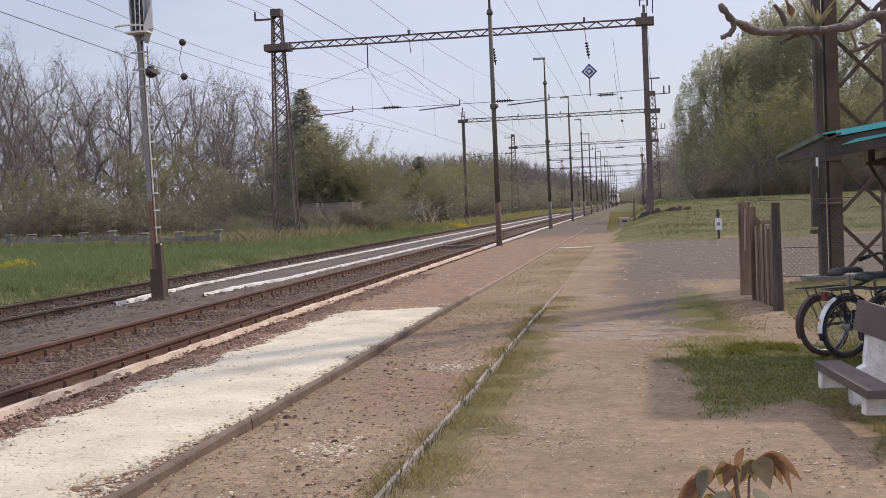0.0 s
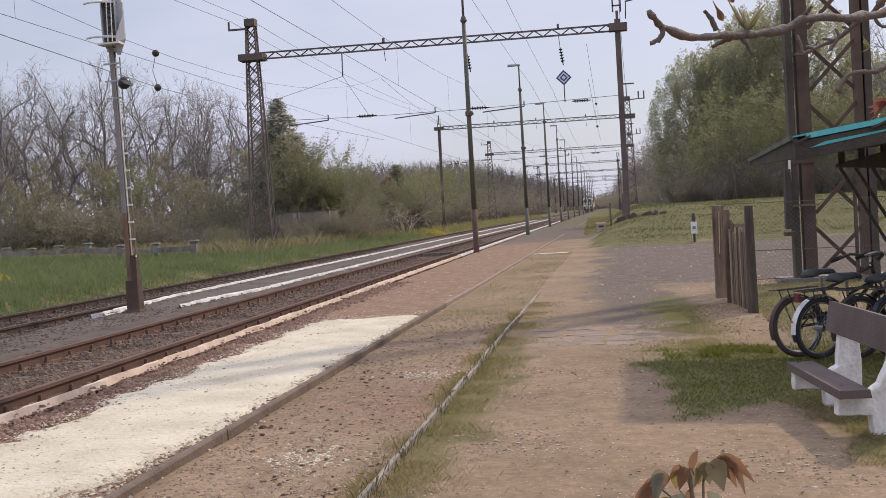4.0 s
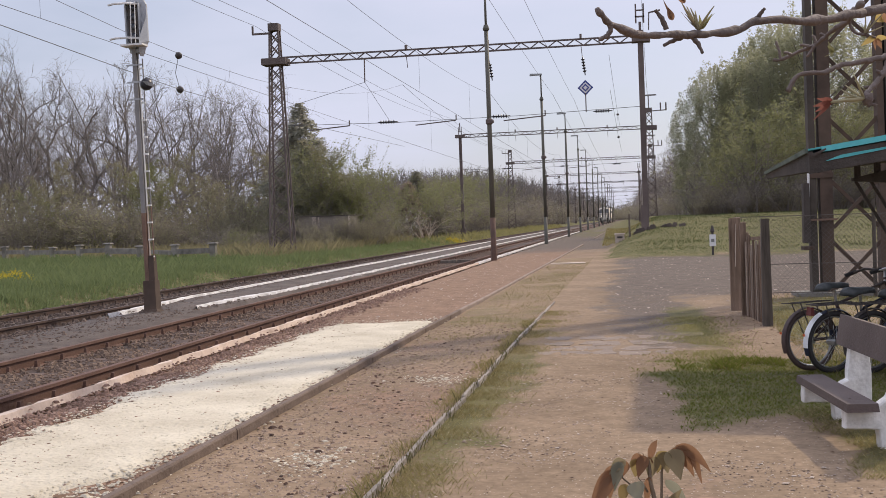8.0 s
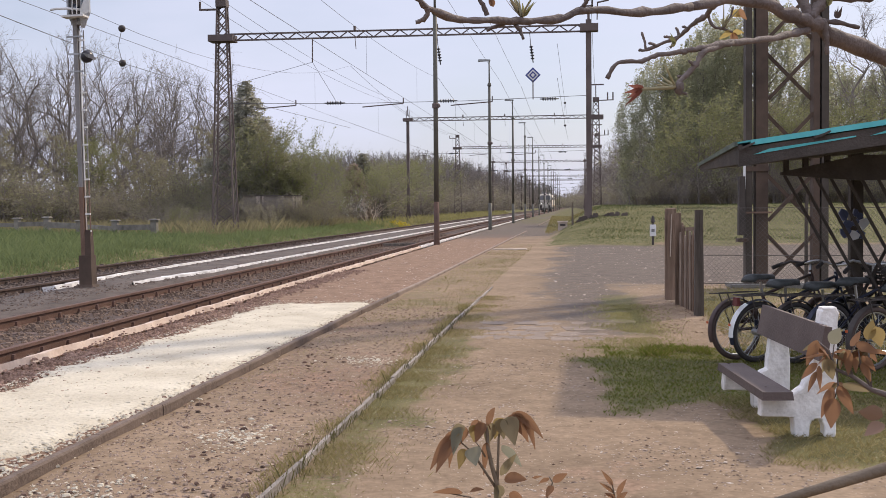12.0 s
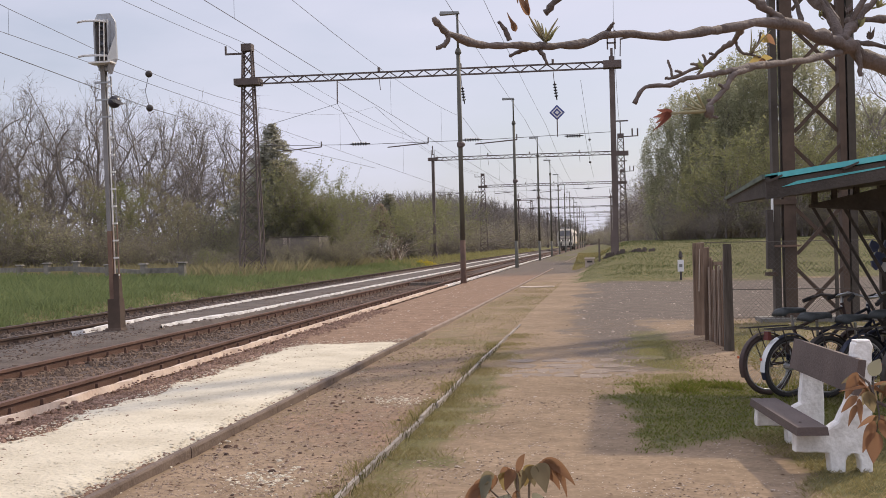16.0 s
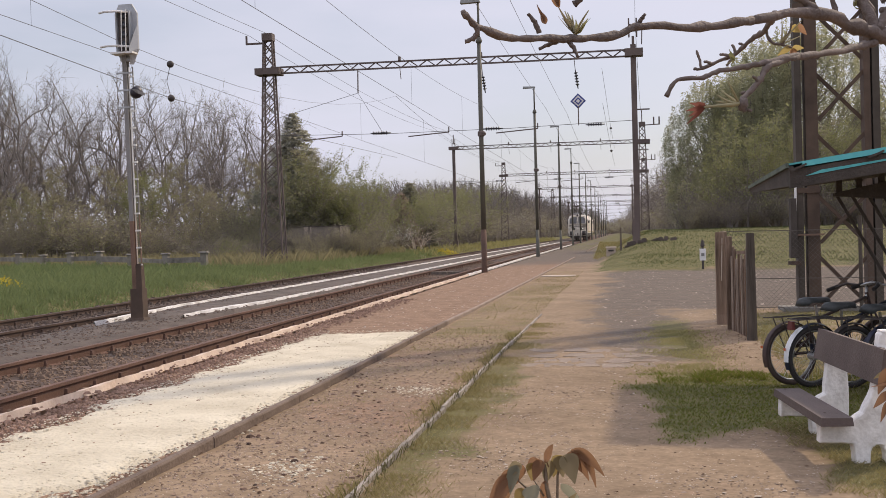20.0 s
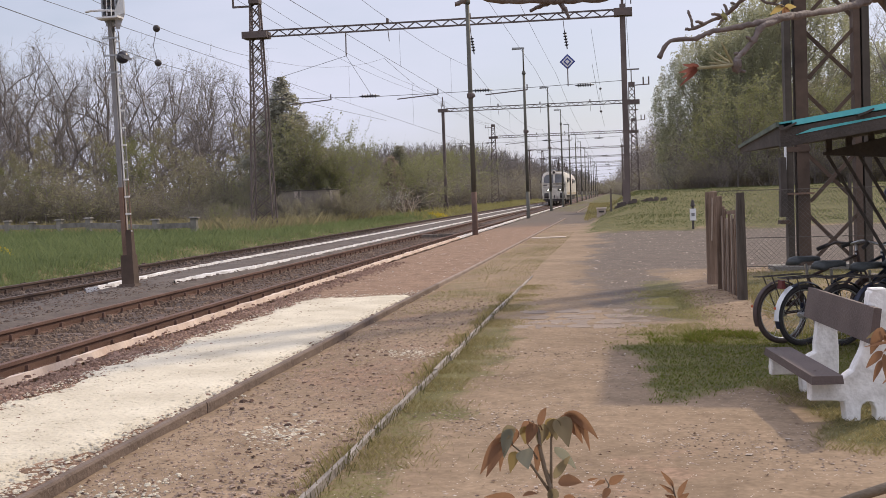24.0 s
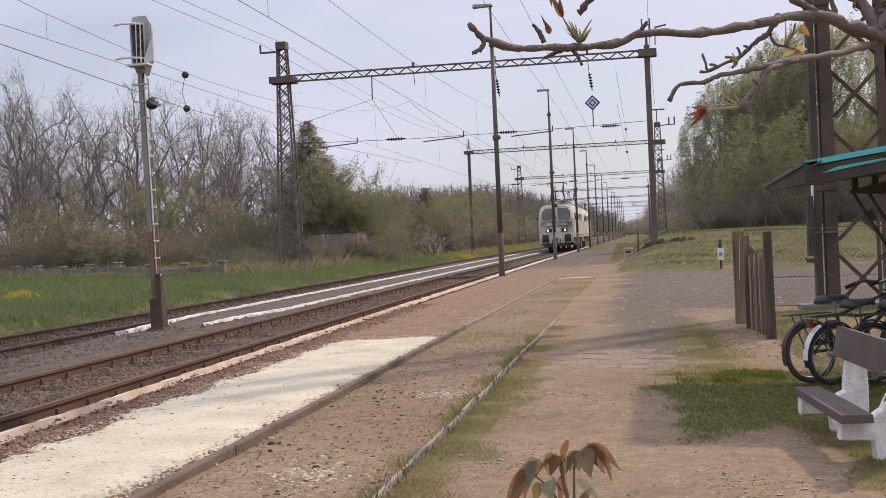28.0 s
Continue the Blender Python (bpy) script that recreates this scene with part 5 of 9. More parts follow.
    part("cage", sh, M_ladder, s)
    part("head_bracket", Shape().box(-0.12, 0.1, -0.05, 0.1, 4.56, 4.62), M_signal, s)
    part("horn_lamp", Shape().lathe([(0.02, -0.1), (0.09, -0.08), (0.11, 0.0), (0.1, 0.06), (0.03, 0.09)], 12, pose(0.17, -0.1, 3.99, 80, 0, 40)), M_insul, s, smooth=True)
    part("horn_visor", Shape().add([(0.1, -0.18, 4.04), (0.25, -0.25, 4.02), (0.32, -0.05, 3.97), (0.14, 0.02, 4.05), (0.12, -0.12, 3.98), (0.24, -0.2, 3.96), (0.3, -0.04, 3.93), (0.15, 0.0, 3.98)],
                                   [(0, 1, 2, 3), (7, 6, 5, 4), (0, 4, 5, 1), (1, 5, 6, 2), (2, 6, 7, 3), (3, 7, 4, 0)]), M_signal, s)


signal()


# ---- locomotive ----
def locomotive():
    """Built with its nose at the origin, facing -y; the rails' head is at z = 0."""
    e = thing("locomotive", "cream electric locomotive with lit headlamps coming along the track", "locomotive")
    L, W = 15.6, 1.46
    prof = [(-W, 1.1), (-W, 2.7), (-W + 0.05, 3.1), (-W + 0.22, 3.62), (-W + 0.55, 3.86), (W - 0.55, 3.86), (W - 0.22, 3.62), (W - 0.05, 3.1), (W, 2.7), (W, 1.1)]

    def ring_at(y, s, lift=0.0):
        return [(a * s, y, z if z < 2.5 else z + lift) for a, z in prof]

    sh = Shape()
    stations = [(0.0, 0.9, -0.35), (0.12, 0.95, -0.2), (0.35, 0.99, -0.06), (0.7, 1.0, 0.0), (L - 0.7, 1.0, 0.0), (L - 0.2, 0.97, -0.1), (L, 0.9, -0.35)]
    n = len(prof)
    for y, s, lift in stations:
        sh.v += ring_at(y, s, lift)
    # slope the windscreens back
    sh.v = [(x, y + (0.32 * max(0, z - 2.5) if y < 0.5 else (-0.32 * max(0, z - 2.5) if y > L - 0.4 else 0)), z) for x, y, z in sh.v]
    for j in range(len(stations) - 1):
        for i in range(n):
            a, b = j * n + i, j * n + (i + 1) % n
            sh.f.append((a, a + n, b + n, b))
    sh.f.append(tuple(range(n)))
    sh.f.append(tuple(reversed(range((len(stations) - 1) * n, len(stations) * n))))
    part("body", sh, M_locowhite, e)

    def yf(z):
        return 0.32 * max(0, z - 2.5)

    for s in (-1, 1):
        xs = (0.09 * s, 1.08 * s)
        pts = [(xs[0], 2.5), (xs[1], 2.5), (1.2 * s, 2.66), (1.14 * s, 3.26), (0.9 * s, 3.5), (xs[0], 3.54)]
        vs = [(x, yf(z) - 0.03, z) for x, z in pts] + [(x, yf(z) + 0.05, z) for x, z in pts]
        k = len(pts)
        fs = [tuple(range(k)), tuple(reversed(range(k, 2 * k)))] + [(i, (i + 1) % k, (i + 1) % k + k, i + k) for i in range(k)]
        part("windscreen", Shape().add(vs, fs), M_screen, e)
        fr = Shape()
        for i in range(k):
            p, q = pts[i], pts[(i + 1) % k]
            fr.bar((p[0], yf(p[1]) - 0.035, p[1]), (q[0], yf(q[1]) - 0.035, q[1]), 0.06)
        part("window_frame", fr, M_locowhite, e)
        part("lamp_panel", Shape().box(0.62 * s - 0.24, 0.62 * s + 0.24, -0.04, 0.05, 1.6, 1.86), M_locogrey, e)
        part("headlamp", Shape().lathe([(0.0, -0.03), (0.062, -0.03), (0.07, 0.0), (0.05, 0.03), (0.0, 0.04)], 12, pose(0.7 * s, -0.05, 1.73, 90)), M_head, e, "lit headlamp")
        part("corner_grille", Shape().box(1.02 * s - 0.2, 1.02 * s + 0.2, -0.03, 0.06, 2.24, 2.32), M_locogrey, e)
        part("buffer", Shape().lathe([(0.1, 0.0), (0.1, 0.35), (0.24, 0.36), (0.24, 0.42), (0.1, 0.44)], 14, pose(0.87 * s, 0.05, 1.05, 90)), M_locogrey, e, smooth=True)
        part("buffer_box", Shape().box(0.9 * s - 0.27, 0.9 * s + 0.27, -0.12, 0.1, 0.8, 1.38, taper=0.03), M_locogrey, e)
        part("mirror", Shape().box(1.56 * s - 0.06, 1.56 * s + 0.06, 0.55, 0.62, 2.55, 2.85), M_locogrey, e)
        sd = Shape()
        for i in range(4):
            y = 3.2 + 2.6 * i
            sd.box(W * s - 0.02, W * s + 0.02, y, y + 1.5, 2.6, 3.1)
        part("side_grille", sd, M_locoroof, e)
        part("cab_side_window", Shape().box(W * s - 0.04, W * s + 0.015, 0.95, 1.75, 2.5, 3.1), M_glass, e)
        part("cab_door", Shape().box(W * s - 0.03, W * s + 0.02, 1.95, 2.55, 1.25, 3.0), M_locowhite, e)
        part("ochre_band", Shape().box(W * s - 0.03, W * s + 0.012, 0.9, L - 0.9, 1.2, 1.38), M_locored, e)
    part("top_lamp", Shape().lathe([(0.0, -0.1), (0.2, -0.1), (0.25, 0.05), (0.23, 0.3), (0.0, 0.32)], 14, pose(0, 0.62, 3.74, 90)), M_locowhite, e)
    part("top_lamp_lens", Shape().lathe([(0.0, 0.34), (0.15, 0.34), (0.16, 0.3), (0.0, 0.3)], 12, pose(0, 0.62, 3.74, 90)), M_locogrey, e)
    part("brow", Shape().tube([(-1.15, 0.28, 3.5), (-0.8, 0.31, 3.63), (0, 0.33, 3.67), (0.8, 0.31, 3.63), (1.15, 0.28, 3.5)], 0.05, 6), M_locowhite, e)
    part("wiper_bar", Shape().bar((-0.6, yf(2.6) - 0.06, 2.55), (-0.2, yf(3.1) - 0.06, 3.1), 0.03), M_locogrey, e)
    for s in (-1, 1):
        part("grab_rail", Shape().tube([(0.98 * s, -0.02, 1.95), (0.98 * s, -0.08, 1.98), (0.5 * s, -0.08, 1.98), (0.5 * s, -0.02, 1.95)], 0.018, 5), M_locogrey, e)
        part("step_board", Shape().box(0.9 * s - 0.2, 0.9 * s + 0.2, -0.16, 0.06, 0.34, 0.38), M_locogrey, e)
    part("nose_band", Shape().box(-1.26, 1.26, -0.02, 0.05, 2.06, 2.12), M_locoroof, e, "grey line along the nose")
    part("front_hatch", Shape().box(-0.35, 0.35, -0.035, 0.05, 1.2, 1.62), M_locowhite, e)
    part("buffer_beam", Shape().box(-1.35, 1.35, -0.06, 0.3, 0.7, 1.16), M_locowhite, e)
    part("coupling_hook", Shape().bar((0, -0.35, 1.05), (0, 0.1, 1.05), 0.12, 0.18).bar((0, -0.32, 0.75), (0, -0.3, 1.05), 0.1), M_locogrey, e)
    part("snow_plough", Shape().add([(-1.2, -0.05, 0.72), (1.2, -0.05, 0.72), (1.0, -0.12, 0.42), (-1.0, -0.12, 0.42), (-1.2, 0.1, 0.85), (1.2, 0.1, 0.85), (1.0, 0.0, 0.42), (-1.0, 0.0, 0.42)],
                                    [(0, 3, 2, 1), (4, 5, 6, 7), (0, 1, 5, 4), (1, 2, 6, 5), (2, 3, 7, 6), (3, 0, 4, 7)]), M_locogrey, e)
    for x in (-0.75, -0.35, 0.3, 0.7):
        part("air_hose", Shape().tube([(x, -0.08, 1.0), (x, -0.22, 0.8), (x + 0.05, -0.2, 0.5)], 0.035, 6), M_black, e)
    part("underframe", Shape().box(-1.3, 1.3, 0.6, L - 0.6, 0.55, 1.1), M_locogrey, e)
    for yb in (3.3, L - 3.3):
        b = part("bogie_frame", Shape().box(-1.2, 1.2, yb - 1.9, yb + 1.9, 0.45, 0.85, taper=0.05), M_locogrey, e)
        for dy in (-1.35, 1.35):
            for s in (-1, 1):
                part("wheel", Shape().lathe([(0.1, 0), (0.55, 0.0), (0.6, 0.03), (0.55, 0.13), (0.1, 0.13)], 20, pose(s * 0.7, yb + dy, 0.56, 0, 90 * s, 0)), M_locogrey, b)
    part("roof_deck", Shape().box(-0.95, 0.95, 1.0, L - 1.0, 3.82, 3.95, taper=0.06), M_locoroof, e)
    for y, w in ((1.5, 0.7), (3.0, 0.75), (6.5, 0.8), (9.5, 0.8)):
        part("roof_box", Shape().box(-w, w, y, y + 1.1, 3.93, 4.15, taper=0.08), M_locoroof, e)
    part("roof_horn", Shape().lathe([(0.05, 0), (0.06, 0.2), (0.13, 0.35)], 10, pose(0.55, 0.95, 3.9, 75)), M_locogrey, e)
    for s in (-1, 1):
        part("handrail", Shape().tube([(0.75 * s, 0.75, 3.88), (0.75 * s, 0.9, 4.1), (0.75 * s, 5.2, 4.1)], 0.025, 5), M_steelgrey, e)
    p = part("pantograph_base", Shape().box(-0.7, 0.7, 2.2, 3.8, 4.08, 4.18), M_locogrey, e)
    for s in (-1, 1):
        part("pantograph_arm", Shape().bar((0.6 * s, 3.6, 4.15), (0.45 * s, 2.3, 4.95), 0.07).bar((0.45 * s, 2.3, 4.95), (0.55 * s, 3.0, 5.66), 0.06), M_locogrey, p)
        part("pantograph_arm", Shape().bar((0.6 * s, 2.4, 4.15), (0.45 * s, 3.7, 4.95), 0.07).bar((0.45 * s, 3.7, 4.95), (0.55 * s, 3.0, 5.66), 0.06), M_locogrey, p)
    part("collector_bow", Shape().tube([(-0.85, 3.0, 5.5), (-0.65, 3.0, 5.68), (0.65, 3.0, 5.68), (0.85, 3.0, 5.5)], 0.04, 6), M_locogrey, p)
    return e


loco = locomotive()
rear_loco = copy_thing(loco, pose(-7.9, 386.6, 0.03))


# ---- fences, posts and boxes ----
def concrete_fence():
    f = thing("old_concrete_fence", "low weathered fence of concrete posts and rails", "fence")
    a, b = Vector((-49, 72.8, 0)), Vector((-19.3, 49.0, 0))
    n = 11
    for i in range(n + 1):
        p = a.lerp(b, i / n)
        z = ground_z(p.x, p.y)
        h = 0.74 + 0.06 * ((i * 7) % 3)
        post = part("post", Shape().box(p.x - 0.15, p.x + 0.15, p.y - 0.15, p.y + 0.15, z - 0.2, z + h, taper=0.02), M_paleconcrete, f)
        part("cap", Shape().box(p.x - 0.21, p.x + 0.21, p.y - 0.21, p.y + 0.21, z + h + 0.001, z + h + 0.06, taper=0.05), M_paleconcrete, post)
        if i < n:
            q = a.lerp(b, (i + 1) / n)
            zq = ground_z(q.x, q.y)
            lift = 0.05 * ((i * 5) % 3 - 1)
            part("rail", Shape().bar((p.x, p.y, z + 0.5), (q.x, q.y, zq + 0.5 + lift), 0.09, 0.2 + 0.04 * (i % 3)), M_paleconcrete, f)


concrete_fence()


M_gatewood = mat("brown_split_wood", (0.045, 0.03, 0.021), (0.27, 0.185, 0.13), 14.0, 0.9, 0.9, 45, island=0.4, grain=0.09)
M_greywood = mat("silvered_board", (0.08, 0.057, 0.043), (0.34, 0.265, 0.205), 14.0, 0.9, 0.8, 45, island=0.5, grain=0.09)


def gnarled(x, y, wide, thick, h, rng, lean=0.0):
    """An upright slat with wavering, split edges."""
    sh = Shape()
    n = 9
    sway = 0.0
    for k in range(n):
        u = k / (n - 1)
        sway += rng.gauss(0, 0.006)
        a, b = wide * rng.uniform(0.8, 1.15), wide * rng.uniform(0.8, 1.15)
        if k == n - 1:
            a, b = a * 0.5, b * 0.7
        yy = y + sway + lean * u
        z = -0.02 + (h + 0.02) * u
        sh.v += [(x - thick, yy - a, z), (x + thick, yy - a * 0.9, z), (x + thick, yy + b, z + 0.01 * u), (x - thick, yy + b * 0.9, z)]
    for k in range(n - 1):
        for i in range(4):
            p, q = 4 * k + i, 4 * k + (i + 1) % 4
            sh.f.append((p, q, q + 4, p + 4))
    sh.f += [(3, 2, 1, 0), (4 * n - 4, 4 * n - 3, 4 * n - 2, 4 * n - 1)]
    return sh


def wooden_screen():
    g = thing("old_wooden_gate", "weathered brown timber gate of gnarled slats between rough posts", "gate")
    r = random.Random(61)
    for x, y, w, h, m in ((0.70, 16.4, 0.078, 1.3, M_gatewood), (0.74, 15.6, 0.04, 1.24, M_gatewood), (0.86, 14.05, 0.058, 1.29, M_oldwood)):
        post = part("post", gnarled(x, y, w, w, h, r) if m is M_gatewood else Shape().box(x - w, x + w, y - w, y + w, -0.1, h, taper=0.012), m, g, "rough square timber post")
        if w > 0.07:
            part("split", Shape().bar((x - 0.01, y - w - 0.012, 0.62), (x + 0.01, y - w - 0.012, 1.22), 0.022, 0.012), M_slab, post, "pale split in the wood")
    for i in range(11):
        y = 15.48 - 0.125 * i
        x = 0.765 + 0.009 * i
        part("slat", gnarled(x, y, 0.045 + 0.018 * r.random(), 0.012, 1.0 + 0.12 * r.uniform(-1, 1), r, r.gauss(0, 0.05)), M_gatewood if i % 3 else M_greywood, g)
    for z in (0.35, 1.02):
        part("rail", Shape().bar((0.785, 15.6, z), (0.90, 14.05, z + 0.04), 0.03, 0.045), M_gatewood, g)


wooden_screen()


def link_fence():
    f = thing("chain_link_fence", "rusty chain-link fence with thin posts", "fence")
    x0, x1, y, z0, z1 = 0.85, 9.0, 18.4, 0.05, 1.3
    sh = Shape()
    d = 0.075
    h = z1 - z0
    a = x0 - h
    while a < x1:
        for s in (1, -1):
            p = (max(a, x0), min(a + h, x1))
            if p[1] > p[0]:
                za, zb = z0 + (p[0] - a), z0 + (p[1] - a)
                if s < 0:
                    za, zb = z0 + z1 - za, z0 + z1 - zb
                sh.tube([(p[0], y, za), (p[1], y, zb)], 0.0024, 3, False)
        a += d
    tagged(part("mesh_wire", sh, M_link, f), kind="stuff")
    for z in (0.1, 0.55, 1.3):
        part("strand", Shape().tube([(x0, y, z), (4.0, y, z - 0.02), (x1, y, z)], 0.008, 4), M_link, f)
    for x in (2.97, 5.2, 7.4):
        part("post", Shape().tube([(x, y + 0.05, -0.1), (x, y + 0.05, 1.5)], 0.03, 6), M_oldwood, f)
    m = thing("marker_post", "short white marker post with black cap", "marker post", at=(1.8, 38.0, 0))
    z = ground_z(1.8, 38.0)
    part("stake", Shape().bar((0, 0, z - 0.1), (0, 0, z + 0.9), 0.07), M_black, m)
    part("plate", Shape().box(-0.1, 0.1, -0.06, -0.035, z + 0.28, z + 0.66), M_white, m)
    part("mark", Shape().box(-0.05, 0.05, -0.072, -0.062, z + 0.42, z + 0.52), M_steelgrey, m)
    part("cap", Shape().lathe([(0.05, z + 0.72), (0.075, z + 0.76), (0.03, z + 0.95)], 8), M_black, m)
    b = thing("cable_box", "small pale concrete cable box on the mound", "box", at=(-1.35, 53.2, 0))
    z = ground_z(-1.35, 53.2)
    sh = Shape().box(-0.22, 0.22, -0.18, 0.18, z - 0.1, z + 0.28, taper=0.02)
    part("body", sh, M_slab, b)
    part("lid", Shape().box(-0.25, 0.25, -0.2, 0.2, z + 0.28, z + 0.34, taper=0.015), M_slab, b)
    part("slot", Shape().box(-0.12, 0.12, -0.19, -0.17, z + 0.12, z + 0.2), M_black, b)
    whole("stub_post", Shape().box(-0.95, -0.85, 52.9, 53.0, 0.0, ground_z(-0.9, 53) + 1.0, taper=0.012), M_oldwood, "dark stub post beside the cable box", "post")
    h = thing("stone_heap", "low grey rubble wall at the mast foot", "rubble", at=(0.6, 53.6, 0))
    r = random.Random(67)
    for i in range(26):
        x, y = r.uniform(-1.3, 1.0), r.uniform(-0.2, 0.3)
        z = ground_z(0.6 + x, 53.6 + y) + r.uniform(-0.15, 0.12)
        s = r.uniform(0.08, 0.17)
        part("stone", Shape().box(x - s, x + s, y - s, y + s, z - s * 0.7, z + s * 0.6, taper=s * 0.3), M_ash, h)


link_fence()


def power_mast():
    m = thing("power_mast", "big brown steel mast of paired channels with crossed bracing", "mast")
    y = 19.0
    cols = ((2.09, 2.19), (2.25, 2.44), (3.15, 3.25), (3.28, 3.39))
    for a, b in cols:
        sh = Shape()
        sh.upright([(a, y - 0.16), (b, y - 0.16), (b, y + 0.13), (b - 0.02, y + 0.13), (b - 0.02, y - 0.13), (a + 0.02, y - 0.13), (a + 0.02, y + 0.13), (a, y + 0.13)], -0.2, 12.0)
        part("channel", sh, M_mastgrey if a in (2.09, 3.28) else M_mast, m)
    for i in range(12):
        z = 0.1 + 0.98 * i
        part("brace", Shape().bar((2.45, y - 0.1, z), (3.16, y - 0.1, z + 0.75), 0.058, 0.03, (0, 1, 0)), M_mast, m)
        part("brace", Shape().bar((2.45, y + 0.05, z + 0.75), (3.16, y + 0.05, z), 0.058, 0.03, (0, 1, 0)), M_mast, m)
        if i % 3 == 1:
            part("batten", Shape().box(2.08, 2.45, y - 0.18, y - 0.162, z + 0.8, z + 0.88), M_mast, m)
    part("switch_cabinet", Shape().box(1.97, 2.08, y - 0.25, y - 0.02, 0.85, 1.8, taper=0.01), M_darkwood, m, "dark narrow switch cabinet")
    part("cabinet_shelf", Shape().box(1.95, 2.12, y - 0.3, y, 0.74, 0.8), M_mast, m)
    part("cable_pipe", Shape().tube([(2.06, y - 0.2, 1.6), (2.07, y - 0.2, 2.25)], 0.02, 6), M_white, m, "white cable pipe")
    for z in (1.2, 2.2):
        part("pipe_clip", Shape().box(2.0, 2.5, y - 0.2, y - 0.17, z, z + 0.03), M_signalrust, m)
    part("foundation", Shape().box(1.8, 3.75, y - 0.4, y + 0.4, -0.3, 0.06, taper=0.03), M_concrete, m)


power_mast()


# ---- bicycle shelter ----
def shelter():
    s = thing("bicycle_shelter", "timber bicycle shelter with teal sheet roof", "shelter")
    # one roof plane, rising along x and falling a little to the back
    y0, y1 = 8.8, 11.6

    def top(x):
        return 1.845 + 0.14 * (x - 0.7)

    part("roof_sheet", Shape().add([(0.62, y0, top(0.62)), (4.2, y0, top(4.2)), (4.2, y1, top(4.2) - 0.07), (0.61, y1, 1.765),
                                    (0.62, y0, top(0.62) - 0.014), (4.2, y0, top(4.2) - 0.014), (4.2, y1, top(4.2) - 0.084), (0.61, y1, 1.751)],
                                   [(0, 1, 2, 3), (7, 6, 5, 4), (0, 4, 5, 1), (1, 5, 6, 2), (2, 6, 7, 3), (3, 7, 4, 0)]), M_teal, s)
    part("side_fascia", Shape().add([(0.625, y0, top(0.62) - 0.02), (0.615, y1, 1.748), (0.63, y1, 1.70), (0.64, y0, 1.665), (0.66, y0, top(0.62) - 0.02), (0.65, y1, 1.748), (0.66, y1, 1.70), (0.675, y0, 1.665)],
                                    [(0, 1, 2, 3), (7, 6, 5, 4), (0, 4, 5, 1), (1, 5, 6, 2), (2, 6, 7, 3), (3, 7, 4, 0)]), M_darkwood, s)
    part("side_flashing", Shape().add([(0.60, y0 - 0.01, top(0.62) + 0.004), (0.60, y1, 1.769), (0.605, y1, 1.74), (0.605, y0 - 0.01, top(0.62) - 0.032), (0.622, y0 - 0.01, top(0.62) + 0.004), (0.612, y1, 1.769), (0.614, y1, 1.74), (0.624, y0 - 0.01, top(0.62) - 0.032)],
                                      [(0, 1, 2, 3), (7, 6, 5, 4), (0, 4, 5, 1), (1, 5, 6, 2), (2, 6, 7, 3), (3, 7, 4, 0)]), M_mossgreen, s, "mossy grey-green edge strip")
    # front edge: folded teal flashing over dark battens
    for k, (xa, xb, drop, hh) in enumerate(((0.72, 1.9, 0.0, 0.042), (1.93, 4.2, 0.0, 0.046))):
        sh = Shape().add([(xa, y0 - 0.03, top(xa) - drop - hh), (xb, y0 - 0.03, top(xb) - drop - hh), (xb, y0 - 0.02, top(xb) - drop), (xa, y0 - 0.02, top(xa) - drop),
                          (xa, y0, top(xa) - drop - hh), (xb, y0, top(xb) - drop - hh), (xb, y0, top(xb) - drop), (xa, y0, top(xa) - drop)],
                         [(0, 1, 2, 3), (7, 6, 5, 4), (0, 4, 5, 1), (1, 5, 6, 2), (2, 6, 7, 3), (3, 7, 4, 0)])
        part("flashing", sh, M_teal, s)
    for drop, hh, mt, a, b in ((0.05, 0.14, M_darkwood, 0.63, 4.2), (0.088, 0.026, M_teal, 0.86, 1.5), (0.085, 0.022, M_teal, 1.72, 2.3), (0.085, 0.024, M_teal, 2.6, 3.6)):
        if mt is M_teal:
            sh = Shape().add([(a - 0.12, y0 - 0.024, top(a) - drop - hh * 1.7), (b, y0 - 0.024, top(b) - drop - hh * 0.4), (b, y0 - 0.022, top(b) - drop), (a, y0 - 0.022, top(a) - drop),
                              (a - 0.12, y0 - 0.01, top(a) - drop - hh * 1.7), (b, y0 - 0.01, top(b) - drop - hh * 0.4), (b, y0 - 0.01, top(b) - drop), (a, y0 - 0.01, top(a) - drop)],
                             [(0, 1, 2, 3), (7, 6, 5, 4), (0, 4, 5, 1), (1, 5, 6, 2), (2, 6, 7, 3), (3, 7, 4, 0)])
            part("drip_strip", sh, mt, s)
            continue
        sh = Shape().add([(a, y0 - 0.02, top(a) - drop - hh), (b, y0 - 0.02, top(b) - drop - hh), (b, y0 - 0.015, top(b) - drop), (a, y0 - 0.015, top(a) - drop),
                          (a, y0 + 0.04, top(a) - drop - hh), (b, y0 + 0.04, top(b) - drop - hh), (b, y0 + 0.04, top(b) - drop), (a, y0 + 0.04, top(a) - drop)],
                         [(0, 1, 2, 3), (7, 6, 5, 4), (0, 4, 5, 1), (1, 5, 6, 2), (2, 6, 7, 3), (3, 7, 4, 0)])
        part("fascia_board", sh, mt, s)
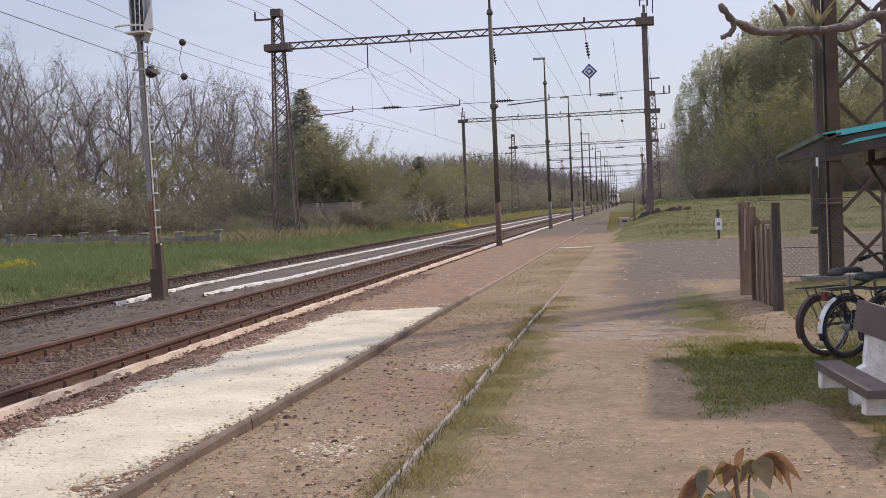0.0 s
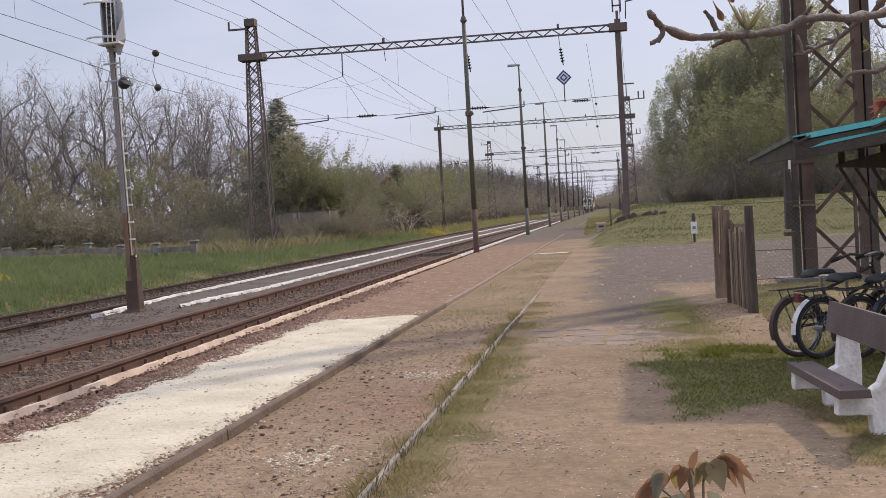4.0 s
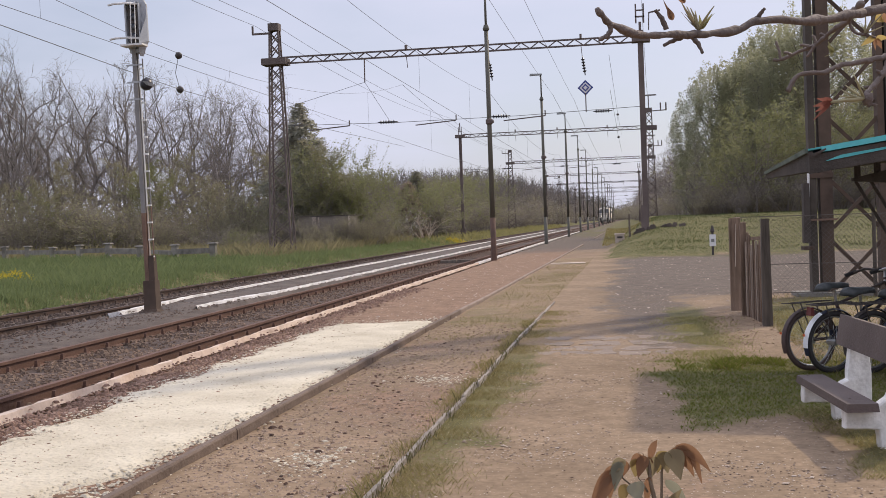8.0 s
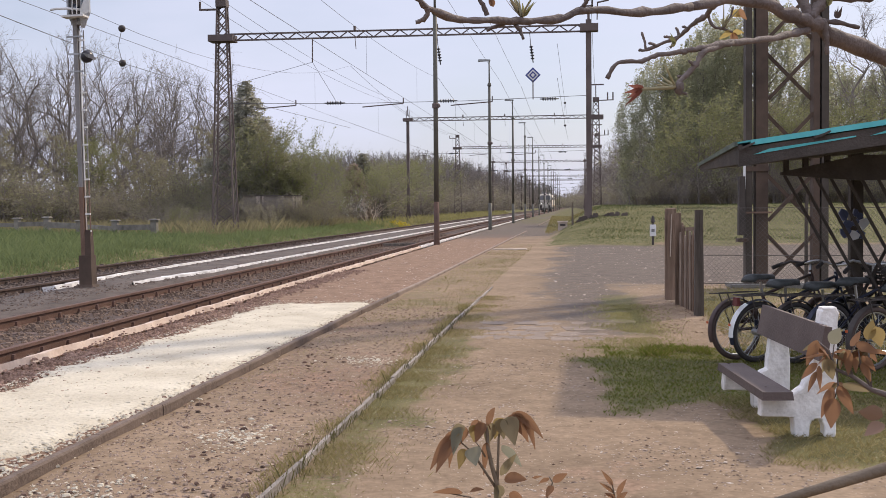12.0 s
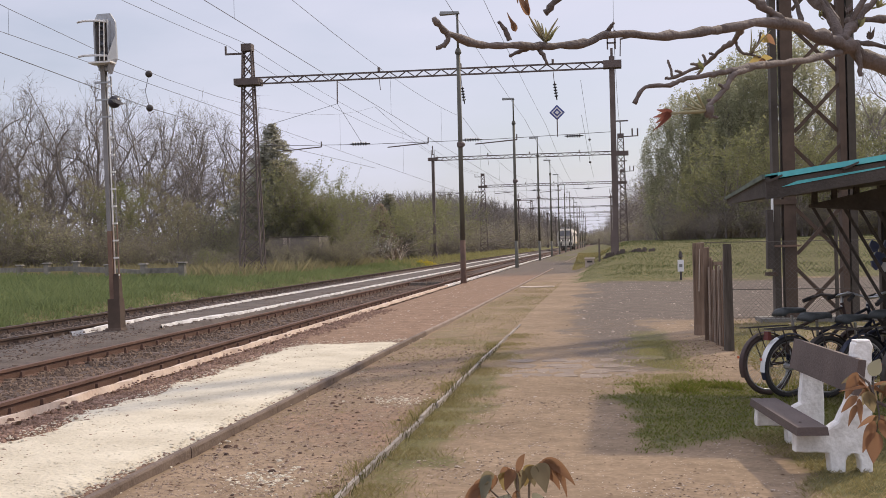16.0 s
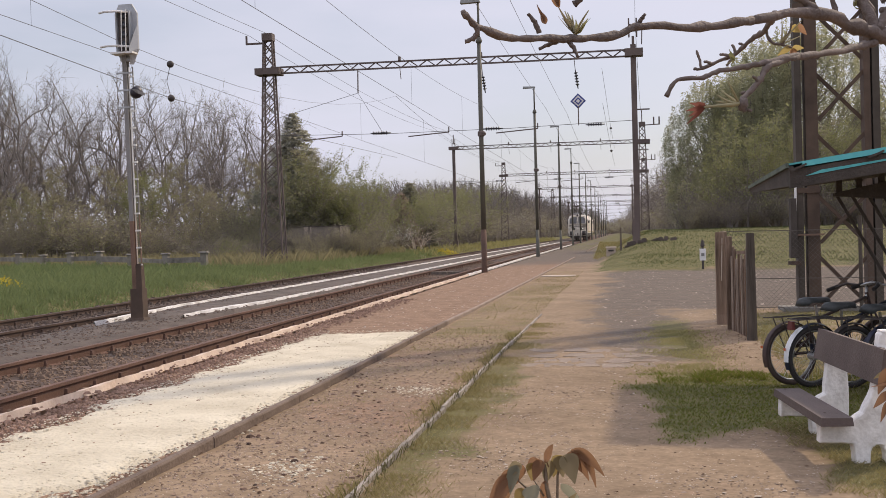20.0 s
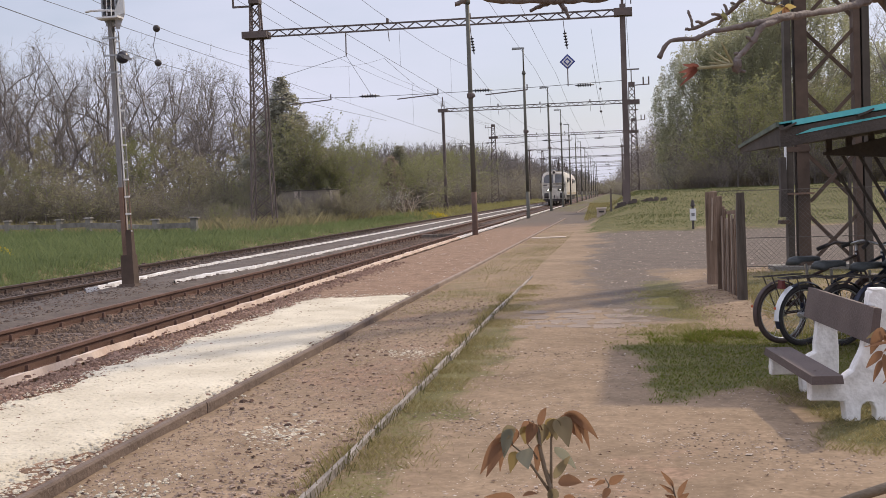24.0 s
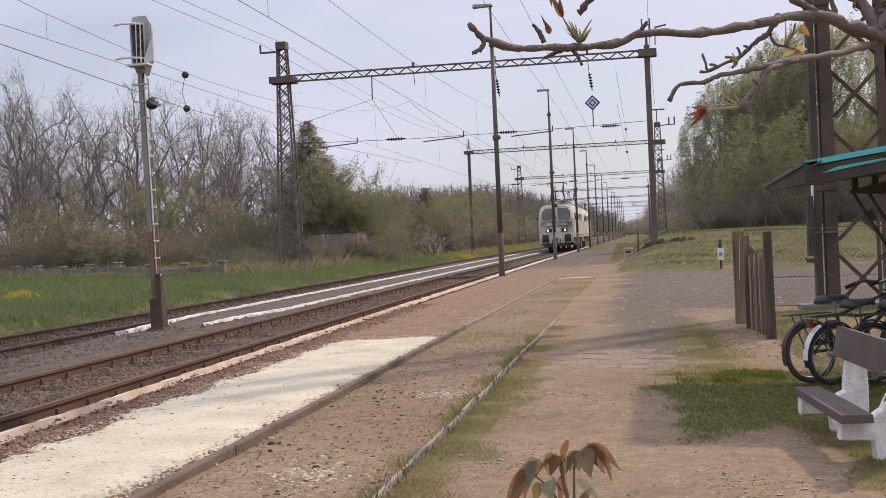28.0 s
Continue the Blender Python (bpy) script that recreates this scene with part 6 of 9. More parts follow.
    part("soffit", Shape().add([(0.64, y0 + 0.05, 1.668), (4.2, y0 + 0.05, 2.06), (4.2, y1, 2.04), (0.64, y1, 1.702),
                                (0.64, y0 + 0.05, 1.68), (4.2, y0 + 0.05, 2.07), (4.2, y1, 2.05), (0.64, y1, 1.712)],
                               [(0, 3, 2, 1), (4, 5, 6, 7), (0, 1, 5, 4), (1, 2, 6, 5), (2, 3, 7, 6), (3, 0, 4, 7)]), M_darkwood, s)
    for x in (0.72, 1.28, 1.86, 2.5, 3.1):
        part("gutter_hook", Shape().prism([(x - 0.1, top(x) - 0.062), (x - 0.02, top(x) - 0.035), (x + 0.025, top(x) - 0.015), (x + 0.03, top(x) - 0.028), (x - 0.01, top(x) - 0.05), (x - 0.08, top(x) - 0.075)], y0 - 0.05, y0 - 0.032), M_darkwood, s)
    # lower tie beam and short struts
    part("tie_beam", Shape().add([(1.12, 9.75, 1.60), (1.75, 9.75, 1.55), (4.0, 9.75, 1.55), (4.0, 9.75, 1.78), (1.75, 9.75, 1.76), (1.12, 9.75, 1.625),
                                  (1.12, 9.85, 1.60), (1.75, 9.85, 1.55), (4.0, 9.85, 1.55), (4.0, 9.85, 1.78), (1.75, 9.85, 1.76), (1.12, 9.85, 1.625)],
                                 [(0, 1, 2, 3, 4, 5), (11, 10, 9, 8, 7, 6), (0, 6, 7, 1), (1, 7, 8, 2), (2, 8, 9, 3), (3, 9, 10, 4), (4, 10, 11, 5), (5, 11, 6, 0)]), M_darkwood, s)
    for x in (1.16, 1.32, 1.5):
        part("strut", Shape().bar((x, 9.8, 1.6), (x, 9.8, 1.85), 0.045), M_darkwood, s)
    for i in range(13):
        x = 1.15 + 0.125 * i
        part("slat", Shape().bar((x, 9.83 + 0.03 * (i % 2), 1.6), (x + 0.7, 9.95, 0.35), 0.024, 0.024, (0, 1, 0)), M_darkwood, s)
    for i in range(10):
        x = 2.35 + 0.14 * i
        part("slat", Shape().bar((x, 9.96, 1.6), (x - 0.62, 10.02, 0.35), 0.024, 0.024, (0, 1, 0)), M_darkwood, s)
    for x, y in ((2.1, 9.9), (3.9, 9.9), (2.1, 11.4), (3.9, 11.4)):
        part("post", Shape().box(x - 0.06, x + 0.06, y - 0.06, y + 0.06, -0.1, 2.0), M_darkwood, s)
    # a faded blue and white sack hung behind the slats
    b = thing("hanging_sack", "crumpled blue and white plastic sack hung in the shelter", "sack")
    r = random.Random(63)
    for k in range(9):
        x, z, w = 1.78 + 0.07 * (k % 3) + r.gauss(0, 0.015), 1.1 + 0.08 * (k // 3) + r.gauss(0, 0.015), r.uniform(0.035, 0.06)
        ring = [(x + w * math.cos(a) * r.uniform(0.5, 1.2), z + w * math.sin(a) * r.uniform(0.5, 1.2)) for a in (0.2, 1.0, 1.9, 2.8, 3.7, 4.5, 5.4)]
        part("fold", Shape().prism(ring, 10.3 + 0.015 * k, 10.34 + 0.015 * k), (M_sackblue, M_white, M_sackblue, M_sackblue)[k % 4], b)
    part("tie", Shape().tube([(1.84, 10.4, 1.3), (1.84, 10.35, 1.7)], 0.008, 5), M_rubber, b)


shelter()


M_saddle = mat("worn_saddle_leather", (0.035, 0.04, 0.04), (0.085, 0.09, 0.088), 5.0, 0.6, 0.2, 60)
M_browntyre = mat("brown_tyre", (0.06, 0.042, 0.036), (0.13, 0.095, 0.08), 6.0, 0.85, 0.2, 60)


def bicycle(name_label, x, y, turn, frame_mat, guard, saddle_h=0.74, lean=0.0, tyre=None):
    """Built along +x from the rear hub; wheels of 0.62 m."""
    b = thing("bicycle", name_label, "bicycle", "parked bicycles", at=(0, 0, 0))
    R, base = 0.262, 1.0
    b.matrix_basis = pose(x, y, 0, lean, 0, turn)
    for hx, nm in ((0.0, "rear_wheel"), (base, "front_wheel")):
        w = part(nm, Shape().ring((hx, 0, R), (0, 1, 0), R - 0.045, 0.009, 32, 6), M_chrome, b, "chrome rim")
        part("tyre", Shape().ring((hx, 0, R), (0, 1, 0), R - 0.021, 0.022, 36, 8), tyre or M_rubber, w, smooth=True)
        part("hub", Shape().tube([(hx, -0.05, R), (hx, 0.05, R)], 0.026, 8), M_chrome, w)
        sp = Shape()
        for i in range(28):
            a = 2 * math.pi * i / 28
            o = 0.3 if i % 2 else -0.3
            sp.tube([(hx + 0.022 * math.cos(a + o), 0.035 * (1 if i % 4 < 2 else -1), R + 0.022 * math.sin(a + o)), (hx + (R - 0.05) * math.cos(a), 0, R + (R - 0.05) * math.sin(a))], 0.0014, 3, False)
        part("spoke_web", sp, M_chrome, w)
        sh = Shape()
        a0, a1 = (20, 200) if hx == 0 else (10, 150)
        k = 18
        for i in range(k + 1):
            a = radians(a0 + (a1 - a0) * i / k)
            for rr, dy in ((R + 0.012, -0.028), (R + 0.024, 0.0), (R + 0.012, 0.028)):
                sh.v.append((hx + rr * math.cos(a), dy, R + rr * math.sin(a)))
        for i in range(k):
            for j in range(2):
                q = i * 3 + j
                sh.f.append((q, q + 1, q + 4, q + 3))
        g = part("mudguard", sh, frame_mat, b, smooth=True)
        if guard and hx == 0:
            sh = Shape()
            for i in range(9):
                a = radians(118 + 68 * i / 8)
                for rr, dy in ((R + 0.017, -0.03), (R + 0.03, 0.0), (R + 0.017, 0.03)):
                    sh.v.append((hx + rr * math.cos(a), dy, R + rr * math.sin(a)))
            for i in range(8):
                for j in range(2):
                    q = i * 3 + j
                    sh.f.append((q, q + 1, q + 4, q + 3))
            part("white_tail", sh, M_mudguard, g, "white mudguard tail", True)
    bb, seat, head_lo, head_hi = (0.43, 0, 0.27), (0.3, 0, saddle_h - 0.12), (0.88, 0, 0.6), (0.84, 0, 0.76)
    fr = Shape()
    fr.tube([bb, seat], 0.016, 6).tube([bb, head_lo], 0.018, 6).tube([seat, (0.85, 0, 0.72)], 0.014, 6).tube([head_lo, head_hi], 0.018, 6)
    for s in (-1, 1):
        fr.tube([(0, 0.05 * s, R), (0.4, 0.03 * s, 0.27)], 0.009, 5).tube([(0, 0.05 * s, R), (0.31, 0.02 * s, saddle_h - 0.16)], 0.008, 5)
        fr.tube([(base, 0.045 * s, R), (base - 0.06, 0.045 * s, R + 0.2), (0.885, 0.02 * s, 0.62)], 0.011, 5)
    part("bike_frame", fr, frame_mat, b, smooth=True)
    part("seat_post", Shape().tube([seat, (0.285, 0, saddle_h)], 0.013, 6), M_chrome, b)
    sd = Shape()
    prof = [(-0.14, 0.09, 0.0), (-0.1, 0.105, 0.025), (0.0, 0.08, 0.02), (0.08, 0.04, 0.02), (0.15, 0.025, 0.01)]
    for px, hw, pz in prof:
        for q, dz in ((-1, -0.03), (-0.75, 0.008), (0, 0.02), (0.75, 0.008), (1, -0.03)):
            sd.v.append((0.28 + px, hw * q, saddle_h + 0.03 + pz + dz))
    for i in range(len(prof) - 1):
        for j in range(4):
            q = i * 5 + j
            sd.f.append((q, q + 1, q + 6, q + 5))
        sd.f.append((i * 5, i * 5 + 5, i * 5 + 9, i * 5 + 4))
    sd.f += [(4, 3, 2, 1, 0), (20, 21, 22, 23, 24)]
    part("saddle", sd, M_saddle, b, smooth=True)
    part("handlebar", Shape().tube([(0.7, -0.28, 0.8), (0.8, -0.2, 0.84), (0.86, 0, 0.81), (0.8, 0.2, 0.84), (0.7, 0.28, 0.8)], 0.012, 6), M_black if tyre else M_chrome, b, smooth=True)
    part("stem", Shape().tube([(0.84, 0, 0.72), (0.845, 0, 0.82)], 0.014, 6), M_chrome, b)
    for s in (-1, 1):
        part("grip", Shape().tube([(0.66, 0.3 * s, 0.785), (0.75, 0.255 * s, 0.82)], 0.018, 6), M_rubber, b)
        part("pedal", Shape().box(0.4 + 0.14 * s, 0.48 + 0.14 * s, 0.09 * s - 0.04, 0.09 * s + 0.04, 0.26, 0.285), M_rubber, b)
    part("chainring", Shape().ring((0.43, 0.05, 0.27), (0, 1, 0), 0.085, 0.008, 20, 5), M_chrome, b)
    if guard:
        part("rear_lamp", Shape().box(-0.25, -0.21, -0.03, 0.03, 0.5, 0.57, taper=0.006), M_redlamp, b, "red rear lamp")
    if not guard and tyre is None:
        sh = Shape()
        for k in range(5):
            u = 0.09 + 0.012 * k
            ring = [(1.0 + u, -u - 0.03), (1.0 + u, u + 0.03), (1.0 - u, u + 0.03), (1.0 - u, -u - 0.03)]
            z = 0.6 + 0.05 * k
            for i in range(4):
                sh.bar((*ring[i], z), (*ring[(i + 1) % 4], z), 0.01, 0.02)
        for i in range(16):
            a = 2 * math.pi * i / 16
            sh.bar((1.0 + 0.1 * math.cos(a), 0.12 * math.sin(a), 0.6), (1.0 + 0.14 * math.cos(a), 0.165 * math.sin(a), 0.8), 0.008)
        sh.box(0.91, 1.09, -0.12, 0.12, 0.592, 0.6)
        part("basket", sh, M_black, b, "black wire basket")
    part("chain_guard", Shape().box(0.02, 0.5, 0.055, 0.065, 0.31, 0.36), frame_mat, b)
    rk = Shape()
    for s in (-0.06, 0.0, 0.06):
        rk.tube([(-0.22, s, 0.585), (0.2, s, 0.59)], 0.006, 4)
    for xx in (-0.22, -0.05, 0.18):
        rk.tube([(xx, -0.06, 0.587), (xx, 0.06, 0.587)], 0.006, 4)
    for s in (-1, 1):
        rk.tube([(0, 0.055 * s, R), (-0.12, 0.06 * s, 0.585)], 0.005, 4)
    part("luggage_rack", rk, M_black, b)
    part("reflector", Shape().box(-R - 0.037, -R - 0.03, -0.011, 0.011, 0.33, 0.35), M_orange, b, "orange rear reflector")
    return b


M_darkbrown = mat("brown_bike_paint", (0.05, 0.032, 0.028), (0.1, 0.065, 0.055), 5.0, 0.5, 0.0)
bicycle("dark bicycle with rack leaning in the shelter", 0.77, 9.95, 30, M_darkbrown, False, 0.67, -3, M_browntyre)
bicycle("dark bicycle with a white mudguard tail", 0.91, 9.78, 31, M_bikeframe, True, 0.64, 3)
bicycle("black bicycle at the back of the shelter", 1.22, 9.74, 30, M_black, False, 0.62, 2)
bicycle("dark blue bicycle deep in the shelter", 1.5, 9.62, 32, M_bikeframe, False, 0.66, -2)
bicycle("black bicycle with a silver rim near the bench", 1.75, 9.3, 33, M_black, False, 0.63, 3, M_browntyre)


def worn(outline, y0, y1, seed):
    """A cast slab with softened, chipped rims."""
    r = random.Random(seed)
    n = len(outline)
    rim, face = [], []
    for i, (a, z) in enumerate(outline):
        a2, z2 = outline[(i + 1) % n]
        for t in (0.0, 0.35, 0.7):
            p, q = a + (a2 - a) * t + r.uniform(-0.003, 0.003), z + (z2 - z) * t + r.uniform(-0.003, 0.003)
            rim.append((p, q))
    m = len(rim)
    for i, (p, q) in enumerate(rim):
        (pa, qa), (pb, qb) = rim[i - 1], rim[(i + 1) % m]
        nx, nz = qb - qa, pa - pb
        ln = math.hypot(nx, nz) or 1.0
        face.append((p + 0.007 * nx / ln, q + 0.007 * nz / ln))
    vs = [(a, y0, z) for a, z in face] + [(a, y0 + 0.008, z) for a, z in rim] + [(a, y1 - 0.008, z) for a, z in rim] + [(a, y1, z) for a, z in face]
    fs = [tuple(range(m)), tuple(reversed(range(3 * m, 4 * m)))]
    for k in range(3):
        fs += [(k * m + i, (k + 1) * m + i, (k + 1) * m + (i + 1) % m, k * m + (i + 1) % m) for i in range(m)]
    return Shape().add(vs, fs)


def bench():
    b = thing("bench", "dark plank bench on whitewashed concrete supports", "bench")
    b.matrix_basis = Matrix.Translation((0.72, 6.5, 0)) @ Matrix.Rotation(radians(5), 4, "Z") @ Matrix.Translation((-0.72, -6.5, 0))
    leg = [(0.46, 0.125), (0.46, 0.235), (0.62, 0.235), (0.70, 0.29), (0.765, 0.42), (0.80, 0.72), (0.815, 0.755), (0.895, 0.755), (0.905, 0.72), (0.90, 0.62), (0.895, 0.3), (0.89, -0.05),
           (0.825, -0.05), (0.825, 0.06), (0.81, 0.1), (0.78, 0.11), (0.755, 0.095), (0.74, 0.06), (0.735, -0.05), (0.66, -0.05), (0.645, 0.115)]
    far = [(0.46, 0.115), (0.46, 0.235), (0.70, 0.235), (0.745, 0.26), (0.76, 0.42), (0.78, 0.6), (0.80, 0.62), (0.88, 0.62), (0.895, 0.3), (0.89, -0.05),
           (0.825, -0.05), (0.825, 0.06), (0.81, 0.1), (0.78, 0.11), (0.755, 0.095), (0.74, 0.06), (0.735, -0.05), (0.66, -0.05), (0.645, 0.115)]
    for y, outline in ((6.55, leg), (7.55, far)):
        sh = worn(outline, y, y + 0.095, int(10 * y))
        part("support", sh, M_whitewash, b, "whitewashed concrete support")
    part("seat_plank", Shape().box(0.435, 0.615, 6.42, 7.66, 0.238, 0.285, taper=0.006), M_plank, b)
    m = Matrix.Translation((0.775, 0, 0.565)) @ Matrix.Rotation(radians(9), 4, "Y")
    part("back_plank", Shape().box(-0.025, 0.025, 6.36, 7.8, -0.1, 0.1, m, 0.004), M_plank, b)
    for y in (6.6, 7.6):
        part("bolt", Shape().lathe([(0.008, 0), (0.009, 0.002), (0.004, 0.004)], 8, pose(0.50, y, 0.288)), M_plank, b)
    whole("yellow_litter", Shape().box(0.87, 0.97, 8.95, 9.0, 0.0, 0.045, taper=0.014), M_yellow, "crumpled yellow wrapper in the grass", "litter")
    whole("orange_litter", Shape().box(0.66, 0.7, 8.9, 8.94, 0.02, 0.07, taper=0.01), M_orange, "small orange scrap beside the bicycles", "litter")


bench()


def line_shed():
    """Half-hidden old shed in the thicket beside the line."""
    h = thing("line_shed", "low old shed with bleached posts in the thicket", "shed", at=(-19.95, 70.6, 0.1))
    part("wall", Shape().box(-1.7, 1.7, 0.0, 1.6, -0.2, 2.0), M_shedwall, h, "grey-brown boarded wall")
    part("roof", Shape().box(-1.74, 1.74, -0.09, 1.7, 2.004, 2.05, taper=0.01), M_darkwood, h, "dark thin flat roof")
    for x, w in ((-0.72, 0.11), (-0.42, 0.04), (1.58, 0.07)):
        part("post", Shape().box(x - w, x + w, -0.08, -0.003, -0.2, 1.98), M_slab, h, "bleached white post")


M_shedwall = mat("grey_brown_boards", (0.16, 0.135, 0.105), (0.29, 0.25, 0.2), 2.0, 0.9, 0.4, 25)
line_shed()


# ---- trees ----
def limb_paths(rng, start, direction, length, radius, depth, out, up=0.12, kids=4, wander=0.22):
    """Grows a limb and its side shoots; out gathers (points, radii, depth)."""
    n = 5 if depth else 3
    pts, rad = [Vector(start)], [radius]
    d = Vector(direction).normalized()
    for i in range(n):
        d = (d + Vector((rng.gauss(0, wander), rng.gauss(0, wander), rng.gauss(0, wander) + up))).normalized()
        pts.append(pts[-1] + d * (length / n))
        rad.append(radius * (1 - 0.8 * (i + 1) / n))
    out.append((pts, rad, depth))
    if depth == 0:
        return
    for k in range(kids + (1 if depth > 1 else 0)):
        t = rng.uniform(0.3, 0.98)
        i = min(n - 1, int(t * n))
        p = pts[i].lerp(pts[i + 1], t * n - i)
        base = (pts[i + 1] - pts[i]).normalized()
        a = rng.uniform(0, 6.28)
        side = base.orthogonal().normalized()
        side = Matrix.Rotation(a, 3, base) @ side
        nd = (base * rng.uniform(0.5, 1.0) + side * rng.uniform(0.5, 0.9)).normalized()
        limb_paths(rng, p, nd, length * rng.uniform(0.42, 0.66), max(0.009, rad[i] * 0.55), depth - 1, out, up, kids, wander)


def tree(name, seed, height, spread, leaves, leaf_mat, bark, label, clear=0.2, leaf_size=0.1, limbs=9, kids=4, depth=2, lean=0.0, up=0.12, rise_span=(0.5, 1.3), stout=0.55, bend=0.06, wander=0.22):
    rng = random.Random(seed)
    t = thing(name, label, "tree", "trees")
    out = []
    top = height * 0.78
    tp = [Vector((0, 0, -0.3))]
    for i in range(6):
        z = top * (i + 1) / 6
        tp.append(Vector((lean * z + rng.gauss(0, bend * height / 10) * (i + 1) ** 0.5, rng.gauss(0, bend * height / 10) * (i + 1) ** 0.5, z)))
    r0 = height * 0.0125
    out.append((tp, [r0 * (1.25 if i == 0 else 1 - 0.85 * i / 6) for i in range(7)], 9))
    for k in range(limbs):
        f = clear + (1 - clear) * (k + 0.5 * rng.random()) / limbs
        i = min(5, int(f * 6))
        p = tp[i].lerp(tp[i + 1], f * 6 - i)
        a = k * 2.4 + rng.uniform(-0.4, 0.4)
        rise = rng.uniform(*rise_span)
        d = Vector((math.cos(a), math.sin(a), rise))
        limb_paths(rng, p, d, spread * rng.uniform(0.75, 1.2) * (1.15 - 0.6 * f), r0 * (stout - 0.64 * stout * f), depth, out, up, kids, wander)
    wood, twig = Shape(), Shape()
    tips = []
    for pts, rad, dp in out:
        if dp >= 2:
            wood.tube(pts, rad, 6 if dp == 9 else 4, False)
        else:
            twig.tube(pts, rad, 3, False)
        if dp <= 1:
            tips.append(pts)
    part("trunk", wood, bark, t, smooth=True)
    part("twig_crown", twig, bark, t)
    if leaves:
        cr = Shape()
        for _ in range(leaves):
            pts = rng.choice(tips)
            i = rng.randrange(len(pts) - 1)
            p = pts[i].lerp(pts[i + 1], rng.random()) + Vector((rng.gauss(0, 1), rng.gauss(0, 1), rng.gauss(0, 1))) * leaf_size * 1.2
            add_leaf(cr, p, leaf_size * rng.uniform(0.5, 1.1), rng)
        part("crown", cr, leaf_mat, t)
    return t


def dense_tree(seed, height, width, leaves, leaf_mat, label, leaf_size=0.13):
    """A close-set crown of slim upright plumes reaching down to the ground."""
    rng = random.Random(seed)
    t = thing("leafy_tree", label, "tree", "trees")
    wood, cr = Shape(), Shape()
    wood.tube([(0, 0, -0.3), (0.1, 0, height * 0.3), (-0.1, 0.1, height * 0.6), (0, 0, height * 0.88)], [0.24, 0.19, 0.12, 0.03], 7, False)
    twig = Shape()
    plumes = []
    n = 520
    for k in range(n):
        f = 0.04 + 0.96 * (k + rng.random()) / n
        reach = width / 2 * min(1.0, 0.8 + 1.0 * f) * max(0.0, 1 - max(0, (f - 0.4) / 0.6) ** 2.3) ** 0.5
        a = k * 2.39996 + rng.uniform(-0.4, 0.4)
        bulge = 1 + 0.1 * math.sin(3 * a + seed) + 0.07 * math.sin(5 * a + 9 * f)
        q = reach * bulge * (rng.uniform(0.84, 1.0) if k % 6 else rng.uniform(0.4, 0.8))
        c = Vector((q * math.cos(a), q * math.sin(a), height * f * 0.94))
        plumes.append((c, width * rng.uniform(0.035, 0.06), rng.uniform(2.0, 3.4)))
        if k % 4 == 0:
            base = Vector((0, 0, max(0.3, c.z - 0.9 * q)))
            mid = base.lerp(c, 0.55) + Vector((0, 0, -0.15 * q))
            twig.tube([base, mid, c, c + Vector((rng.gauss(0, 0.15), rng.gauss(0, 0.15), rng.uniform(0.5, 1.1)))], [0.06, 0.04, 0.02, 0.008], 3, False)
    for _ in range(leaves):
        c, r, tall = plumes[rng.randrange(n)]
        u = rng.random()
        slim = r * (1.15 - 0.9 * u)
        p = c + Vector((rng.gauss(0, 0.6) * slim, rng.gauss(0, 0.6) * slim, (u - 0.4) * r * tall * 1.6))
        if p.z > 0.05:
            add_leaf(cr, p, leaf_size * rng.uniform(0.5, 1.1), rng)
    part("trunk", wood, M_bark, t, smooth=True)
    part("twig_crown", twig, M_bark, t)
    part("crown", cr, leaf_mat, t)
    return t


def shrub(name, seed, height, width, leaves, leaf_mat, label, leaf_size=0.06, stems=20):
    rng = random.Random(seed)
    t = thing(name, label, "bush", "bushes")
    out = []
    for k in range(stems):
        a = rng.uniform(0, 6.28)
        q = rng.uniform(0, 0.35) * width
        d = Vector((math.cos(a) * 0.5, math.sin(a) * 0.5, rng.uniform(0.8, 1.5)))
        limb_paths(rng, (q * math.cos(a), q * math.sin(a), -0.1), d, height * rng.uniform(0.5, 0.85), 0.022, 1, out, 0.1, 5)
    tw, cr = Shape(), Shape()
    for pts, rad, dp in out:
        tw.tube(pts, [max(0.008, r) for r in rad], 3, False)
    for _ in range(leaves):
        pts = rng.choice(out)[0]
        i = rng.randrange(1, len(pts) - 1) if len(pts) > 2 else 0
        p = pts[i].lerp(pts[i + 1], rng.random()) + Vector((rng.gauss(0, 1), rng.gauss(0, 1), rng.gauss(0, 1))) * leaf_size * 1.5
        add_leaf(cr, p, leaf_size * rng.uniform(0.5, 1.1), rng)
    part("stem_clump", tw, M_bark, t)
    part("foliage", cr, leaf_mat, t)
    return t


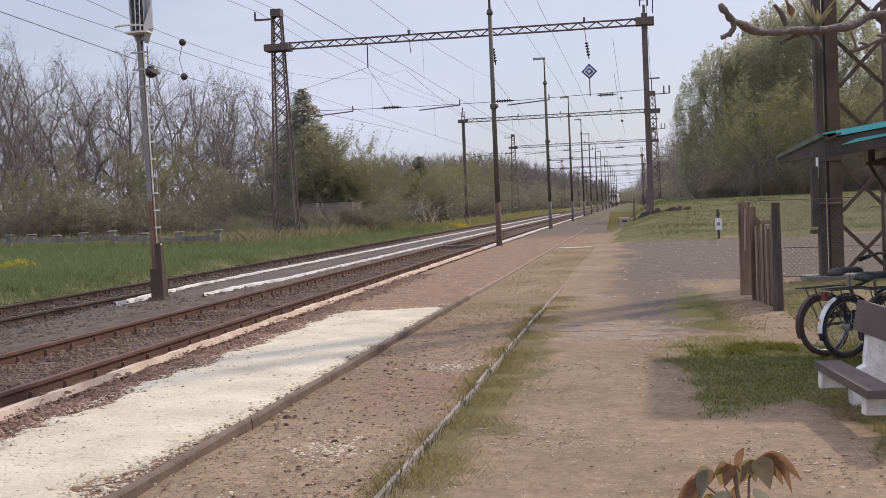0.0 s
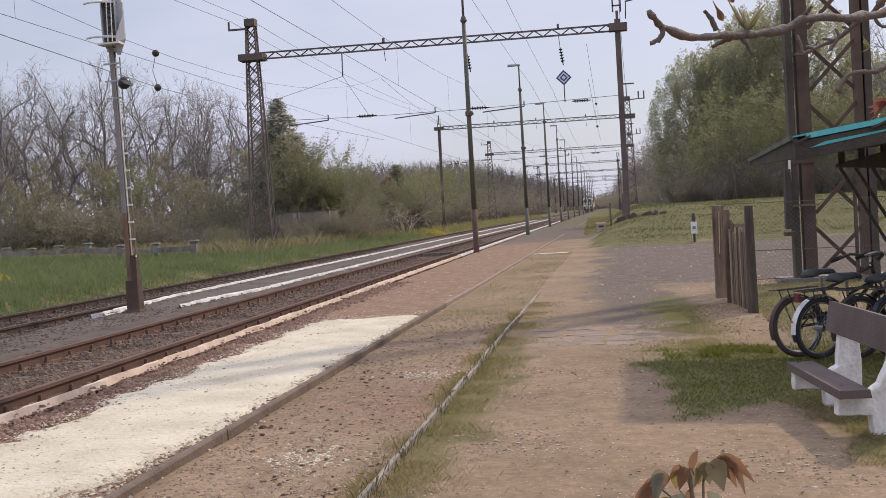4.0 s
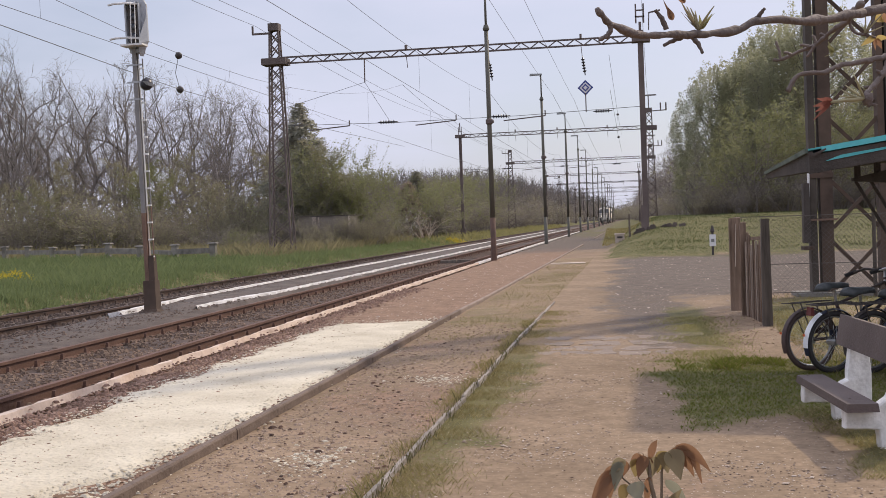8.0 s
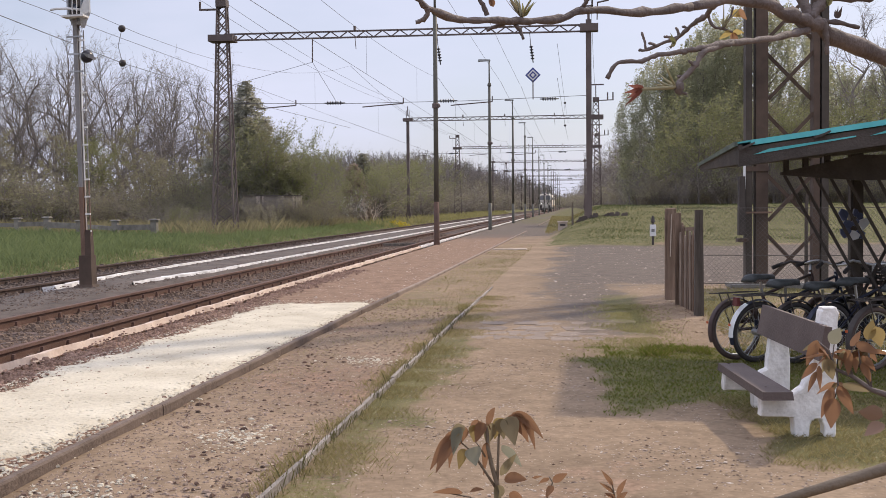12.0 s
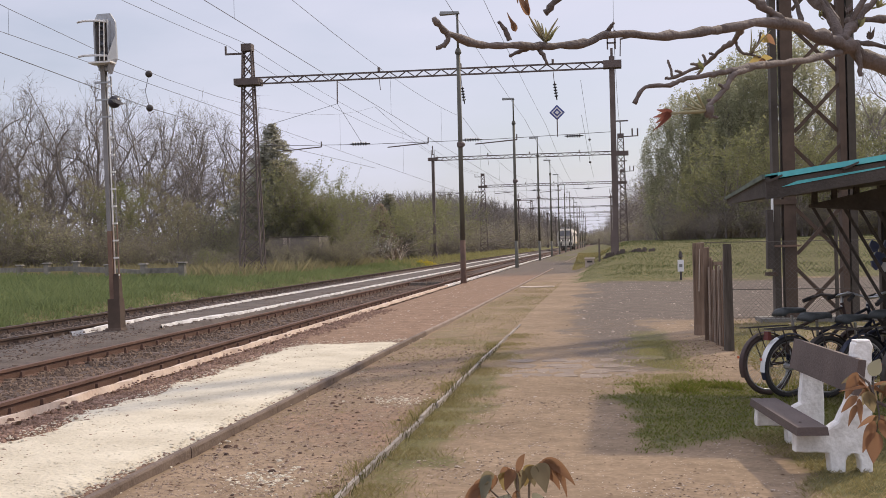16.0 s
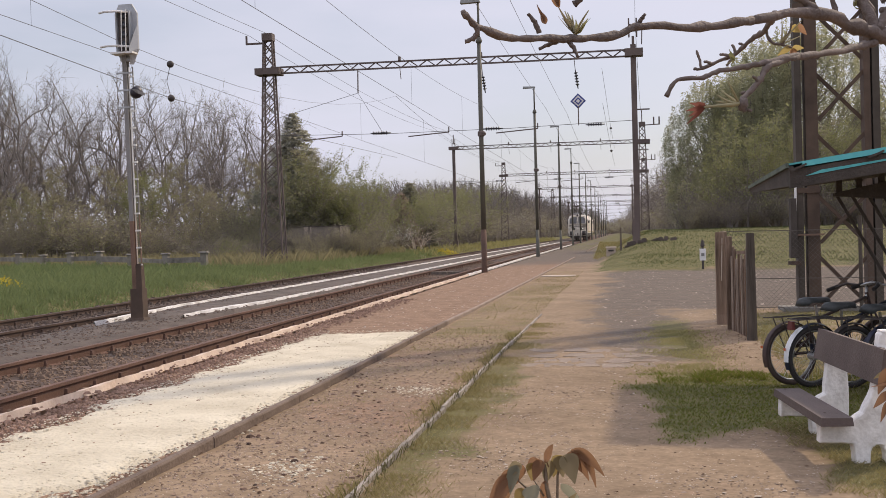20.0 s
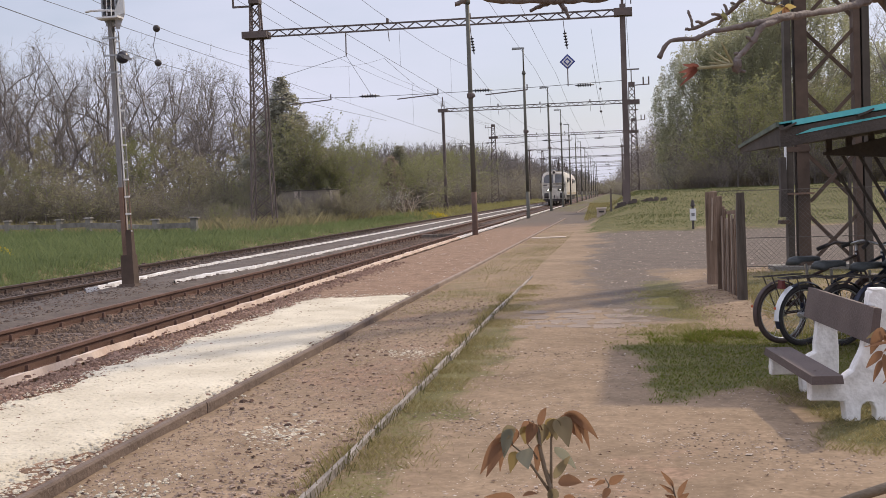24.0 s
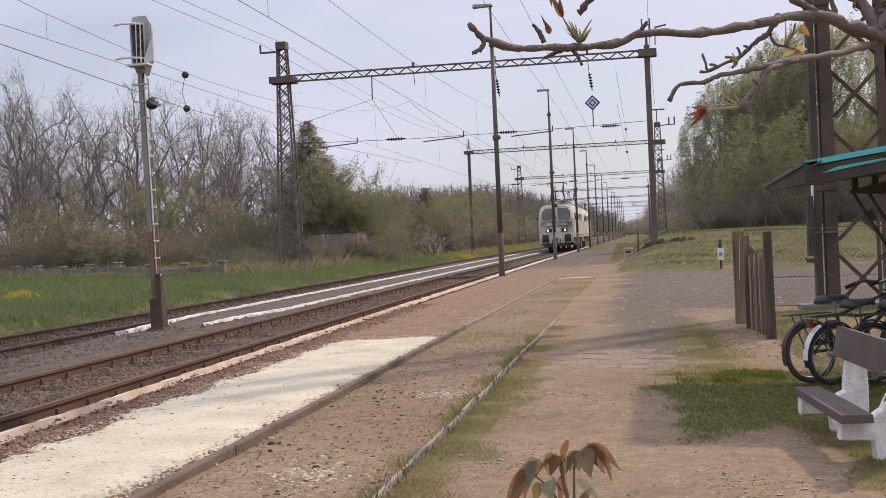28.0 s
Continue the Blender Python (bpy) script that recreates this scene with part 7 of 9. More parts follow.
def fir(seed, height, width, label, tuft=None):
    """Tiers of drooping boughs, each a flat spray of needle tufts."""
    rng = random.Random(seed)
    t = thing("fir_tree", label, "tree", "trees")
    part("trunk", Shape().tube([(0, 0, -0.3), (0, 0, height * 0.5), (0, 0, height)], [0.2, 0.12, 0.01], 6), M_bark, t)
    cr, br = Shape(), Shape()
    z = 0.6
    while z < height - 0.08:
        f = 1 - z / height
        r = width / 2 * min(1.0, 1.5 * f ** 0.75) * rng.uniform(0.88, 1.06)
        for k in range(10 + int(16 * f)):
            a = rng.uniform(0, 6.28)
            ln = r * rng.uniform(0.7, 1.12)
            p0, p1 = Vector((0, 0, z)), Vector((ln * math.cos(a), ln * math.sin(a), z - 0.22 * ln + 0.12))
            br.tube([p0, p1], [0.03, 0.008], 3, False)
            for j in range(int(10 + 23 * ln)):
                u = rng.uniform(0.1, 1.0) ** 0.6
                q = p0.lerp(p1, u)
                w = 0.09 + 0.16 * (1 - u)
                add_leaf(cr, q + Vector((rng.gauss(0, w), rng.gauss(0, w), rng.gauss(-0.06, 0.09))), rng.uniform(0.05, 0.13), rng)
        z += 0.26
    part("bough_wood", br, M_bark, t)
    part("needles", cr, tuft or M_fir, t)
    return t


def far_woods():
    """Bare woods and thickets that close the distance beside the line."""
    rng = random.Random(92)
    wood, haze = Shape(), Shape()

    def rise(q):
        """How steeply the tree tops stand over the eye in the direction q = x / y."""
        return 0.046 if q < -0.13 else 0.046 + (0.018 - 0.046) * min(1.0, (q + 0.13) / 0.12)

    def bare_tree(x, y, h):
        g = ground_z(x, y)
        w = 0.022 * y / 200
        top = Vector((x + rng.gauss(0, 0.05) * h, y, g + h))
        wood.tube([(x, y, g - 0.3), (x + rng.gauss(0, 0.02) * h, y, g + 0.5 * h), top], [0.012 * h, 0.008 * h, w * 0.5], 3, False)
        for k in range(11):
            f = rng.uniform(0.22, 0.9)
            a = rng.uniform(0, 6.28)
            ln = h * rng.uniform(0.2, 0.36) * (1.15 - 0.5 * f)
            p = Vector((x, y, g + h * f))
            m = p + Vector((math.cos(a) * 0.55, math.sin(a) * 0.55, 0.62)) * ln * 0.6
            e = m + Vector((math.cos(a) * 0.25 + rng.gauss(0, 0.15), math.sin(a) * 0.25, 0.75)) * ln * 0.6
            e.z = min(e.z, g + 1.03 * h)
            wood.tube([p, m, e], [0.005 * h, 0.0035 * h, w * 0.5], 3, False)
            for j in range(5):
                b = p.lerp(e, rng.uniform(0.35, 1.0))
                d = Vector((rng.gauss(0, 0.45), rng.gauss(0, 0.45), rng.uniform(0.3, 1.0))) * ln * rng.uniform(0.25, 0.5)
                i = len(wood.v)
                wood.v += [tuple(b - Vector((w, 0, 0))), tuple(b + Vector((w, 0, 0))), tuple(b + d)]
                wood.f.append((i, i + 1, i + 2))
        for _ in range(26):
            add_leaf(haze, Vector((x + rng.gauss(0, 0.13) * h, y + rng.gauss(0, 0.13) * h, g + h * rng.uniform(0.05, 0.85))), 0.1 * y / 200 * rng.uniform(0.6, 1.2), rng)

    for i in range(560):
        q = -0.31 + 0.27 * (i + rng.random()) / 560
        y = rng.uniform(175, 330) if q < -0.12 else rng.uniform(21, 42) / -q
        bare_tree(q * y, y, 1.3 + rise(q) * y * rng.uniform(0.72, 1.04))
    for i in range(120):
        y = 260 + 640 * rng.random()
        bare_tree(-16 - 0.006 * y - abs(rng.gauss(0, 4)), y, 1.2 + 0.02 * y * rng.uniform(0.6, 1.0))
    for i in range(90):
        x = -34 + 60 * (i + rng.random()) / 90
        bare_tree(x, 930 + rng.uniform(-20, 40), rng.uniform(9, 14) + 0.25 * max(0, x))
    whole("distant_wood", wood, M_farwood, "grey leafless wood beyond the railway line", "wood", kind="stuff")
    whole("distant_wood_leaf", haze, M_leafbrown, "brownish buds on the distant wood", "wood", kind="stuff")
    for nm, mt, count, seed, lab in (("line_thicket", M_faroak, 150, 3, "olive thicket coming into leaf beside the line"), ("line_thicket", M_leafbrown, 170, 4, "brown twiggy thicket beside the line")):
        r = random.Random(seed)
        lump, stick = Shape(), Shape()
        for i in range(count):
            y = 84 + 300 * r.random() ** 1.7
            x = -22.5 - 0.012 * y - abs(r.gauss(0, 5.5))
            g, h = ground_z(x, y), (1.6 + 0.011 * y) * r.uniform(0.6, 1.35)
            wd = h * r.uniform(0.45, 0.8)
            for k in range(9):
                a = r.uniform(0, 6.28)
                stick.tube([(x + 0.2 * math.cos(a), y + 0.2 * math.sin(a), g - 0.1), (x + wd * 0.6 * math.cos(a), y + wd * 0.6 * math.sin(a), g + h * r.uniform(0.7, 1.1))], [0.012 + 0.0001 * y, 0.006 + 0.00004 * y], 3, False)
            sprays = [(r.gauss(0, 0.42) * wd, r.gauss(0, 0.42) * wd, h * r.uniform(0.08, 0.95)) for _ in range(26)]
            for _ in range(380):
                a, b, c = r.choice(sprays)
                add_leaf(lump, Vector((x + a + r.gauss(0, 0.14) * wd, y + b + r.gauss(0, 0.14) * wd, g + abs(c + r.gauss(0, 0.1) * h))), (0.045 + 0.00035 * y) * r.uniform(0.5, 1.1), r)
        whole(nm, lump, mt, lab, "thicket", kind="stuff")
        whole("thicket_stems", stick, M_bark, "grey stems of the thicket beside the line", "thicket", kind="stuff")


def forest():
    rng = random.Random(90)
    bare = [tree("bare_tree", 100 + i, 11 + (i % 3), 4.4, (500, 0, 350)[i % 3], (M_leafdull, M_leafbrown, M_leafbrown)[i % 3], M_barkpale if i % 2 else M_bark,
                 "tall bare spring tree with thin grey twigs", 0.1, 0.06, 12, 6, 2, 0.0, 0.09, (0.6, 1.75), 0.74, 0.15, 0.24) for i in range(4)]
    leafing = [tree("leafing_tree", 120 + i, 8.5, 3.4, 3800, (M_leafdull, M_leaffresh)[i % 2], M_bark, "young tree coming into pale green leaf", 0.15, 0.085, 10, 4, 2) for i in range(2)]
    bush = [shrub("bush", 140 + i, 3.6, 3.0, (3000, 2800, 1500)[i], (M_leaffresh, M_leafdull, M_leafbrown)[i], ("tall yellow-green bush coming into leaf", "dull green thicket bush with fine leaves", "brown thicket bush with hardly a leaf")[i]) for i in range(3)]
    dense = [dense_tree(160 + i, 10.5, 8.6, 70000, M_leafpoplar, "tall dense tree in fresh dull green leaf", 0.078) for i in range(2)]
    used = set()

    def put(src, x, y, s=1.0, turn=None, sq=1.0):
        m = pose(x, y, ground_z(x, y), 0, 0, rng.uniform(0, 360) if turn is None else turn)
        if y > 80 and -0.292 < x / y < -0.06:
            # the wood stays low beyond the fir
            tall = 12.0 if src in bare else (8.5 if src in leafing else 3.9)
            s = min(s, (1.4 + 0.042 * y) / tall * (0.92 + 0.22 * math.sin(7 * x + y) ** 2))
        if src.name not in used:
            used.add(src.name)
            src.matrix_basis = m
            ob = src
        else:
            ob = copy_thing(src, m)
        ob.scale = (s * sq, s * sq, s)
        return ob

    def below(x, y, tall, s):
        """Keeps far woods low towards the line's end, where the sky comes down."""
        if y < 170:
            return s
        q = x * 400 / y + 4.4
        return min(s, (3.0 + (0.42 * -q if q < 0 else 1.3 * q)) * y / 400 / tall * rng.uniform(0.8, 1.05))

    # wood left of the line
    for i in range(52):
        f = i / 51
        x = -60 + 38.5 * f + rng.gauss(0, 1.0)
        row = rng.choice((0, 4, 8, 13, 19, 27, 36))
        y = 93 - 11 * f + row + rng.gauss(0, 1.5)
        tall = (1.5 - 0.36 * f) if f < 0.86 else 0.74
        put(bare[rng.randrange(4)], x * (1 + (y - 85) / 190), y, rng.uniform(0.82, 1.1) * tall, None, rng.uniform(0.75, 1.0))
    for i in range(20):
        f = (i + 0.5) / 20
        put(leafing[rng.randrange(2)], -58 + 38 * f + rng.gauss(0, 1.2), 84 - 9 * f + rng.gauss(0, 2), rng.uniform(0.5, 0.85))
    for i in range(96):
        f = i / 95
        x, y = -55 + 36 * f + rng.gauss(0, 0.8), 83 - 18 * f + rng.choice((0, 2, 5, 9, 14)) + rng.gauss(0, 1.0)
        put(bush[rng.choice((0, 1, 1, 1, 2, 2))], x, y, rng.uniform(0.55, 1.35) * (0.42 if x > -26 and y < 79.5 else 1), None, rng.uniform(0.9, 1.4))
    # thicket behind the gantry and along the line
    for i in range(62):
        y = 70 + 330 * (i / 61) ** 1.5 + rng.gauss(0, 1.5)
        x = -20.2 - 0.004 * y - abs(rng.gauss(0, 2.4))
        put(bush[rng.choice((0, 1, 1, 2, 2, 2) if y < 120 else (1, 2, 2))], x, y, below(x, y, 4.4, rng.uniform(0.6, 1.3) * (1 + y / 420) * (0.42 if x > -26 and y < 79.5 else 1)), None, rng.uniform(1.2, 1.9))
    for i in range(170):
        y = 98 + 420 * (i / 169) ** 1.4 + rng.gauss(0, 2)
        x = -25.5 - abs(rng.gauss(0, 5)) - 0.01 * y
        put(bare[rng.choice((1, 2, 2, 2, 3))], x, y, below(x, y, 12, rng.uniform(0.62, 0.86) * (1 + y / 800)), None, rng.uniform(0.9, 1.2))
    for i in range(46):
        y = 400 + 420 * rng.random()
        x = rng.uniform(-34, -15) if i < 28 else rng.uniform(3, 14)
        s = below(x, y, 12, rng.uniform(1.0, 1.5))
        put((bare + leafing[:1])[rng.randrange(5)], x, y, s, None, min(3.0, 1.2 / s))
    for i in range(14):
        put(leafing[i % 2], -34 + 48 * (i / 13) + rng.gauss(0, 2), 880 + rng.uniform(-20, 60), rng.uniform(0.7, 0.95), None, 3.4)
    f1 = fir(170, 9.8, 6.4, "dark tall fir beside the line")
    f1.matrix_basis = pose(-22.95, 76, 0.1)
    for x, y, s in ((-20.5, 73.0, 0.5), (-19.3, 73.2, 0.5), (-18.2, 73.6, 0.44), (-21.4, 73.2, 0.46), (-19.9, 74.4, 0.58), (-18.9, 72.9, 0.48)):
        put(leafing[1], x, y, s, None, 1.1)
    for x, y, s in ((-21.3, 69.5, 0.62), (-20.8, 69.3, 0.5), (-20.3, 69.0, 0.55), (-19.8, 69.4, 0.45), (-19.3, 69.0, 0.52), (-18.8, 69.4, 0.48), (-18.3, 69.0, 0.56), (-17.7, 69.4, 0.6), (-17.2, 70.2, 0.7), (-16.9, 72.5, 0.7), (-22.3, 71.0, 0.8), (-23.4, 72.5, 1.1), (-24.6, 73.5, 1.3), (-26.3, 74.0, 1.4), (-28.6, 76, 1.3)):
        put(bush[2 if s < 0.56 else 1], x, y, s, None, 1.1 if s < 1 else 0.75)
    f2 = fir(171, 6.3, 5.2, "small olive-green conifer in the thicket", M_spruce)
    f2.matrix_basis = pose(-20.4, 105, 0.1)
    f3 = fir(172, 5.2, 3.6, "reddish brown conifer with dried needles", M_juniper)
    f3.matrix_basis = pose(-20.5, 101, 0.0)
    # tall leafy trees on the right
    for x, y, h, sq in ((5.75, 83, 0.98, 0.86), (8.0, 82, 1.02, 0.8), (12.4, 84, 1.34, 0.8), (9.7, 87, 1.26, 0.8), (18.2, 88, 0.95, 0.9), (22, 84, 0.95, 0.95), (26.5, 86, 1.15, 0.95), (31, 84, 1.1, 1.0), (36, 88, 1.2, 1.0)):
        put(dense[rng.randrange(2)], x, y, h, None, sq)
    for x, y, h in ((6.6, 73, 0.92), (10.2, 71, 0.98), (14.2, 73, 0.85), (18.6, 72, 1.0), (24, 73, 0.95), (29, 74, 1.0)):
        put(leafing[rng.randrange(2)], x + rng.gauss(0, 0.5), y, h * 0.72, None, 1.25)
        put(leafing[1], x + 1.8, y + 1.5, h * 0.55, None, 1.3)
    for i in range(38):
        x, y = 4.6 + 29 * (i / 37), 76 + rng.choice((0, 2, 4)) + rng.gauss(0, 1.0)
        put((bush[rng.choice((1, 1, 2))]), x, y, rng.uniform(0.75, 1.1), None, 1.4)
    for i in range(34):
        put(bush[1 + i % 2], 6.5 + 32 * (i / 33) + rng.gauss(0, 0.4), 93 + rng.gauss(0, 1.5), rng.uniform(1.1, 1.5), None, 1.9)
    brush = shrub("bare_bush", 149, 3.4, 2.6, 500, M_leafbrown, "pale bare brush of thin upright stems", 0.05, 26)
    brush.children[0].data.materials[0] = M_barkpale
    for i in range(13):
        put(brush, -21.8 + 0.3 * i + rng.gauss(0, 0.1), 69.7 + rng.uniform(-0.4, 0.3), rng.uniform(0.42, 0.66), None, 1.0)
    for i in range(40):
        put(brush if i % 2 else bush[1], 3.4 + 27 * (i / 39) + rng.gauss(0, 0.4), 67.6 + rng.uniform(0, 2.4), rng.uniform(0.42, 0.75), None, 1.4)
    for x in (17.5, 20.5, 23.0, 25.5, 28.5, 32.0):
        put(bare[1 + int(x) % 2], x + rng.gauss(0, 0.4), 80 + rng.uniform(-2, 3), rng.uniform(1.05, 1.25), None, 1.0)
    # fresh yellow-green young trees before the dark wood, and green patches in the far thicket
    fresh = tree("leafing_tree", 124, 5.2, 4.6, 5200, M_leaffresh, M_bark, "low spreading tree in fresh yellow-green leaf", 0.12, 0.075, 12, 4, 2)
    for x, y, k in ((6.3, 68.4, 0.98), (8.1, 69.0, 0.8), (4.7, 69.6, 0.62), (10.6, 68.6, 0.85), (12.6, 69.4, 0.8), (15.5, 69.5, 0.9), (19.5, 70, 1.0), (24.5, 70, 0.9), (-21.0, 73.3, 1.0), (-19.3, 73.6, 0.9), (-17.8, 74.5, 0.75), (-20.2, 83, 0.8), (-18.6, 92, 0.66), (-17.7, 98, 0.72), (-18.5, 104, 0.7), (-19.2, 116, 0.9), (-19.8, 124, 0.95), (-19.6, 138, 1.0), (-20.2, 150, 1.1)):
        put(fresh, x, y, k)
    for i in range(26):
        put(brush, 3.6 + 30 * (i / 25) + rng.gauss(0, 0.5), 71 + rng.uniform(0, 4.5), rng.uniform(0.75, 1.25), None, 1.3)
    # brown thicket running on beside the line
    for i in range(42):
        y = 84 + 360 * (i / 41) ** 1.4
        put(bush[2 if i % 2 else 1], 4.8 + abs(rng.gauss(0, 1.5)) - 0.014 * (y - 84), y, rng.uniform(0.45, 0.65) * (1 + y / 300), None, 1.3)
    for i in range(60):
        y = 100 + 330 * (i / 59) ** 1.4
        x = 4.6 + abs(rng.gauss(0, 2.5)) - 0.01 * (y - 100)
        put(bare[rng.choice((1, 1, 2))], x, y, below(x, y, 12, rng.uniform(0.4, 0.55) * (1 + y / 350)), None, 1.3)
    # woods that close the line's far end
    for i in range(20):
        x, y = -42 + 62 * (i / 19) + rng.gauss(0, 1.5), 560 + rng.uniform(-30, 60)
        s = below(x, y, 4.4, rng.uniform(2.4, 3.0))
        put(bush[1 + i % 2], x, y, s, None, min(4.0, 5 / s))
    for i in range(26):
        x, y = -42 + 62 * (i / 25) + rng.gauss(0, 2), 600 + rng.uniform(-20, 60)
        s = below(x, y, 12, rng.uniform(0.9, 1.25))
        put(bare[rng.randrange(4)], x, y, s, None, min(3.5, 1.4 / s))
    # bush with white flecks added in place of bleached bare branches
    b = shrub("blossom_bush", 150, 2.6, 2.4, 1500, M_whitefleck, "bush with white flecks standing for bleached branches", 0.05)
    b.matrix_basis = pose(-19.4, 95, 0.2)
    # bleached dead brush by the far mast
    d = thing("dead_brush", "bleached dead brush of forked bare stems", "bush", "bushes", at=(-17.1, 90, 0))
    for i in range(9):
        out = []
        a = 0.7 * i
        limb_paths(rng, (0.25 * math.cos(a), 0.2 * math.sin(a), 0.0), Vector((math.cos(a) * 0.8, math.sin(a) * 0.5, 1.0)), rng.uniform(1.2, 2.2), 0.05, 1, out, 0.1, 4)
        st = Shape()
        for pts, rad, dp in out:
            st.tube(pts, [max(0.014, r) for r in rad], 4, False)
        part("stem", st, M_slab, d)


forest()
far_woods()


# ---- foreground twigs and leaves ----
def leaf_blade(sh, base, tip, width, droop=0.3, side=None, n=6, arch=0.0):
    """One pointed leaf, folded along its midrib."""
    base, tip = Vector(base), Vector(tip)
    d = tip - base
    s = side if side is not None else Vector((1, 0, 0))
    s = (Vector(s) - d * (Vector(s).dot(d) / d.length_squared)).normalized()
    nrm = d.cross(s).normalized()
    k = len(sh.v)
    for i in range(n + 1):
        t = i / n
        w = width * 1.12 * (math.sin(math.pi * min(1, t ** 0.82 * 0.94 + 0.04)) ** 0.9) * (1 - 0.38 * t)
        w *= 1 + 0.04 * math.sin(5 * t + 40 * width * n)
        if i == n:
            w = 0.0004
        c = base + d * t + nrm * (droop * d.length * (t * t - t) * 0.4) + Vector((0, 0, arch * d.length * 4 * t * (1 - t)))
        for q, lift in ((-1, 0.4), (0, 0.0), (1, 0.4)):
            sh.v.append(tuple(c + s * (w * q) + nrm * (w * lift)))
    for i in range(n):
        for j in range(2):
            a = k + i * 3 + j
            sh.f.append((a, a + 1, a + 4, a + 3))


def knotted(sh, pts, r0, r1, seed, n=8):
    """A knobbly twig through the given points."""
    rng = random.Random(seed)
    P = [Vector(p) for p in pts]
    fine, rad = [], []
    m = 5
    for i in range(len(P) - 1):
        a, b, c, d = P[max(0, i - 1)], P[i], P[i + 1], P[min(len(P) - 1, i + 2)]
        for j in range(m):
            t = j / m
            q = 0.5 * (2 * b + (c - a) * t + (2 * a - 5 * b + 4 * c - d) * t * t + (3 * b - a - 3 * c + d) * t ** 3)
            fine.append(q)
    fine.append(P[-1])
    for i in range(len(fine)):
        t = i / (len(fine) - 1)
        r = r0 + (r1 - r0) * t
        rad.append(r * (0.94 + 0.17 * rng.uniform(-1, 1) + (rng.uniform(0.2, 0.5) if rng.random() < 0.14 else 0)))
        if 0 < i < len(fine) - 1:
            fine[i] = fine[i] + Vector((rng.gauss(0, 1), rng.gauss(0, 1), rng.gauss(0, 1))) * r * 0.13
    sh.tube(fine, rad, n)


def spray(twig, at, toward, count, size, material, seed, spreadness=0.8, slim=0.17):
    """A rosette of young leaves."""
    rng = random.Random(seed)
    at, toward = Vector(at), Vector(toward)
    for i in range(count):
        d = (toward.normalized() + Vector((rng.gauss(0, 1), rng.gauss(0, 1), rng.gauss(0, 1))) * spreadness * 0.5).normalized()
        sh = Shape()
        leaf_blade(sh, at, at + d * size * rng.uniform(0.6, 1.1), size * slim, 0.4, Vector((rng.gauss(0, 1), rng.gauss(0, 1), rng.gauss(0, 1))))
        part("leaf", sh, material, twig, smooth=True)


def threads(twig, at, toward, count, length, seed):
    """Curling catkin threads and bud scales."""
    rng = random.Random(seed)
    at, toward = Vector(at), Vector(toward).normalized()
    for i in range(count):
        d = (toward + Vector((rng.gauss(0, 0.35), rng.gauss(0, 0.35), rng.gauss(0, 0.35)))).normalized()
        ln = length * rng.uniform(0.5, 1.1)
        curl = Vector((rng.gauss(0, 0.25), rng.gauss(0, 0.1), rng.uniform(0.1, 0.5))) * ln
        pts = [at + d * (ln * t) + curl * (t * t) for t in (0, 0.25, 0.5, 0.75, 1.0)]
        part("thread", Shape().tube(pts, [0.0011, 0.0012, 0.001, 0.0008, 0.0004], 5), M_filament, twig, smooth=True)


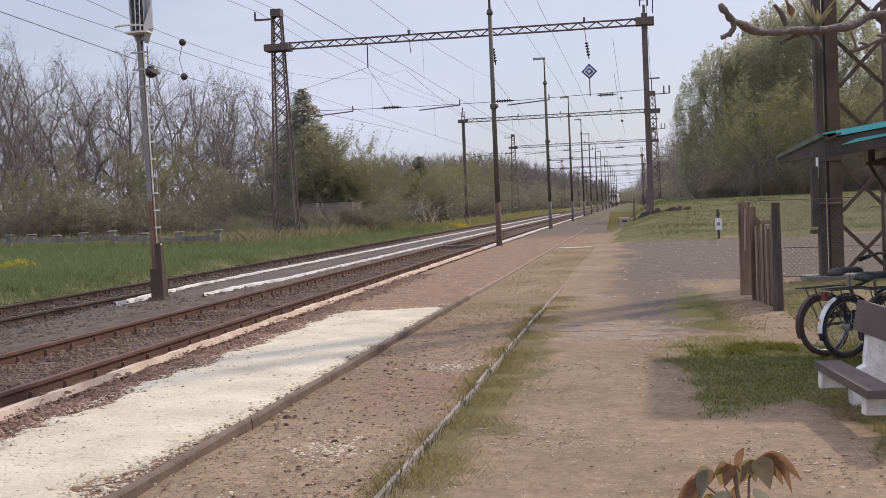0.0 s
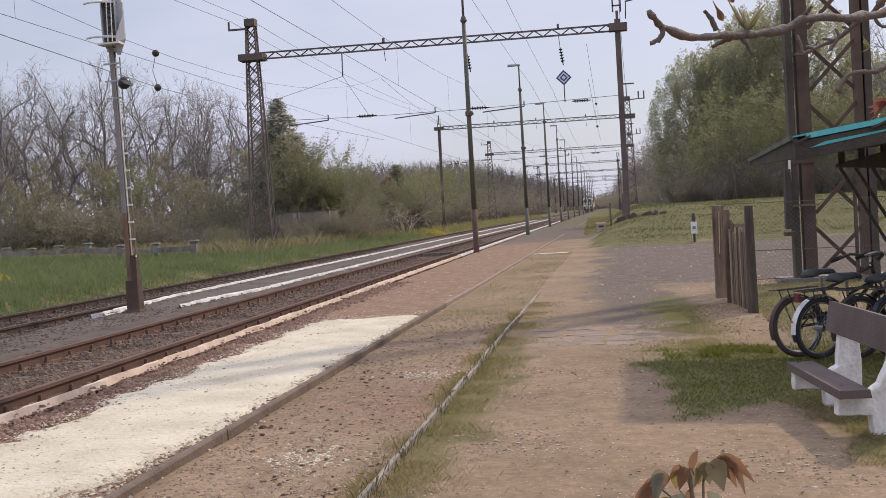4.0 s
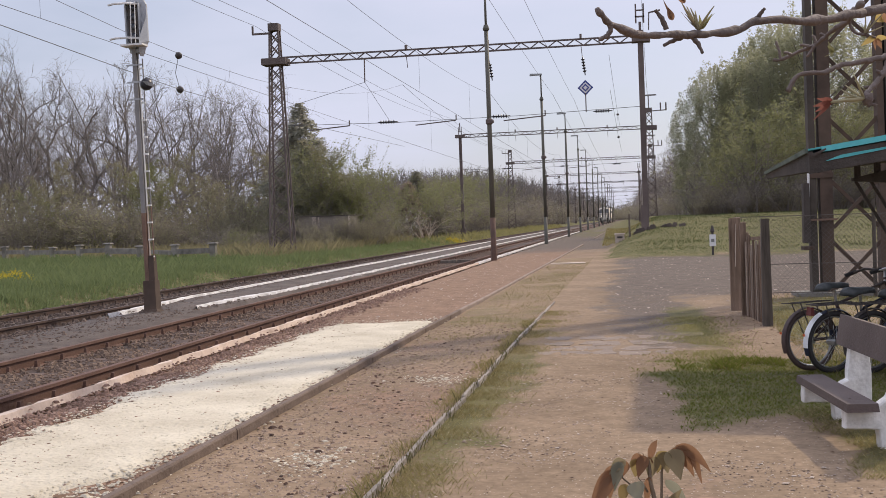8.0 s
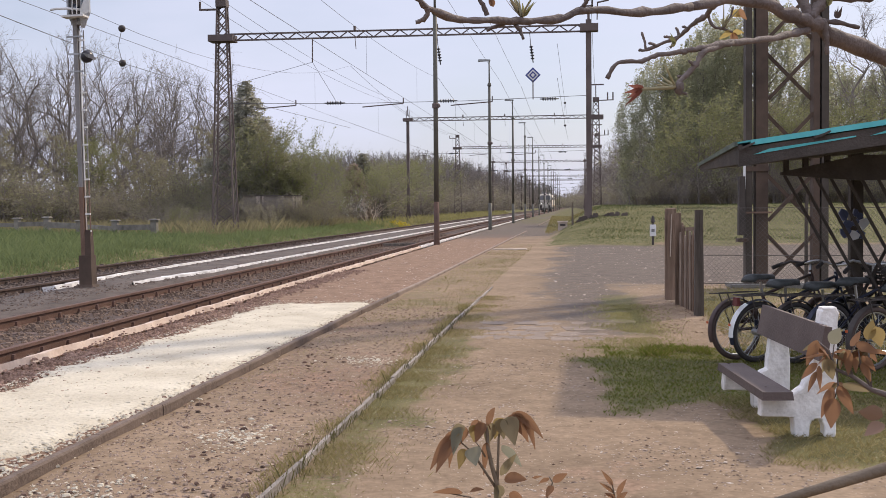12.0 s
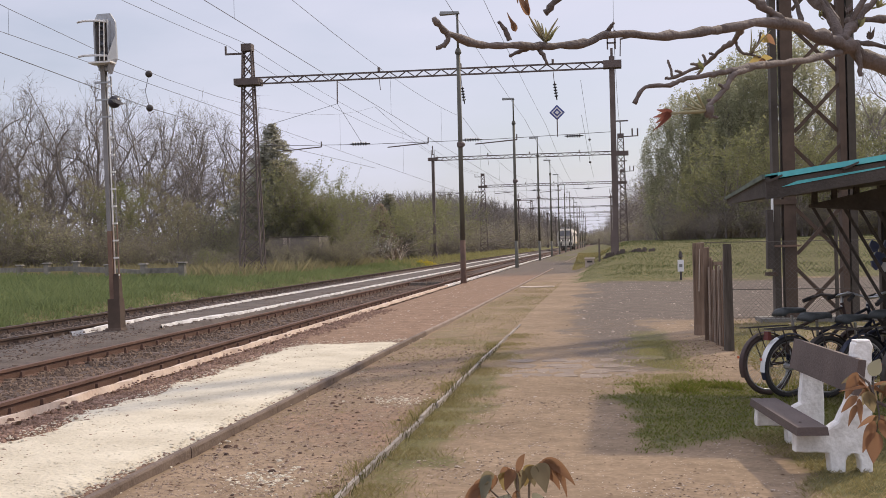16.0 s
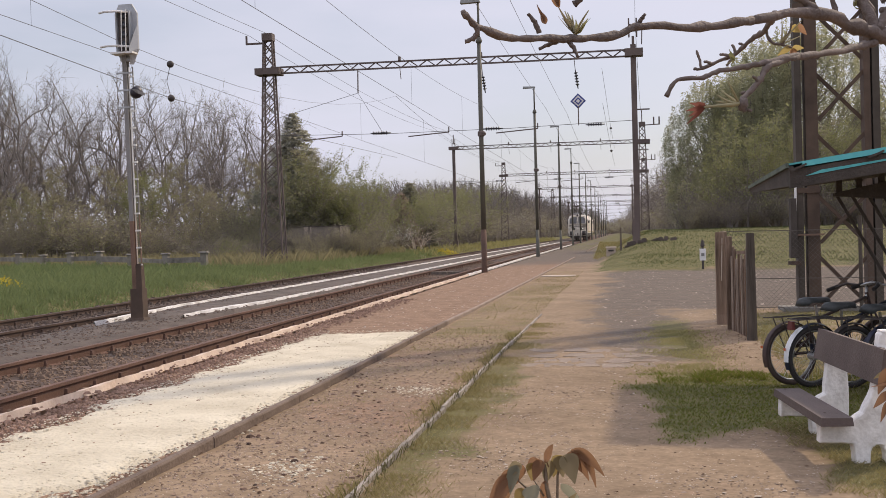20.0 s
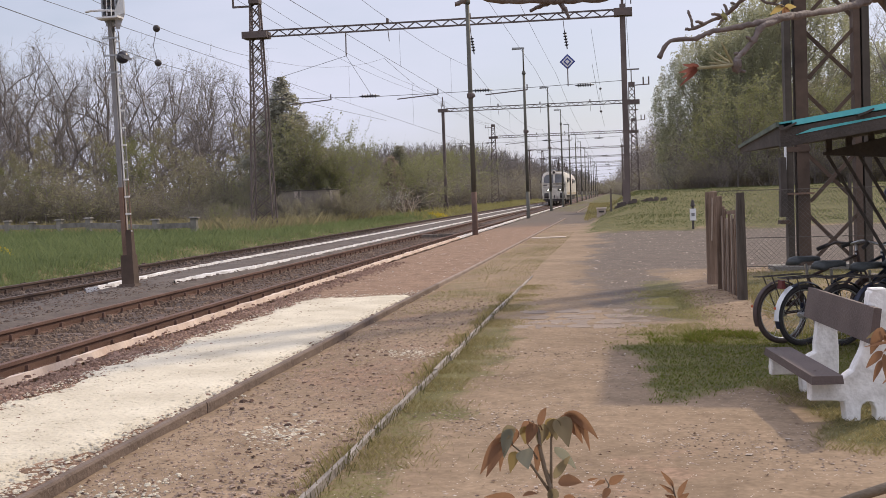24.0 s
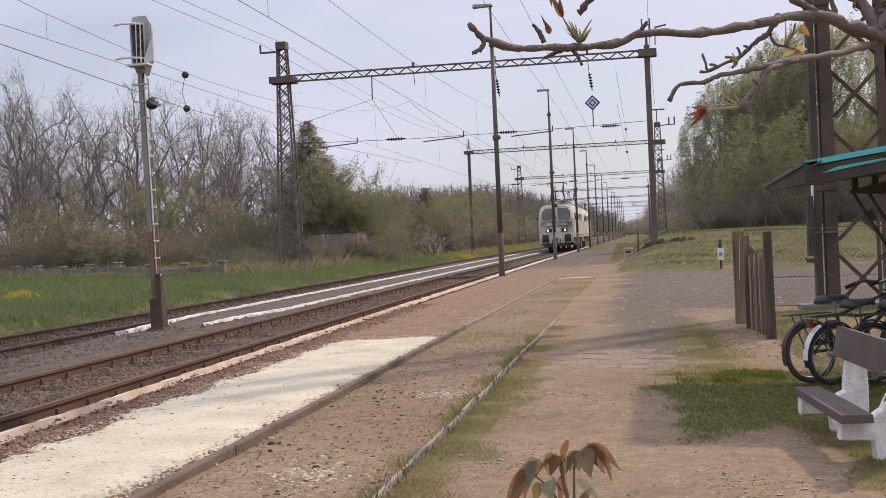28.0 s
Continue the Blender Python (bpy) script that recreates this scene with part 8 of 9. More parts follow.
def walnut_branch():
    b = thing("walnut_branch", "knobbly bare walnut branch with opening buds", "branch")
    main = [(-0.71, 0.56, 1.521), (-0.701, 0.57, 1.511), (-0.679, 0.6, 1.506), (-0.656, 0.63, 1.510), (-0.633, 0.66, 1.513), (-0.604, 0.69, 1.519), (-0.581, 0.71, 1.529), (-0.531, 0.76, 1.534), (-0.482, 0.81, 1.546), (-0.418, 0.87, 1.561),
            (-0.376, 0.9, 1.551), (-0.351, 0.92, 1.544), (-0.313, 0.95, 1.53), (-0.2, 1.02, 1.5)]
    sh = Shape()
    knotted(sh, main[:9], 0.0022, 0.0042, 1)
    knotted(sh, main[8:], 0.0042, 0.0105, 11)
    part("main_stem", sh, M_twigwood, b, smooth=True)
    part("trunk", Shape().tube([(0.62, 1.1, -0.1), (0.6, 1.1, 0.6), (0.5, 1.1, 1.2), (0.25, 1.08, 1.42), (-0.02, 1.05, 1.475), (-0.2, 1.02, 1.5)], [0.03, 0.026, 0.022, 0.017, 0.013, 0.0105], 8), M_twigwood, b, smooth=True)
    sh = Shape()
    knotted(sh, [(-0.701, 0.57, 1.511), (-0.703, 0.57, 1.503), (-0.71, 0.568, 1.5)], 0.0022, 0.0016, 2)
    for p, q in (((-0.66, 0.625, 1.513), (-0.668, 0.622, 1.528)), ((-0.64, 0.655, 1.511), (-0.632, 0.65, 1.497)), ((-0.645, 0.65, 1.511), (-0.662, 0.645, 1.504)), ((-0.585, 0.71, 1.53), (-0.578, 0.705, 1.538))):
        spur = Shape()
        knotted(spur, [p, tuple((Vector(p) + Vector(q)) / 2 + Vector((0.001, 0, 0.001))), q], 0.0024, 0.0013, 3, 6)
        part("spur", spur, M_twigwood, b, smooth=True)
    part("stem_tip", sh, M_twigwood, b, smooth=True)
    fork = [(-0.418, 0.87, 1.563), (-0.437, 0.86, 1.577), (-0.456, 0.85, 1.587), (-0.481, 0.84, 1.593), (-0.51, 0.83, 1.589), (-0.563, 0.82, 1.588), (-0.61, 0.8, 1.592), (-0.638, 0.78, 1.567)]
    sh = Shape()
    knotted(sh, fork[:7], 0.0045, 0.0018, 4)
    part("side_stem", sh, M_twigwood, b, smooth=True)
    sh = Shape()
    knotted(sh, [(-0.3534, 0.92, 1.5367), (-0.3681, 0.9, 1.5321), (-0.4096, 0.82, 1.5148), (-0.4524, 0.75, 1.5036), (-0.48, 0.715, 1.4944), (-0.4968, 0.71, 1.4917), (-0.5189, 0.705, 1.4883), (-0.5337, 0.7, 1.4828), (-0.5536, 0.7, 1.4819), (-0.5629, 0.7, 1.4685)], 0.0038, 0.0016, 5)
    part("lower_stem", sh, M_twigwood, b, smooth=True)
    sh = Shape()
    knotted(sh, [(-0.4515, 0.75, 1.5032), (-0.4761, 0.715, 1.4931), (-0.4825, 0.71, 1.4883), (-0.4886, 0.705, 1.4779), (-0.4964, 0.7, 1.4695), (-0.5046, 0.69, 1.4606), (-0.5012, 0.69, 1.4532)], 0.0026, 0.002, 6)
    for p, q in (((-0.4895, 0.703, 1.479), (-0.4936, 0.7, 1.4817)), ((-0.4973, 0.7, 1.4686), (-0.5035, 0.7, 1.4688)), ((-0.5012, 0.69, 1.4545), (-0.496, 0.69, 1.453))):
        knotted(sh, [p, tuple((Vector(p) + Vector(q)) / 2), q], 0.0017, 0.0011, 15, 6)
    part("kinked_stem", sh, M_twigwood, b, smooth=True)
    sh = Shape()
    knotted(sh, [(-0.4173, 1.15, 1.6124), (-0.4215, 1.18, 1.6059), (-0.4272, 1.2, 1.5986), (-0.4414, 1.22, 1.5915), (-0.4561, 1.24, 1.5797), (-0.4749, 1.25, 1.5735), (-0.4977, 1.25, 1.5645), (-0.5084, 1.25, 1.5646)], 0.004, 0.0019, 7)
    knotted(sh, [(-0.4985, 1.25, 1.565), (-0.5009, 1.25, 1.5775), (-0.5041, 1.25, 1.588)], 0.0021, 0.0014, 14, 6)
    for p, q in (((-0.4561, 1.24, 1.5797), (-0.4601, 1.24, 1.5913)), ((-0.4562, 1.24, 1.58), (-0.4675, 1.24, 1.5646)), ((-0.487, 1.24, 1.5683), (-0.4954, 1.24, 1.5716)), ((-0.4645, 1.24, 1.577), (-0.4757, 1.24, 1.5795)), ((-0.445, 1.24, 1.588), (-0.4517, 1.24, 1.5923))):
        knotted(sh, [p, tuple((Vector(p) + Vector(q)) / 2 + Vector((0, 0, 0.001))), q], 0.0026, 0.0016, 8, 6)
    part("hooked_stem", sh, M_twigwood, b, smooth=True)
    sh = Shape()
    knotted(sh, [(-0.351, 0.92, 1.544), (-0.359, 0.93, 1.574), (-0.377, 0.95, 1.602), (-0.40, 0.96, 1.64)], 0.0055, 0.004, 9)
    knotted(sh, [(-0.351, 0.92, 1.549), (-0.33, 0.94, 1.575), (-0.312, 0.95, 1.593), (-0.28, 0.96, 1.62)], 0.005, 0.003, 10)
    knotted(sh, [(-0.345, 0.93, 1.57), (-0.31, 0.95, 1.573), (-0.28, 0.96, 1.574)], 0.0036, 0.003, 12)
    knotted(sh, [(-0.338, 0.925, 1.549), (-0.334, 0.925, 1.53), (-0.333, 0.925, 1.513)], 0.0035, 0.0022, 13)
    part("upright_stem", sh, M_twigwood, b, smooth=True)
    for i, run in enumerate((((-0.61, 0.8, 1.592), (-0.625, 0.8, 1.582), (-0.64, 0.8, 1.568)), ((-0.41, 0.93, 1.63), (-0.392, 0.93, 1.588), (-0.388, 0.925, 1.56)), ((-0.385, 0.93, 1.625), (-0.367, 0.93, 1.588), (-0.352, 0.925, 1.55)),
                            ((-0.30, 0.93, 1.63), (-0.338, 0.93, 1.572), (-0.35, 0.925, 1.545)), ((-0.3, 0.93, 1.54), (-0.33, 0.93, 1.547), (-0.352, 0.925, 1.545)), ((-0.36, 0.935, 1.62), (-0.364, 0.935, 1.592), (-0.352, 0.93, 1.568)))):
        sh = Shape()
        knotted(sh, run, 0.0022, 0.0034, 40 + i, 7)
        part("twig", sh, M_twigwood, b, smooth=True)
    for i, (x, y, z) in enumerate(((-0.408, 0.93, 1.603), (-0.39, 0.93, 1.598), (-0.332, 0.93, 1.563), (-0.322, 0.93, 1.55), (-0.362, 0.935, 1.59), (-0.56, 0.82, 1.586), (-0.343, 0.93, 1.577), (-0.37, 0.93, 1.575))):
        spray(b, (x, y, z), (0.2 - 0.1 * (i % 4), 0, 0.8), 6, 0.012, M_budgreen if i % 3 else M_twigwood, 60 + i, 1.3, 0.2)
    # buds and first leaves
    spray(b, (-0.634, 0.66, 1.516), (-0.6, 0.0, 1.0), 4, 0.026, M_greenleaf, 21, 0.35, 0.06)
    threads(b, (-0.634, 0.66, 1.516), (-0.2, 0, 1.0), 5, 0.018, 36)
    spray(b, (-0.632, 0.66, 1.517), (0.5, 0.1, 0.6), 5, 0.015, M_budgreen, 35, 0.9, 0.12)
    spray(b, (-0.645, 0.64, 1.535), (-0.35, -0.1, 1.0), 3, 0.024, M_redleaf, 22, 0.4)
    threads(b, (-0.5055, 0.69, 1.459), (-1.0, 0, 0.22), 6, 0.026, 23)
    part("bud_stalk", Shape().tube([(-0.5047, 0.69, 1.4597), (-0.5104, 0.685, 1.4582), (-0.5214, 0.68, 1.4575), (-0.5348, 0.665, 1.4551)], [0.0018, 0.0015, 0.0012, 0.0009], 6), M_filament, b, smooth=True)
    part("bud", Shape().lathe([(0.001, -0.005), (0.0036, -0.002), (0.004, 0.002), (0.001, 0.006)], 8, pose(-0.503, 0.69, 1.458, 20, 30, 0)), M_twigwood, b, smooth=True)
    for q, w in (((-0.5492, 0.66, 1.4417), 0.0026), ((-0.5494, 0.66, 1.4522), 0.0024), ((-0.5463, 0.66, 1.4582), 0.0022), ((-0.5403, 0.66, 1.4589), 0.0018), ((-0.5471, 0.665, 1.4482), 0.0024)):
        sh = Shape()
        leaf_blade(sh, (-0.5335, 0.667, 1.4553), q, w, 0.4, Vector((0.2, -0.4, 0.8)), 8, 0.02)
        part("leaf", sh, M_flameleaf, b, "flame-red opening leaf", smooth=True)
    for a, q, w, mt in (((-0.3926, 1.2, 1.5786), (-0.4101, 1.2, 1.569), 0.0048, M_gold), ((-0.3926, 1.2, 1.5778), (-0.3792, 1.198, 1.5763), 0.004, M_gold), ((-0.3926, 1.2, 1.577), (-0.3941, 1.198, 1.5628), 0.004, M_orangeleaf), ((-0.392, 1.2, 1.577), (-0.386, 1.2, 1.564), 0.0036, M_redleaf),
                        ((-0.3923, 1.2, 1.604), (-0.3838, 1.195, 1.5955), 0.0055, M_gold), ((-0.386, 1.2, 1.606), (-0.376, 1.195, 1.592), 0.005, M_orangeleaf)):
        sh = Shape()
        leaf_blade(sh, a, q, w, 0.4, Vector((0.3, -0.4, 0.8)), 8, 0.03)
        part("leaf", sh, mt, b, smooth=True)
    sh = Shape()
    knotted(sh, [(-0.4215, 1.18, 1.6059), (-0.4231, 1.2, 1.6), (-0.4166, 1.2, 1.5858), (-0.4059, 1.2, 1.5825), (-0.3926, 1.2, 1.5778)], 0.003, 0.0012, 26, 6)
    knotted(sh, [(-0.4059, 1.2, 1.5825), (-0.397, 1.2, 1.594), (-0.392, 1.2, 1.61)], 0.0018, 0.001, 27, 6)
    part("twig", sh, M_twigwood, b, smooth=True)
    threads(b, (-0.406, 1.2, 1.583), (0.5, 0, 0.7), 7, 0.026, 28)
    spray(b, (-0.31, 0.95, 1.585), (0.3, 0, 0.6), 8, 0.014, M_budgreen, 29, 1.0)
    spray(b, (-0.485, 0.945, 1.53), (-0.5, 0, 0.7), 5, 0.013, M_budgreen, 30, 1.0)
    spray(b, (-0.655, 0.6, 1.575), (0.0, 0, -1.0), 4, 0.035, M_redleaf, 33, 0.4)
    spray(b, (-0.655, 0.626, 1.52), (-0.3, 0, 1.0), 2, 0.016, M_redleaf, 34, 0.3)
    return b


def sapling():
    p = thing("walnut_sapling", "young walnut shoot with drooping bronze leaves", "plant")
    stalks = (
        ([(-0.66, 0.88, -0.06), (-0.66, 0.88, 0.5), (-0.6676, 0.868, 1.035), (-0.6723, 0.868, 1.075), (-0.6775, 0.868, 1.093), (-0.6811, 0.868, 1.111), (-0.6825, 0.868, 1.134)], 0.0026, 0.0015),
        ([(-0.6722, 0.868, 1.07), (-0.6711, 0.868, 1.098), (-0.6702, 0.868, 1.1226), (-0.6654, 0.868, 1.1393), (-0.657, 0.868, 1.1459)], 0.0016, 0.0008),
        ([(-0.6735, 0.868, 1.07), (-0.6904, 0.868, 1.0959), (-0.6994, 0.868, 1.1084), (-0.7085, 0.868, 1.1163), (-0.711, 0.868, 1.131)], 0.0015, 0.0007),
        ([(-0.6843, 0.868, 1.1019), (-0.69, 0.868, 1.1122), (-0.6932, 0.868, 1.1168)], 0.001, 0.0006),
        ([(-0.664, 0.87, 1.03), (-0.625, 0.868, 1.05), (-0.6154, 0.868, 1.0766), (-0.6189, 0.868, 1.0831)], 0.0012, 0.0006),
        ([(-0.668, 0.87, 1.03), (-0.7, 0.868, 1.06), (-0.735, 0.866, 1.066)], 0.0012, 0.0006),
    )
    for pts, a, b in stalks:
        n = len(pts)
        part("stem" if n == 7 else "leaf_stalk", Shape().tube(pts, [0.006, 0.004, a, a, a * 0.9, a * 0.8, b] if n == 7 else [a + (b - a) * i / (n - 1) for i in range(n)], 6), M_shoot, p, smooth=True)
    right = (
        ((-0.6563, 0.865, 1.1478), (-0.6243, 0.855, 1.1247), 0.0053, M_redleaf), ((-0.6439, 0.865, 1.1441), (-0.6327, 0.86, 1.1122), 0.0039, M_redleaf),
        ((-0.6556, 0.865, 1.1455), (-0.6397, 0.865, 1.1182), 0.0057, M_redleaf), ((-0.6606, 0.865, 1.144), (-0.6527, 0.853, 1.1173), 0.0092, M_greenleaf),
        ((-0.6652, 0.865, 1.1427), (-0.6748, 0.871, 1.12), 0.0064, M_yellowleaf), ((-0.6819, 0.865, 1.1352), (-0.6738, 0.865, 1.1536), 0.0035, M_redleaf),
    )
    middle = (
        ((-0.6846, 0.865, 1.1376), (-0.6932, 0.859, 1.1184), 0.0061, M_redleaf), ((-0.692, 0.865, 1.1357), (-0.6961, 0.871, 1.1165), 0.0068, M_yellowleaf),
        ((-0.6968, 0.865, 1.1122), (-0.6925, 0.853, 1.0958), 0.0084, M_paleleaf), ((-0.7046, 0.865, 1.1103), (-0.7109, 0.861, 1.0903), 0.0053, M_yellowleaf),
        ((-0.6823, 0.865, 1.1176), (-0.6867, 0.877, 1.081), 0.0037, M_redleaf),
    )
    left = (
        ((-0.7049, 0.865, 1.1338), (-0.7208, 0.865, 1.1201), 0.0057, M_greenleaf), ((-0.7101, 0.865, 1.1327), (-0.7162, 0.857, 1.1057), 0.0061, M_paleleaf),
        ((-0.7164, 0.865, 1.1239), (-0.741, 0.865, 1.0879), 0.0057, M_redleaf), ((-0.7156, 0.865, 1.1183), (-0.7339, 0.855, 1.0874), 0.0061, M_redleaf),
        ((-0.7183, 0.865, 1.1126), (-0.7223, 0.873, 1.0887), 0.0028, M_redleaf),
    )
    low = (
        ((-0.6665, 0.865, 1.1149), (-0.647, 0.871, 1.0919), 0.005, M_paleleaf), ((-0.6686, 0.865, 1.0838), (-0.6517, 0.859, 1.1073), 0.004, M_greenleaf),
        ((-0.6643, 0.865, 1.0805), (-0.6412, 0.855, 1.0822), 0.0061, M_redleaf), ((-0.6362, 0.865, 1.0823), (-0.6258, 0.865, 1.0835), 0.0022, M_redleaf),
        ((-0.615, 0.865, 1.0781), (-0.6003, 0.861, 1.0878), 0.0039, M_redleaf), ((-0.6189, 0.865, 1.0821), (-0.6297, 0.869, 1.0752), 0.0024, M_redleaf),
        ((-0.6666, 0.865, 1.073), (-0.6743, 0.865, 1.058), 0.0055, M_greenleaf), ((-0.6594, 0.865, 1.0657), (-0.6449, 0.865, 1.0584), 0.0055, M_redleaf),
        ((-0.615, 0.865, 1.074), (-0.622, 0.86, 1.063), 0.0038, M_redleaf), ((-0.708, 0.866, 1.064), (-0.738, 0.86, 1.066), 0.006, M_redleaf), ((-0.7, 0.866, 1.066), (-0.685, 0.86, 1.07), 0.004, M_redleaf),
    )
    filling = (
        ((-0.6764, 0.866, 1.1375), (-0.6822, 0.868, 1.1141), 0.0068, M_greenleaf),
        ((-0.6680, 0.866, 1.1420), (-0.6644, 0.862, 1.1220), 0.0068, M_greenleaf),
        ((-0.6593, 0.866, 1.1453), (-0.6461, 0.860, 1.1272), 0.0055, M_redleaf),
        ((-0.7042, 0.866, 1.1329), (-0.7110, 0.870, 1.1134), 0.0055, M_redleaf),
        ((-0.6874, 0.866, 1.1382), (-0.7006, 0.870, 1.1272), 0.0051, M_redleaf),
        ((-0.6532, 0.866, 1.1487), (-0.6317, 0.870, 1.1298), 0.0048, M_greenleaf),
        ((-0.7136, 0.866, 1.1280), (-0.7308, 0.872, 1.1006), 0.0051, M_redleaf),
    )
    for group, arch in ((right, 0.14), (middle, 0.1), (left, 0.1), (low, 0.04), (filling, 0.12)):
        for a, q, w, mt in group:
            sh = Shape()
            leaf_blade(sh, a, q, w * 1.18, 0.5, Vector((0.95, -0.2, 0.3)), 10, arch)
            part("leaf", sh, mt, p, smooth=True)
    for x, z in ((-0.688, 1.141), (-0.692, 1.142), (-0.6815, 1.139)):
        part("bud_scale", Shape().tube([(x + 0.003, 0.866, z - 0.008), (x, 0.866, z)], [0.0008, 0.0002], 5), M_redleaf, p)
    # a small red seedling beside it
    k = thing("walnut_seedling", "small red walnut seedling beside the shoot", "plant")
    part("stem", Shape().tube([(-0.545, 0.87, -0.05), (-0.548, 0.868, 0.8), (-0.552, 0.866, 1.06), (-0.556, 0.865, 1.082)], [0.003, 0.002, 0.001, 0.0005], 5), M_shoot, k)
    for a, q, w in (((-0.5545, 0.865, 1.075), (-0.566, 0.862, 1.0915), 0.0028), ((-0.554, 0.865, 1.068), (-0.568, 0.862, 1.079), 0.0026), ((-0.553, 0.865, 1.062), (-0.563, 0.86, 1.069), 0.0035), ((-0.551, 0.865, 1.06), (-0.54, 0.862, 1.07), 0.0035), ((-0.5505, 0.865, 1.066), (-0.541, 0.862, 1.083), 0.003)):
        sh = Shape()
        leaf_blade(sh, a, q, w, 0.4, Vector((0.9, -0.3, 0.3)), 8, 0.05)
        part("leaf", sh, M_redleaf, k, smooth=True)
    return p


def side_sprig():
    s = thing("walnut_sprig", "hanging sprig of bronze young walnut leaves", "plant")
    for i, run in enumerate((
            [(-0.02, 1.24, 1.06), (-0.1693, 1.205, 1.1064), (-0.2057, 1.205, 1.1178), (-0.2194, 1.205, 1.1224), (-0.2423, 1.205, 1.1388), (-0.263, 1.205, 1.1481), (-0.2723, 1.205, 1.1718), (-0.2873, 1.205, 1.1847)],
            [(-0.2625, 1.205, 1.1476), (-0.2605, 1.205, 1.129), (-0.2645, 1.205, 1.1111)], [(-0.263, 1.205, 1.1481), (-0.2676, 1.205, 1.1623), (-0.2655, 1.205, 1.1813)],
            [(-0.2423, 1.205, 1.1388), (-0.2493, 1.205, 1.1601), (-0.2392, 1.205, 1.1803)], [(-0.2194, 1.205, 1.1224), (-0.2333, 1.205, 1.1555), (-0.2357, 1.205, 1.1721)], [(-0.2194, 1.205, 1.1224), (-0.2219, 1.205, 1.158), (-0.2244, 1.205, 1.1863)])):
        n = len(run)
        part("stem" if i == 0 else "leaf_stalk", Shape().tube(run, [0.005 - 0.004 * k / (n - 1) for k in range(n)] if i == 0 else [0.0014, 0.001, 0.0007], 6), M_twigwood, s, smooth=True)
    near = (
        ((-0.2871, 1.2, 1.1853), (-0.3012, 1.2, 1.1527), 0.0067, M_redleaf), ((-0.2756, 1.2, 1.1669), (-0.3107, 1.19, 1.1633), 0.0043, M_orangeleaf), ((-0.2874, 1.2, 1.1562), (-0.3068, 1.2, 1.136), 0.005, M_redleaf),
        ((-0.2887, 1.2, 1.1455), (-0.2989, 1.2, 1.1189), 0.0036, M_redleaf), ((-0.2853, 1.2, 1.1529), (-0.2838, 1.2, 1.122), 0.0036, M_redleaf), ((-0.2707, 1.2, 1.1814), (-0.2594, 1.2, 1.2018), 0.0083, M_paleleaf),
        ((-0.2756, 1.2, 1.1624), (-0.2659, 1.21, 1.1342), 0.0079, M_greenleaf), ((-0.2546, 1.2, 1.173), (-0.2577, 1.21, 1.1464), 0.0052, M_greenleaf), ((-0.2494, 1.2, 1.1731), (-0.2489, 1.2, 1.1414), 0.006, M_redleaf),
        ((-0.2409, 1.2, 1.1637), (-0.2399, 1.2, 1.1438), 0.0038, M_redleaf), ((-0.246, 1.2, 1.1785), (-0.232, 1.21, 1.1971), 0.0052, M_orangeleaf),
    )
    outer = (
        ((-0.2404, 1.2, 1.1817), (-0.214, 1.19, 1.1702), 0.0062, M_redleaf), ((-0.2323, 1.2, 1.1661), (-0.2158, 1.2, 1.1464), 0.0052, M_redleaf), ((-0.2327, 1.2, 1.1567), (-0.2214, 1.2, 1.1334), 0.0052, M_redleaf),
        ((-0.2559, 1.2, 1.1304), (-0.2211, 1.21, 1.1187), 0.0067, M_greenleaf), ((-0.2616, 1.2, 1.1268), (-0.2426, 1.2, 1.0916), 0.0069, M_redleaf), ((-0.268, 1.2, 1.1255), (-0.2824, 1.2, 1.0863), 0.0064, M_redleaf),
        ((-0.2672, 1.2, 1.112), (-0.2719, 1.192, 1.0747), 0.01, M_redleaf), ((-0.2261, 1.2, 1.187), (-0.217, 1.21, 1.2107), 0.0076, M_yellowleaf), ((-0.2168, 1.2, 1.2035), (-0.2044, 1.22, 1.175), 0.009, M_yellowleaf),
        ((-0.2067, 1.2, 1.0891), (-0.2367, 1.2, 1.0946), 0.0107, M_litter), ((-0.2044, 1.2, 1.0784), (-0.2292, 1.2, 1.0638), 0.0107, M_litter),
    )
    for a, q, w, mt in near + outer:
        sh = Shape()
        leaf_blade(sh, a, q, w * 1.1, 0.4, Vector((0.9, -0.2, 0.4)), 10, 0.03)
        part("leaf", sh, mt, s, smooth=True)
    # smaller leaves crowding behind
    rng = random.Random(77)
    for hub, n in (((-0.285, 1.212, 1.178), 4), ((-0.272, 1.212, 1.166), 5), ((-0.248, 1.212, 1.172), 6), ((-0.236, 1.212, 1.172), 6), ((-0.262, 1.21, 1.13), 4), ((-0.222, 1.212, 1.17), 6)):
        hub = Vector(hub)
        for i in range(n):
            a = rng.uniform(0, 6.28)
            d = Vector((0.8 * math.cos(a), 0.4 * math.sin(a), -rng.uniform(0.1, 1.1))).normalized()
            sh = Shape()
            leaf_blade(sh, hub, hub + d * rng.uniform(0.018, 0.03), rng.uniform(0.0035, 0.006), 0.4, Vector((rng.gauss(0, 1), 0.2, rng.gauss(0, 0.6))), 8, 0.08)
            part("leaf", sh, rng.choice((M_redleaf, M_redleaf, M_orangeleaf, M_greenleaf)), s, smooth=True)
    t = thing("dead_stick", "bare brown stick at the path side", "stick")
    part("stick_stem", Shape().tube([(-0.42, 0.9, 1.043), (-0.345, 0.9, 1.068), (-0.25, 0.9, 1.1), (0.0, 0.95, 1.15)], [0.004, 0.0055, 0.007, 0.009], 7), M_shoot, t, smooth=True)
    return s


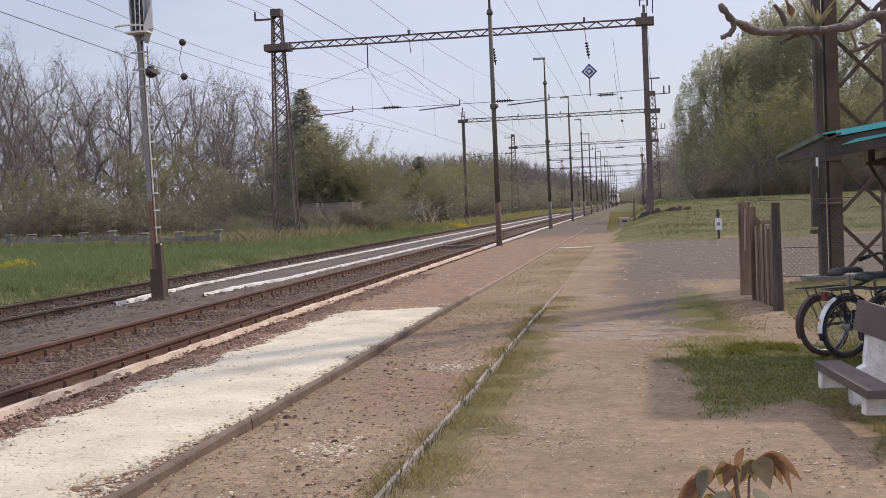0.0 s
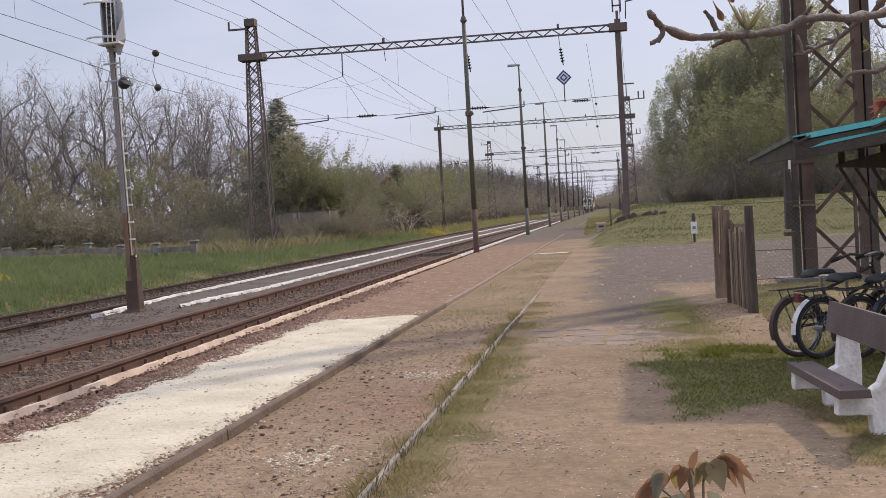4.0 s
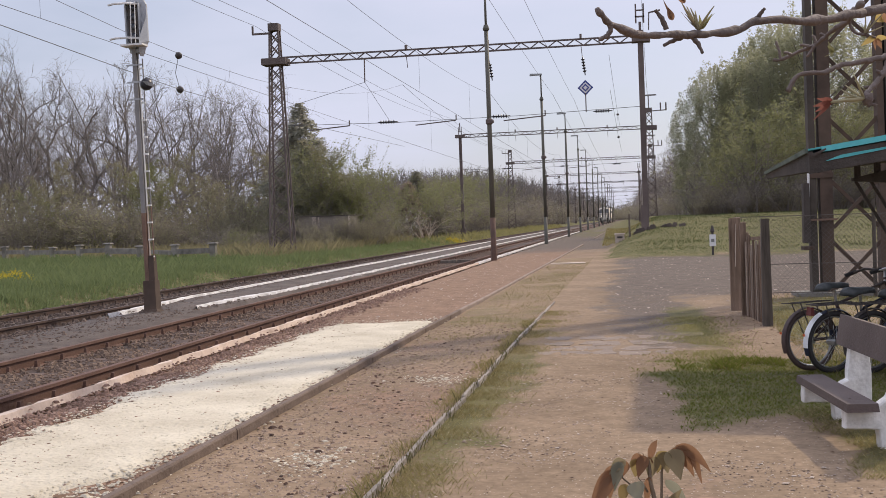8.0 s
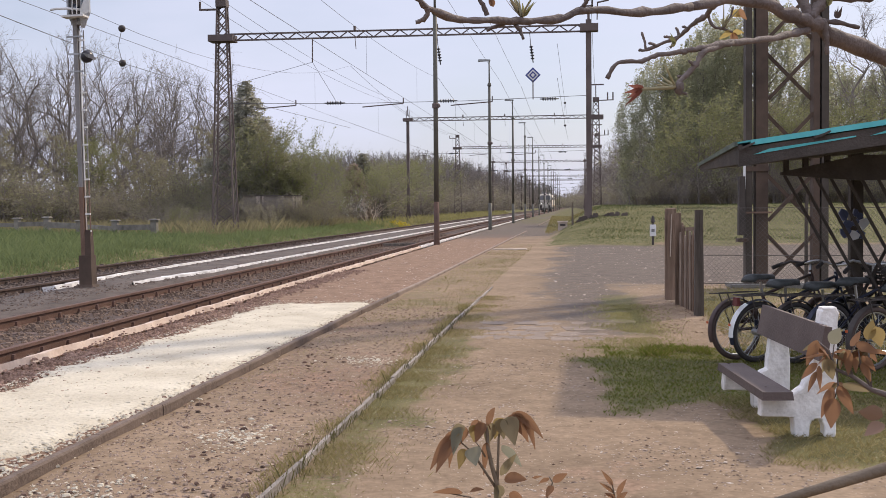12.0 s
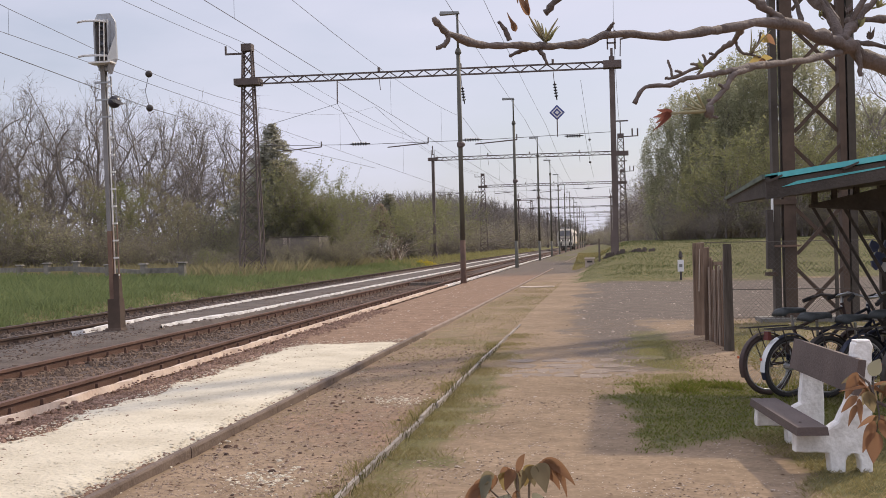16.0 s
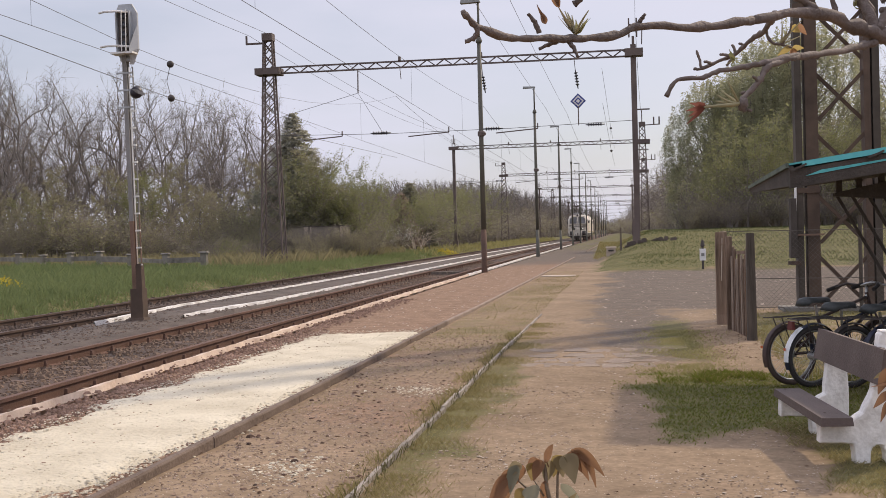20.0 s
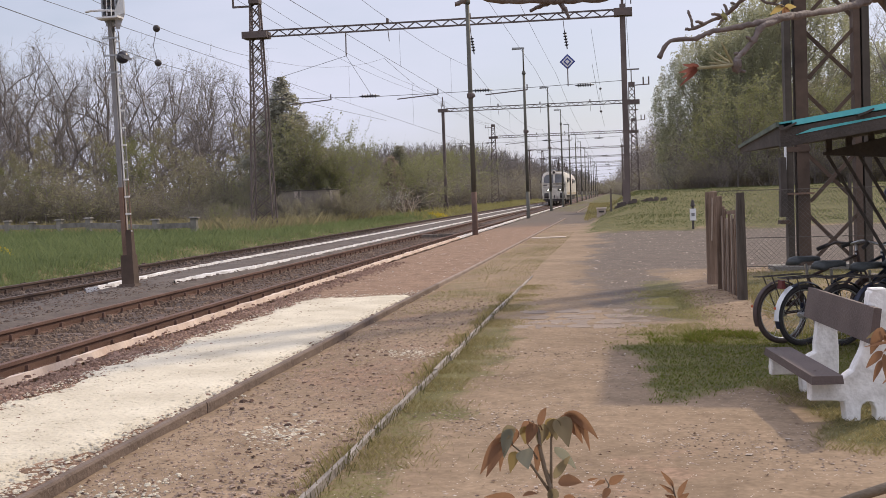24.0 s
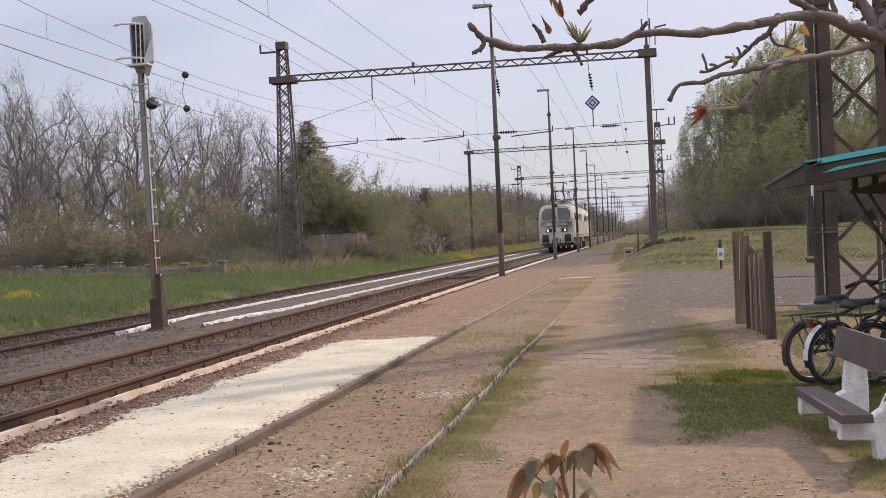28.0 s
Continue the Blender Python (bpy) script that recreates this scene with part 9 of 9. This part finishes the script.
branch = walnut_branch()
shoot = sapling()
sprig = side_sprig()


# ---- what moves ----
def motions():
    # the locomotive comes on at about ten metres a second
    rows = []
    for k in range(15):
        t = 2.0 * k
        y = 370.0 - 9.9 * t
        lean = math.degrees(math.atan2(drift(y + 8) - drift(y), 8))
        rows.append((t, pose(-6.75 + drift(y), y, 0.03, 0, 0, -lean)))
    walk(loco, rows)
    # its coupled second unit follows
    rows = []
    for k in range(15):
        t = 2.0 * k
        y = 386.6 - 9.9 * t
        lean = math.degrees(math.atan2(drift(y + 8) - drift(y), 8))
        rows.append((t, pose(-6.75 + drift(y), y, 0.03, 0, 0, -lean)))
    walk(rear_loco, rows)
    # the shoot nods in the wind
    sway = ((0, -0.006, 0.004), (3, -0.001, 0.001), (6, 0, 0), (9.5, 0, 0), (10, 0.003, 0.001), (10.5, 0.004, 0.003), (11, 0.003, 0), (12, 0, 0), (14.5, 0, 0), (15, 0, -0.008), (15.5, -0.001, 0.001), (16, 0, -0.008), (16.5, -0.001, -0.002), (17, 0.001, -0.013),
            (17.5, -0.001, -0.001), (18, -0.001, 0), (18.5, 0, -0.001), (19, -0.001, 0.011), (19.5, -0.001, 0.001), (20, 0, -0.001), (22, -0.001, 0), (25, 0, 0), (28, 0.002, 0.001))
    walk(shoot, [(t, pose(dx, 0, dz)) for t, dx, dz in sway])


motions()
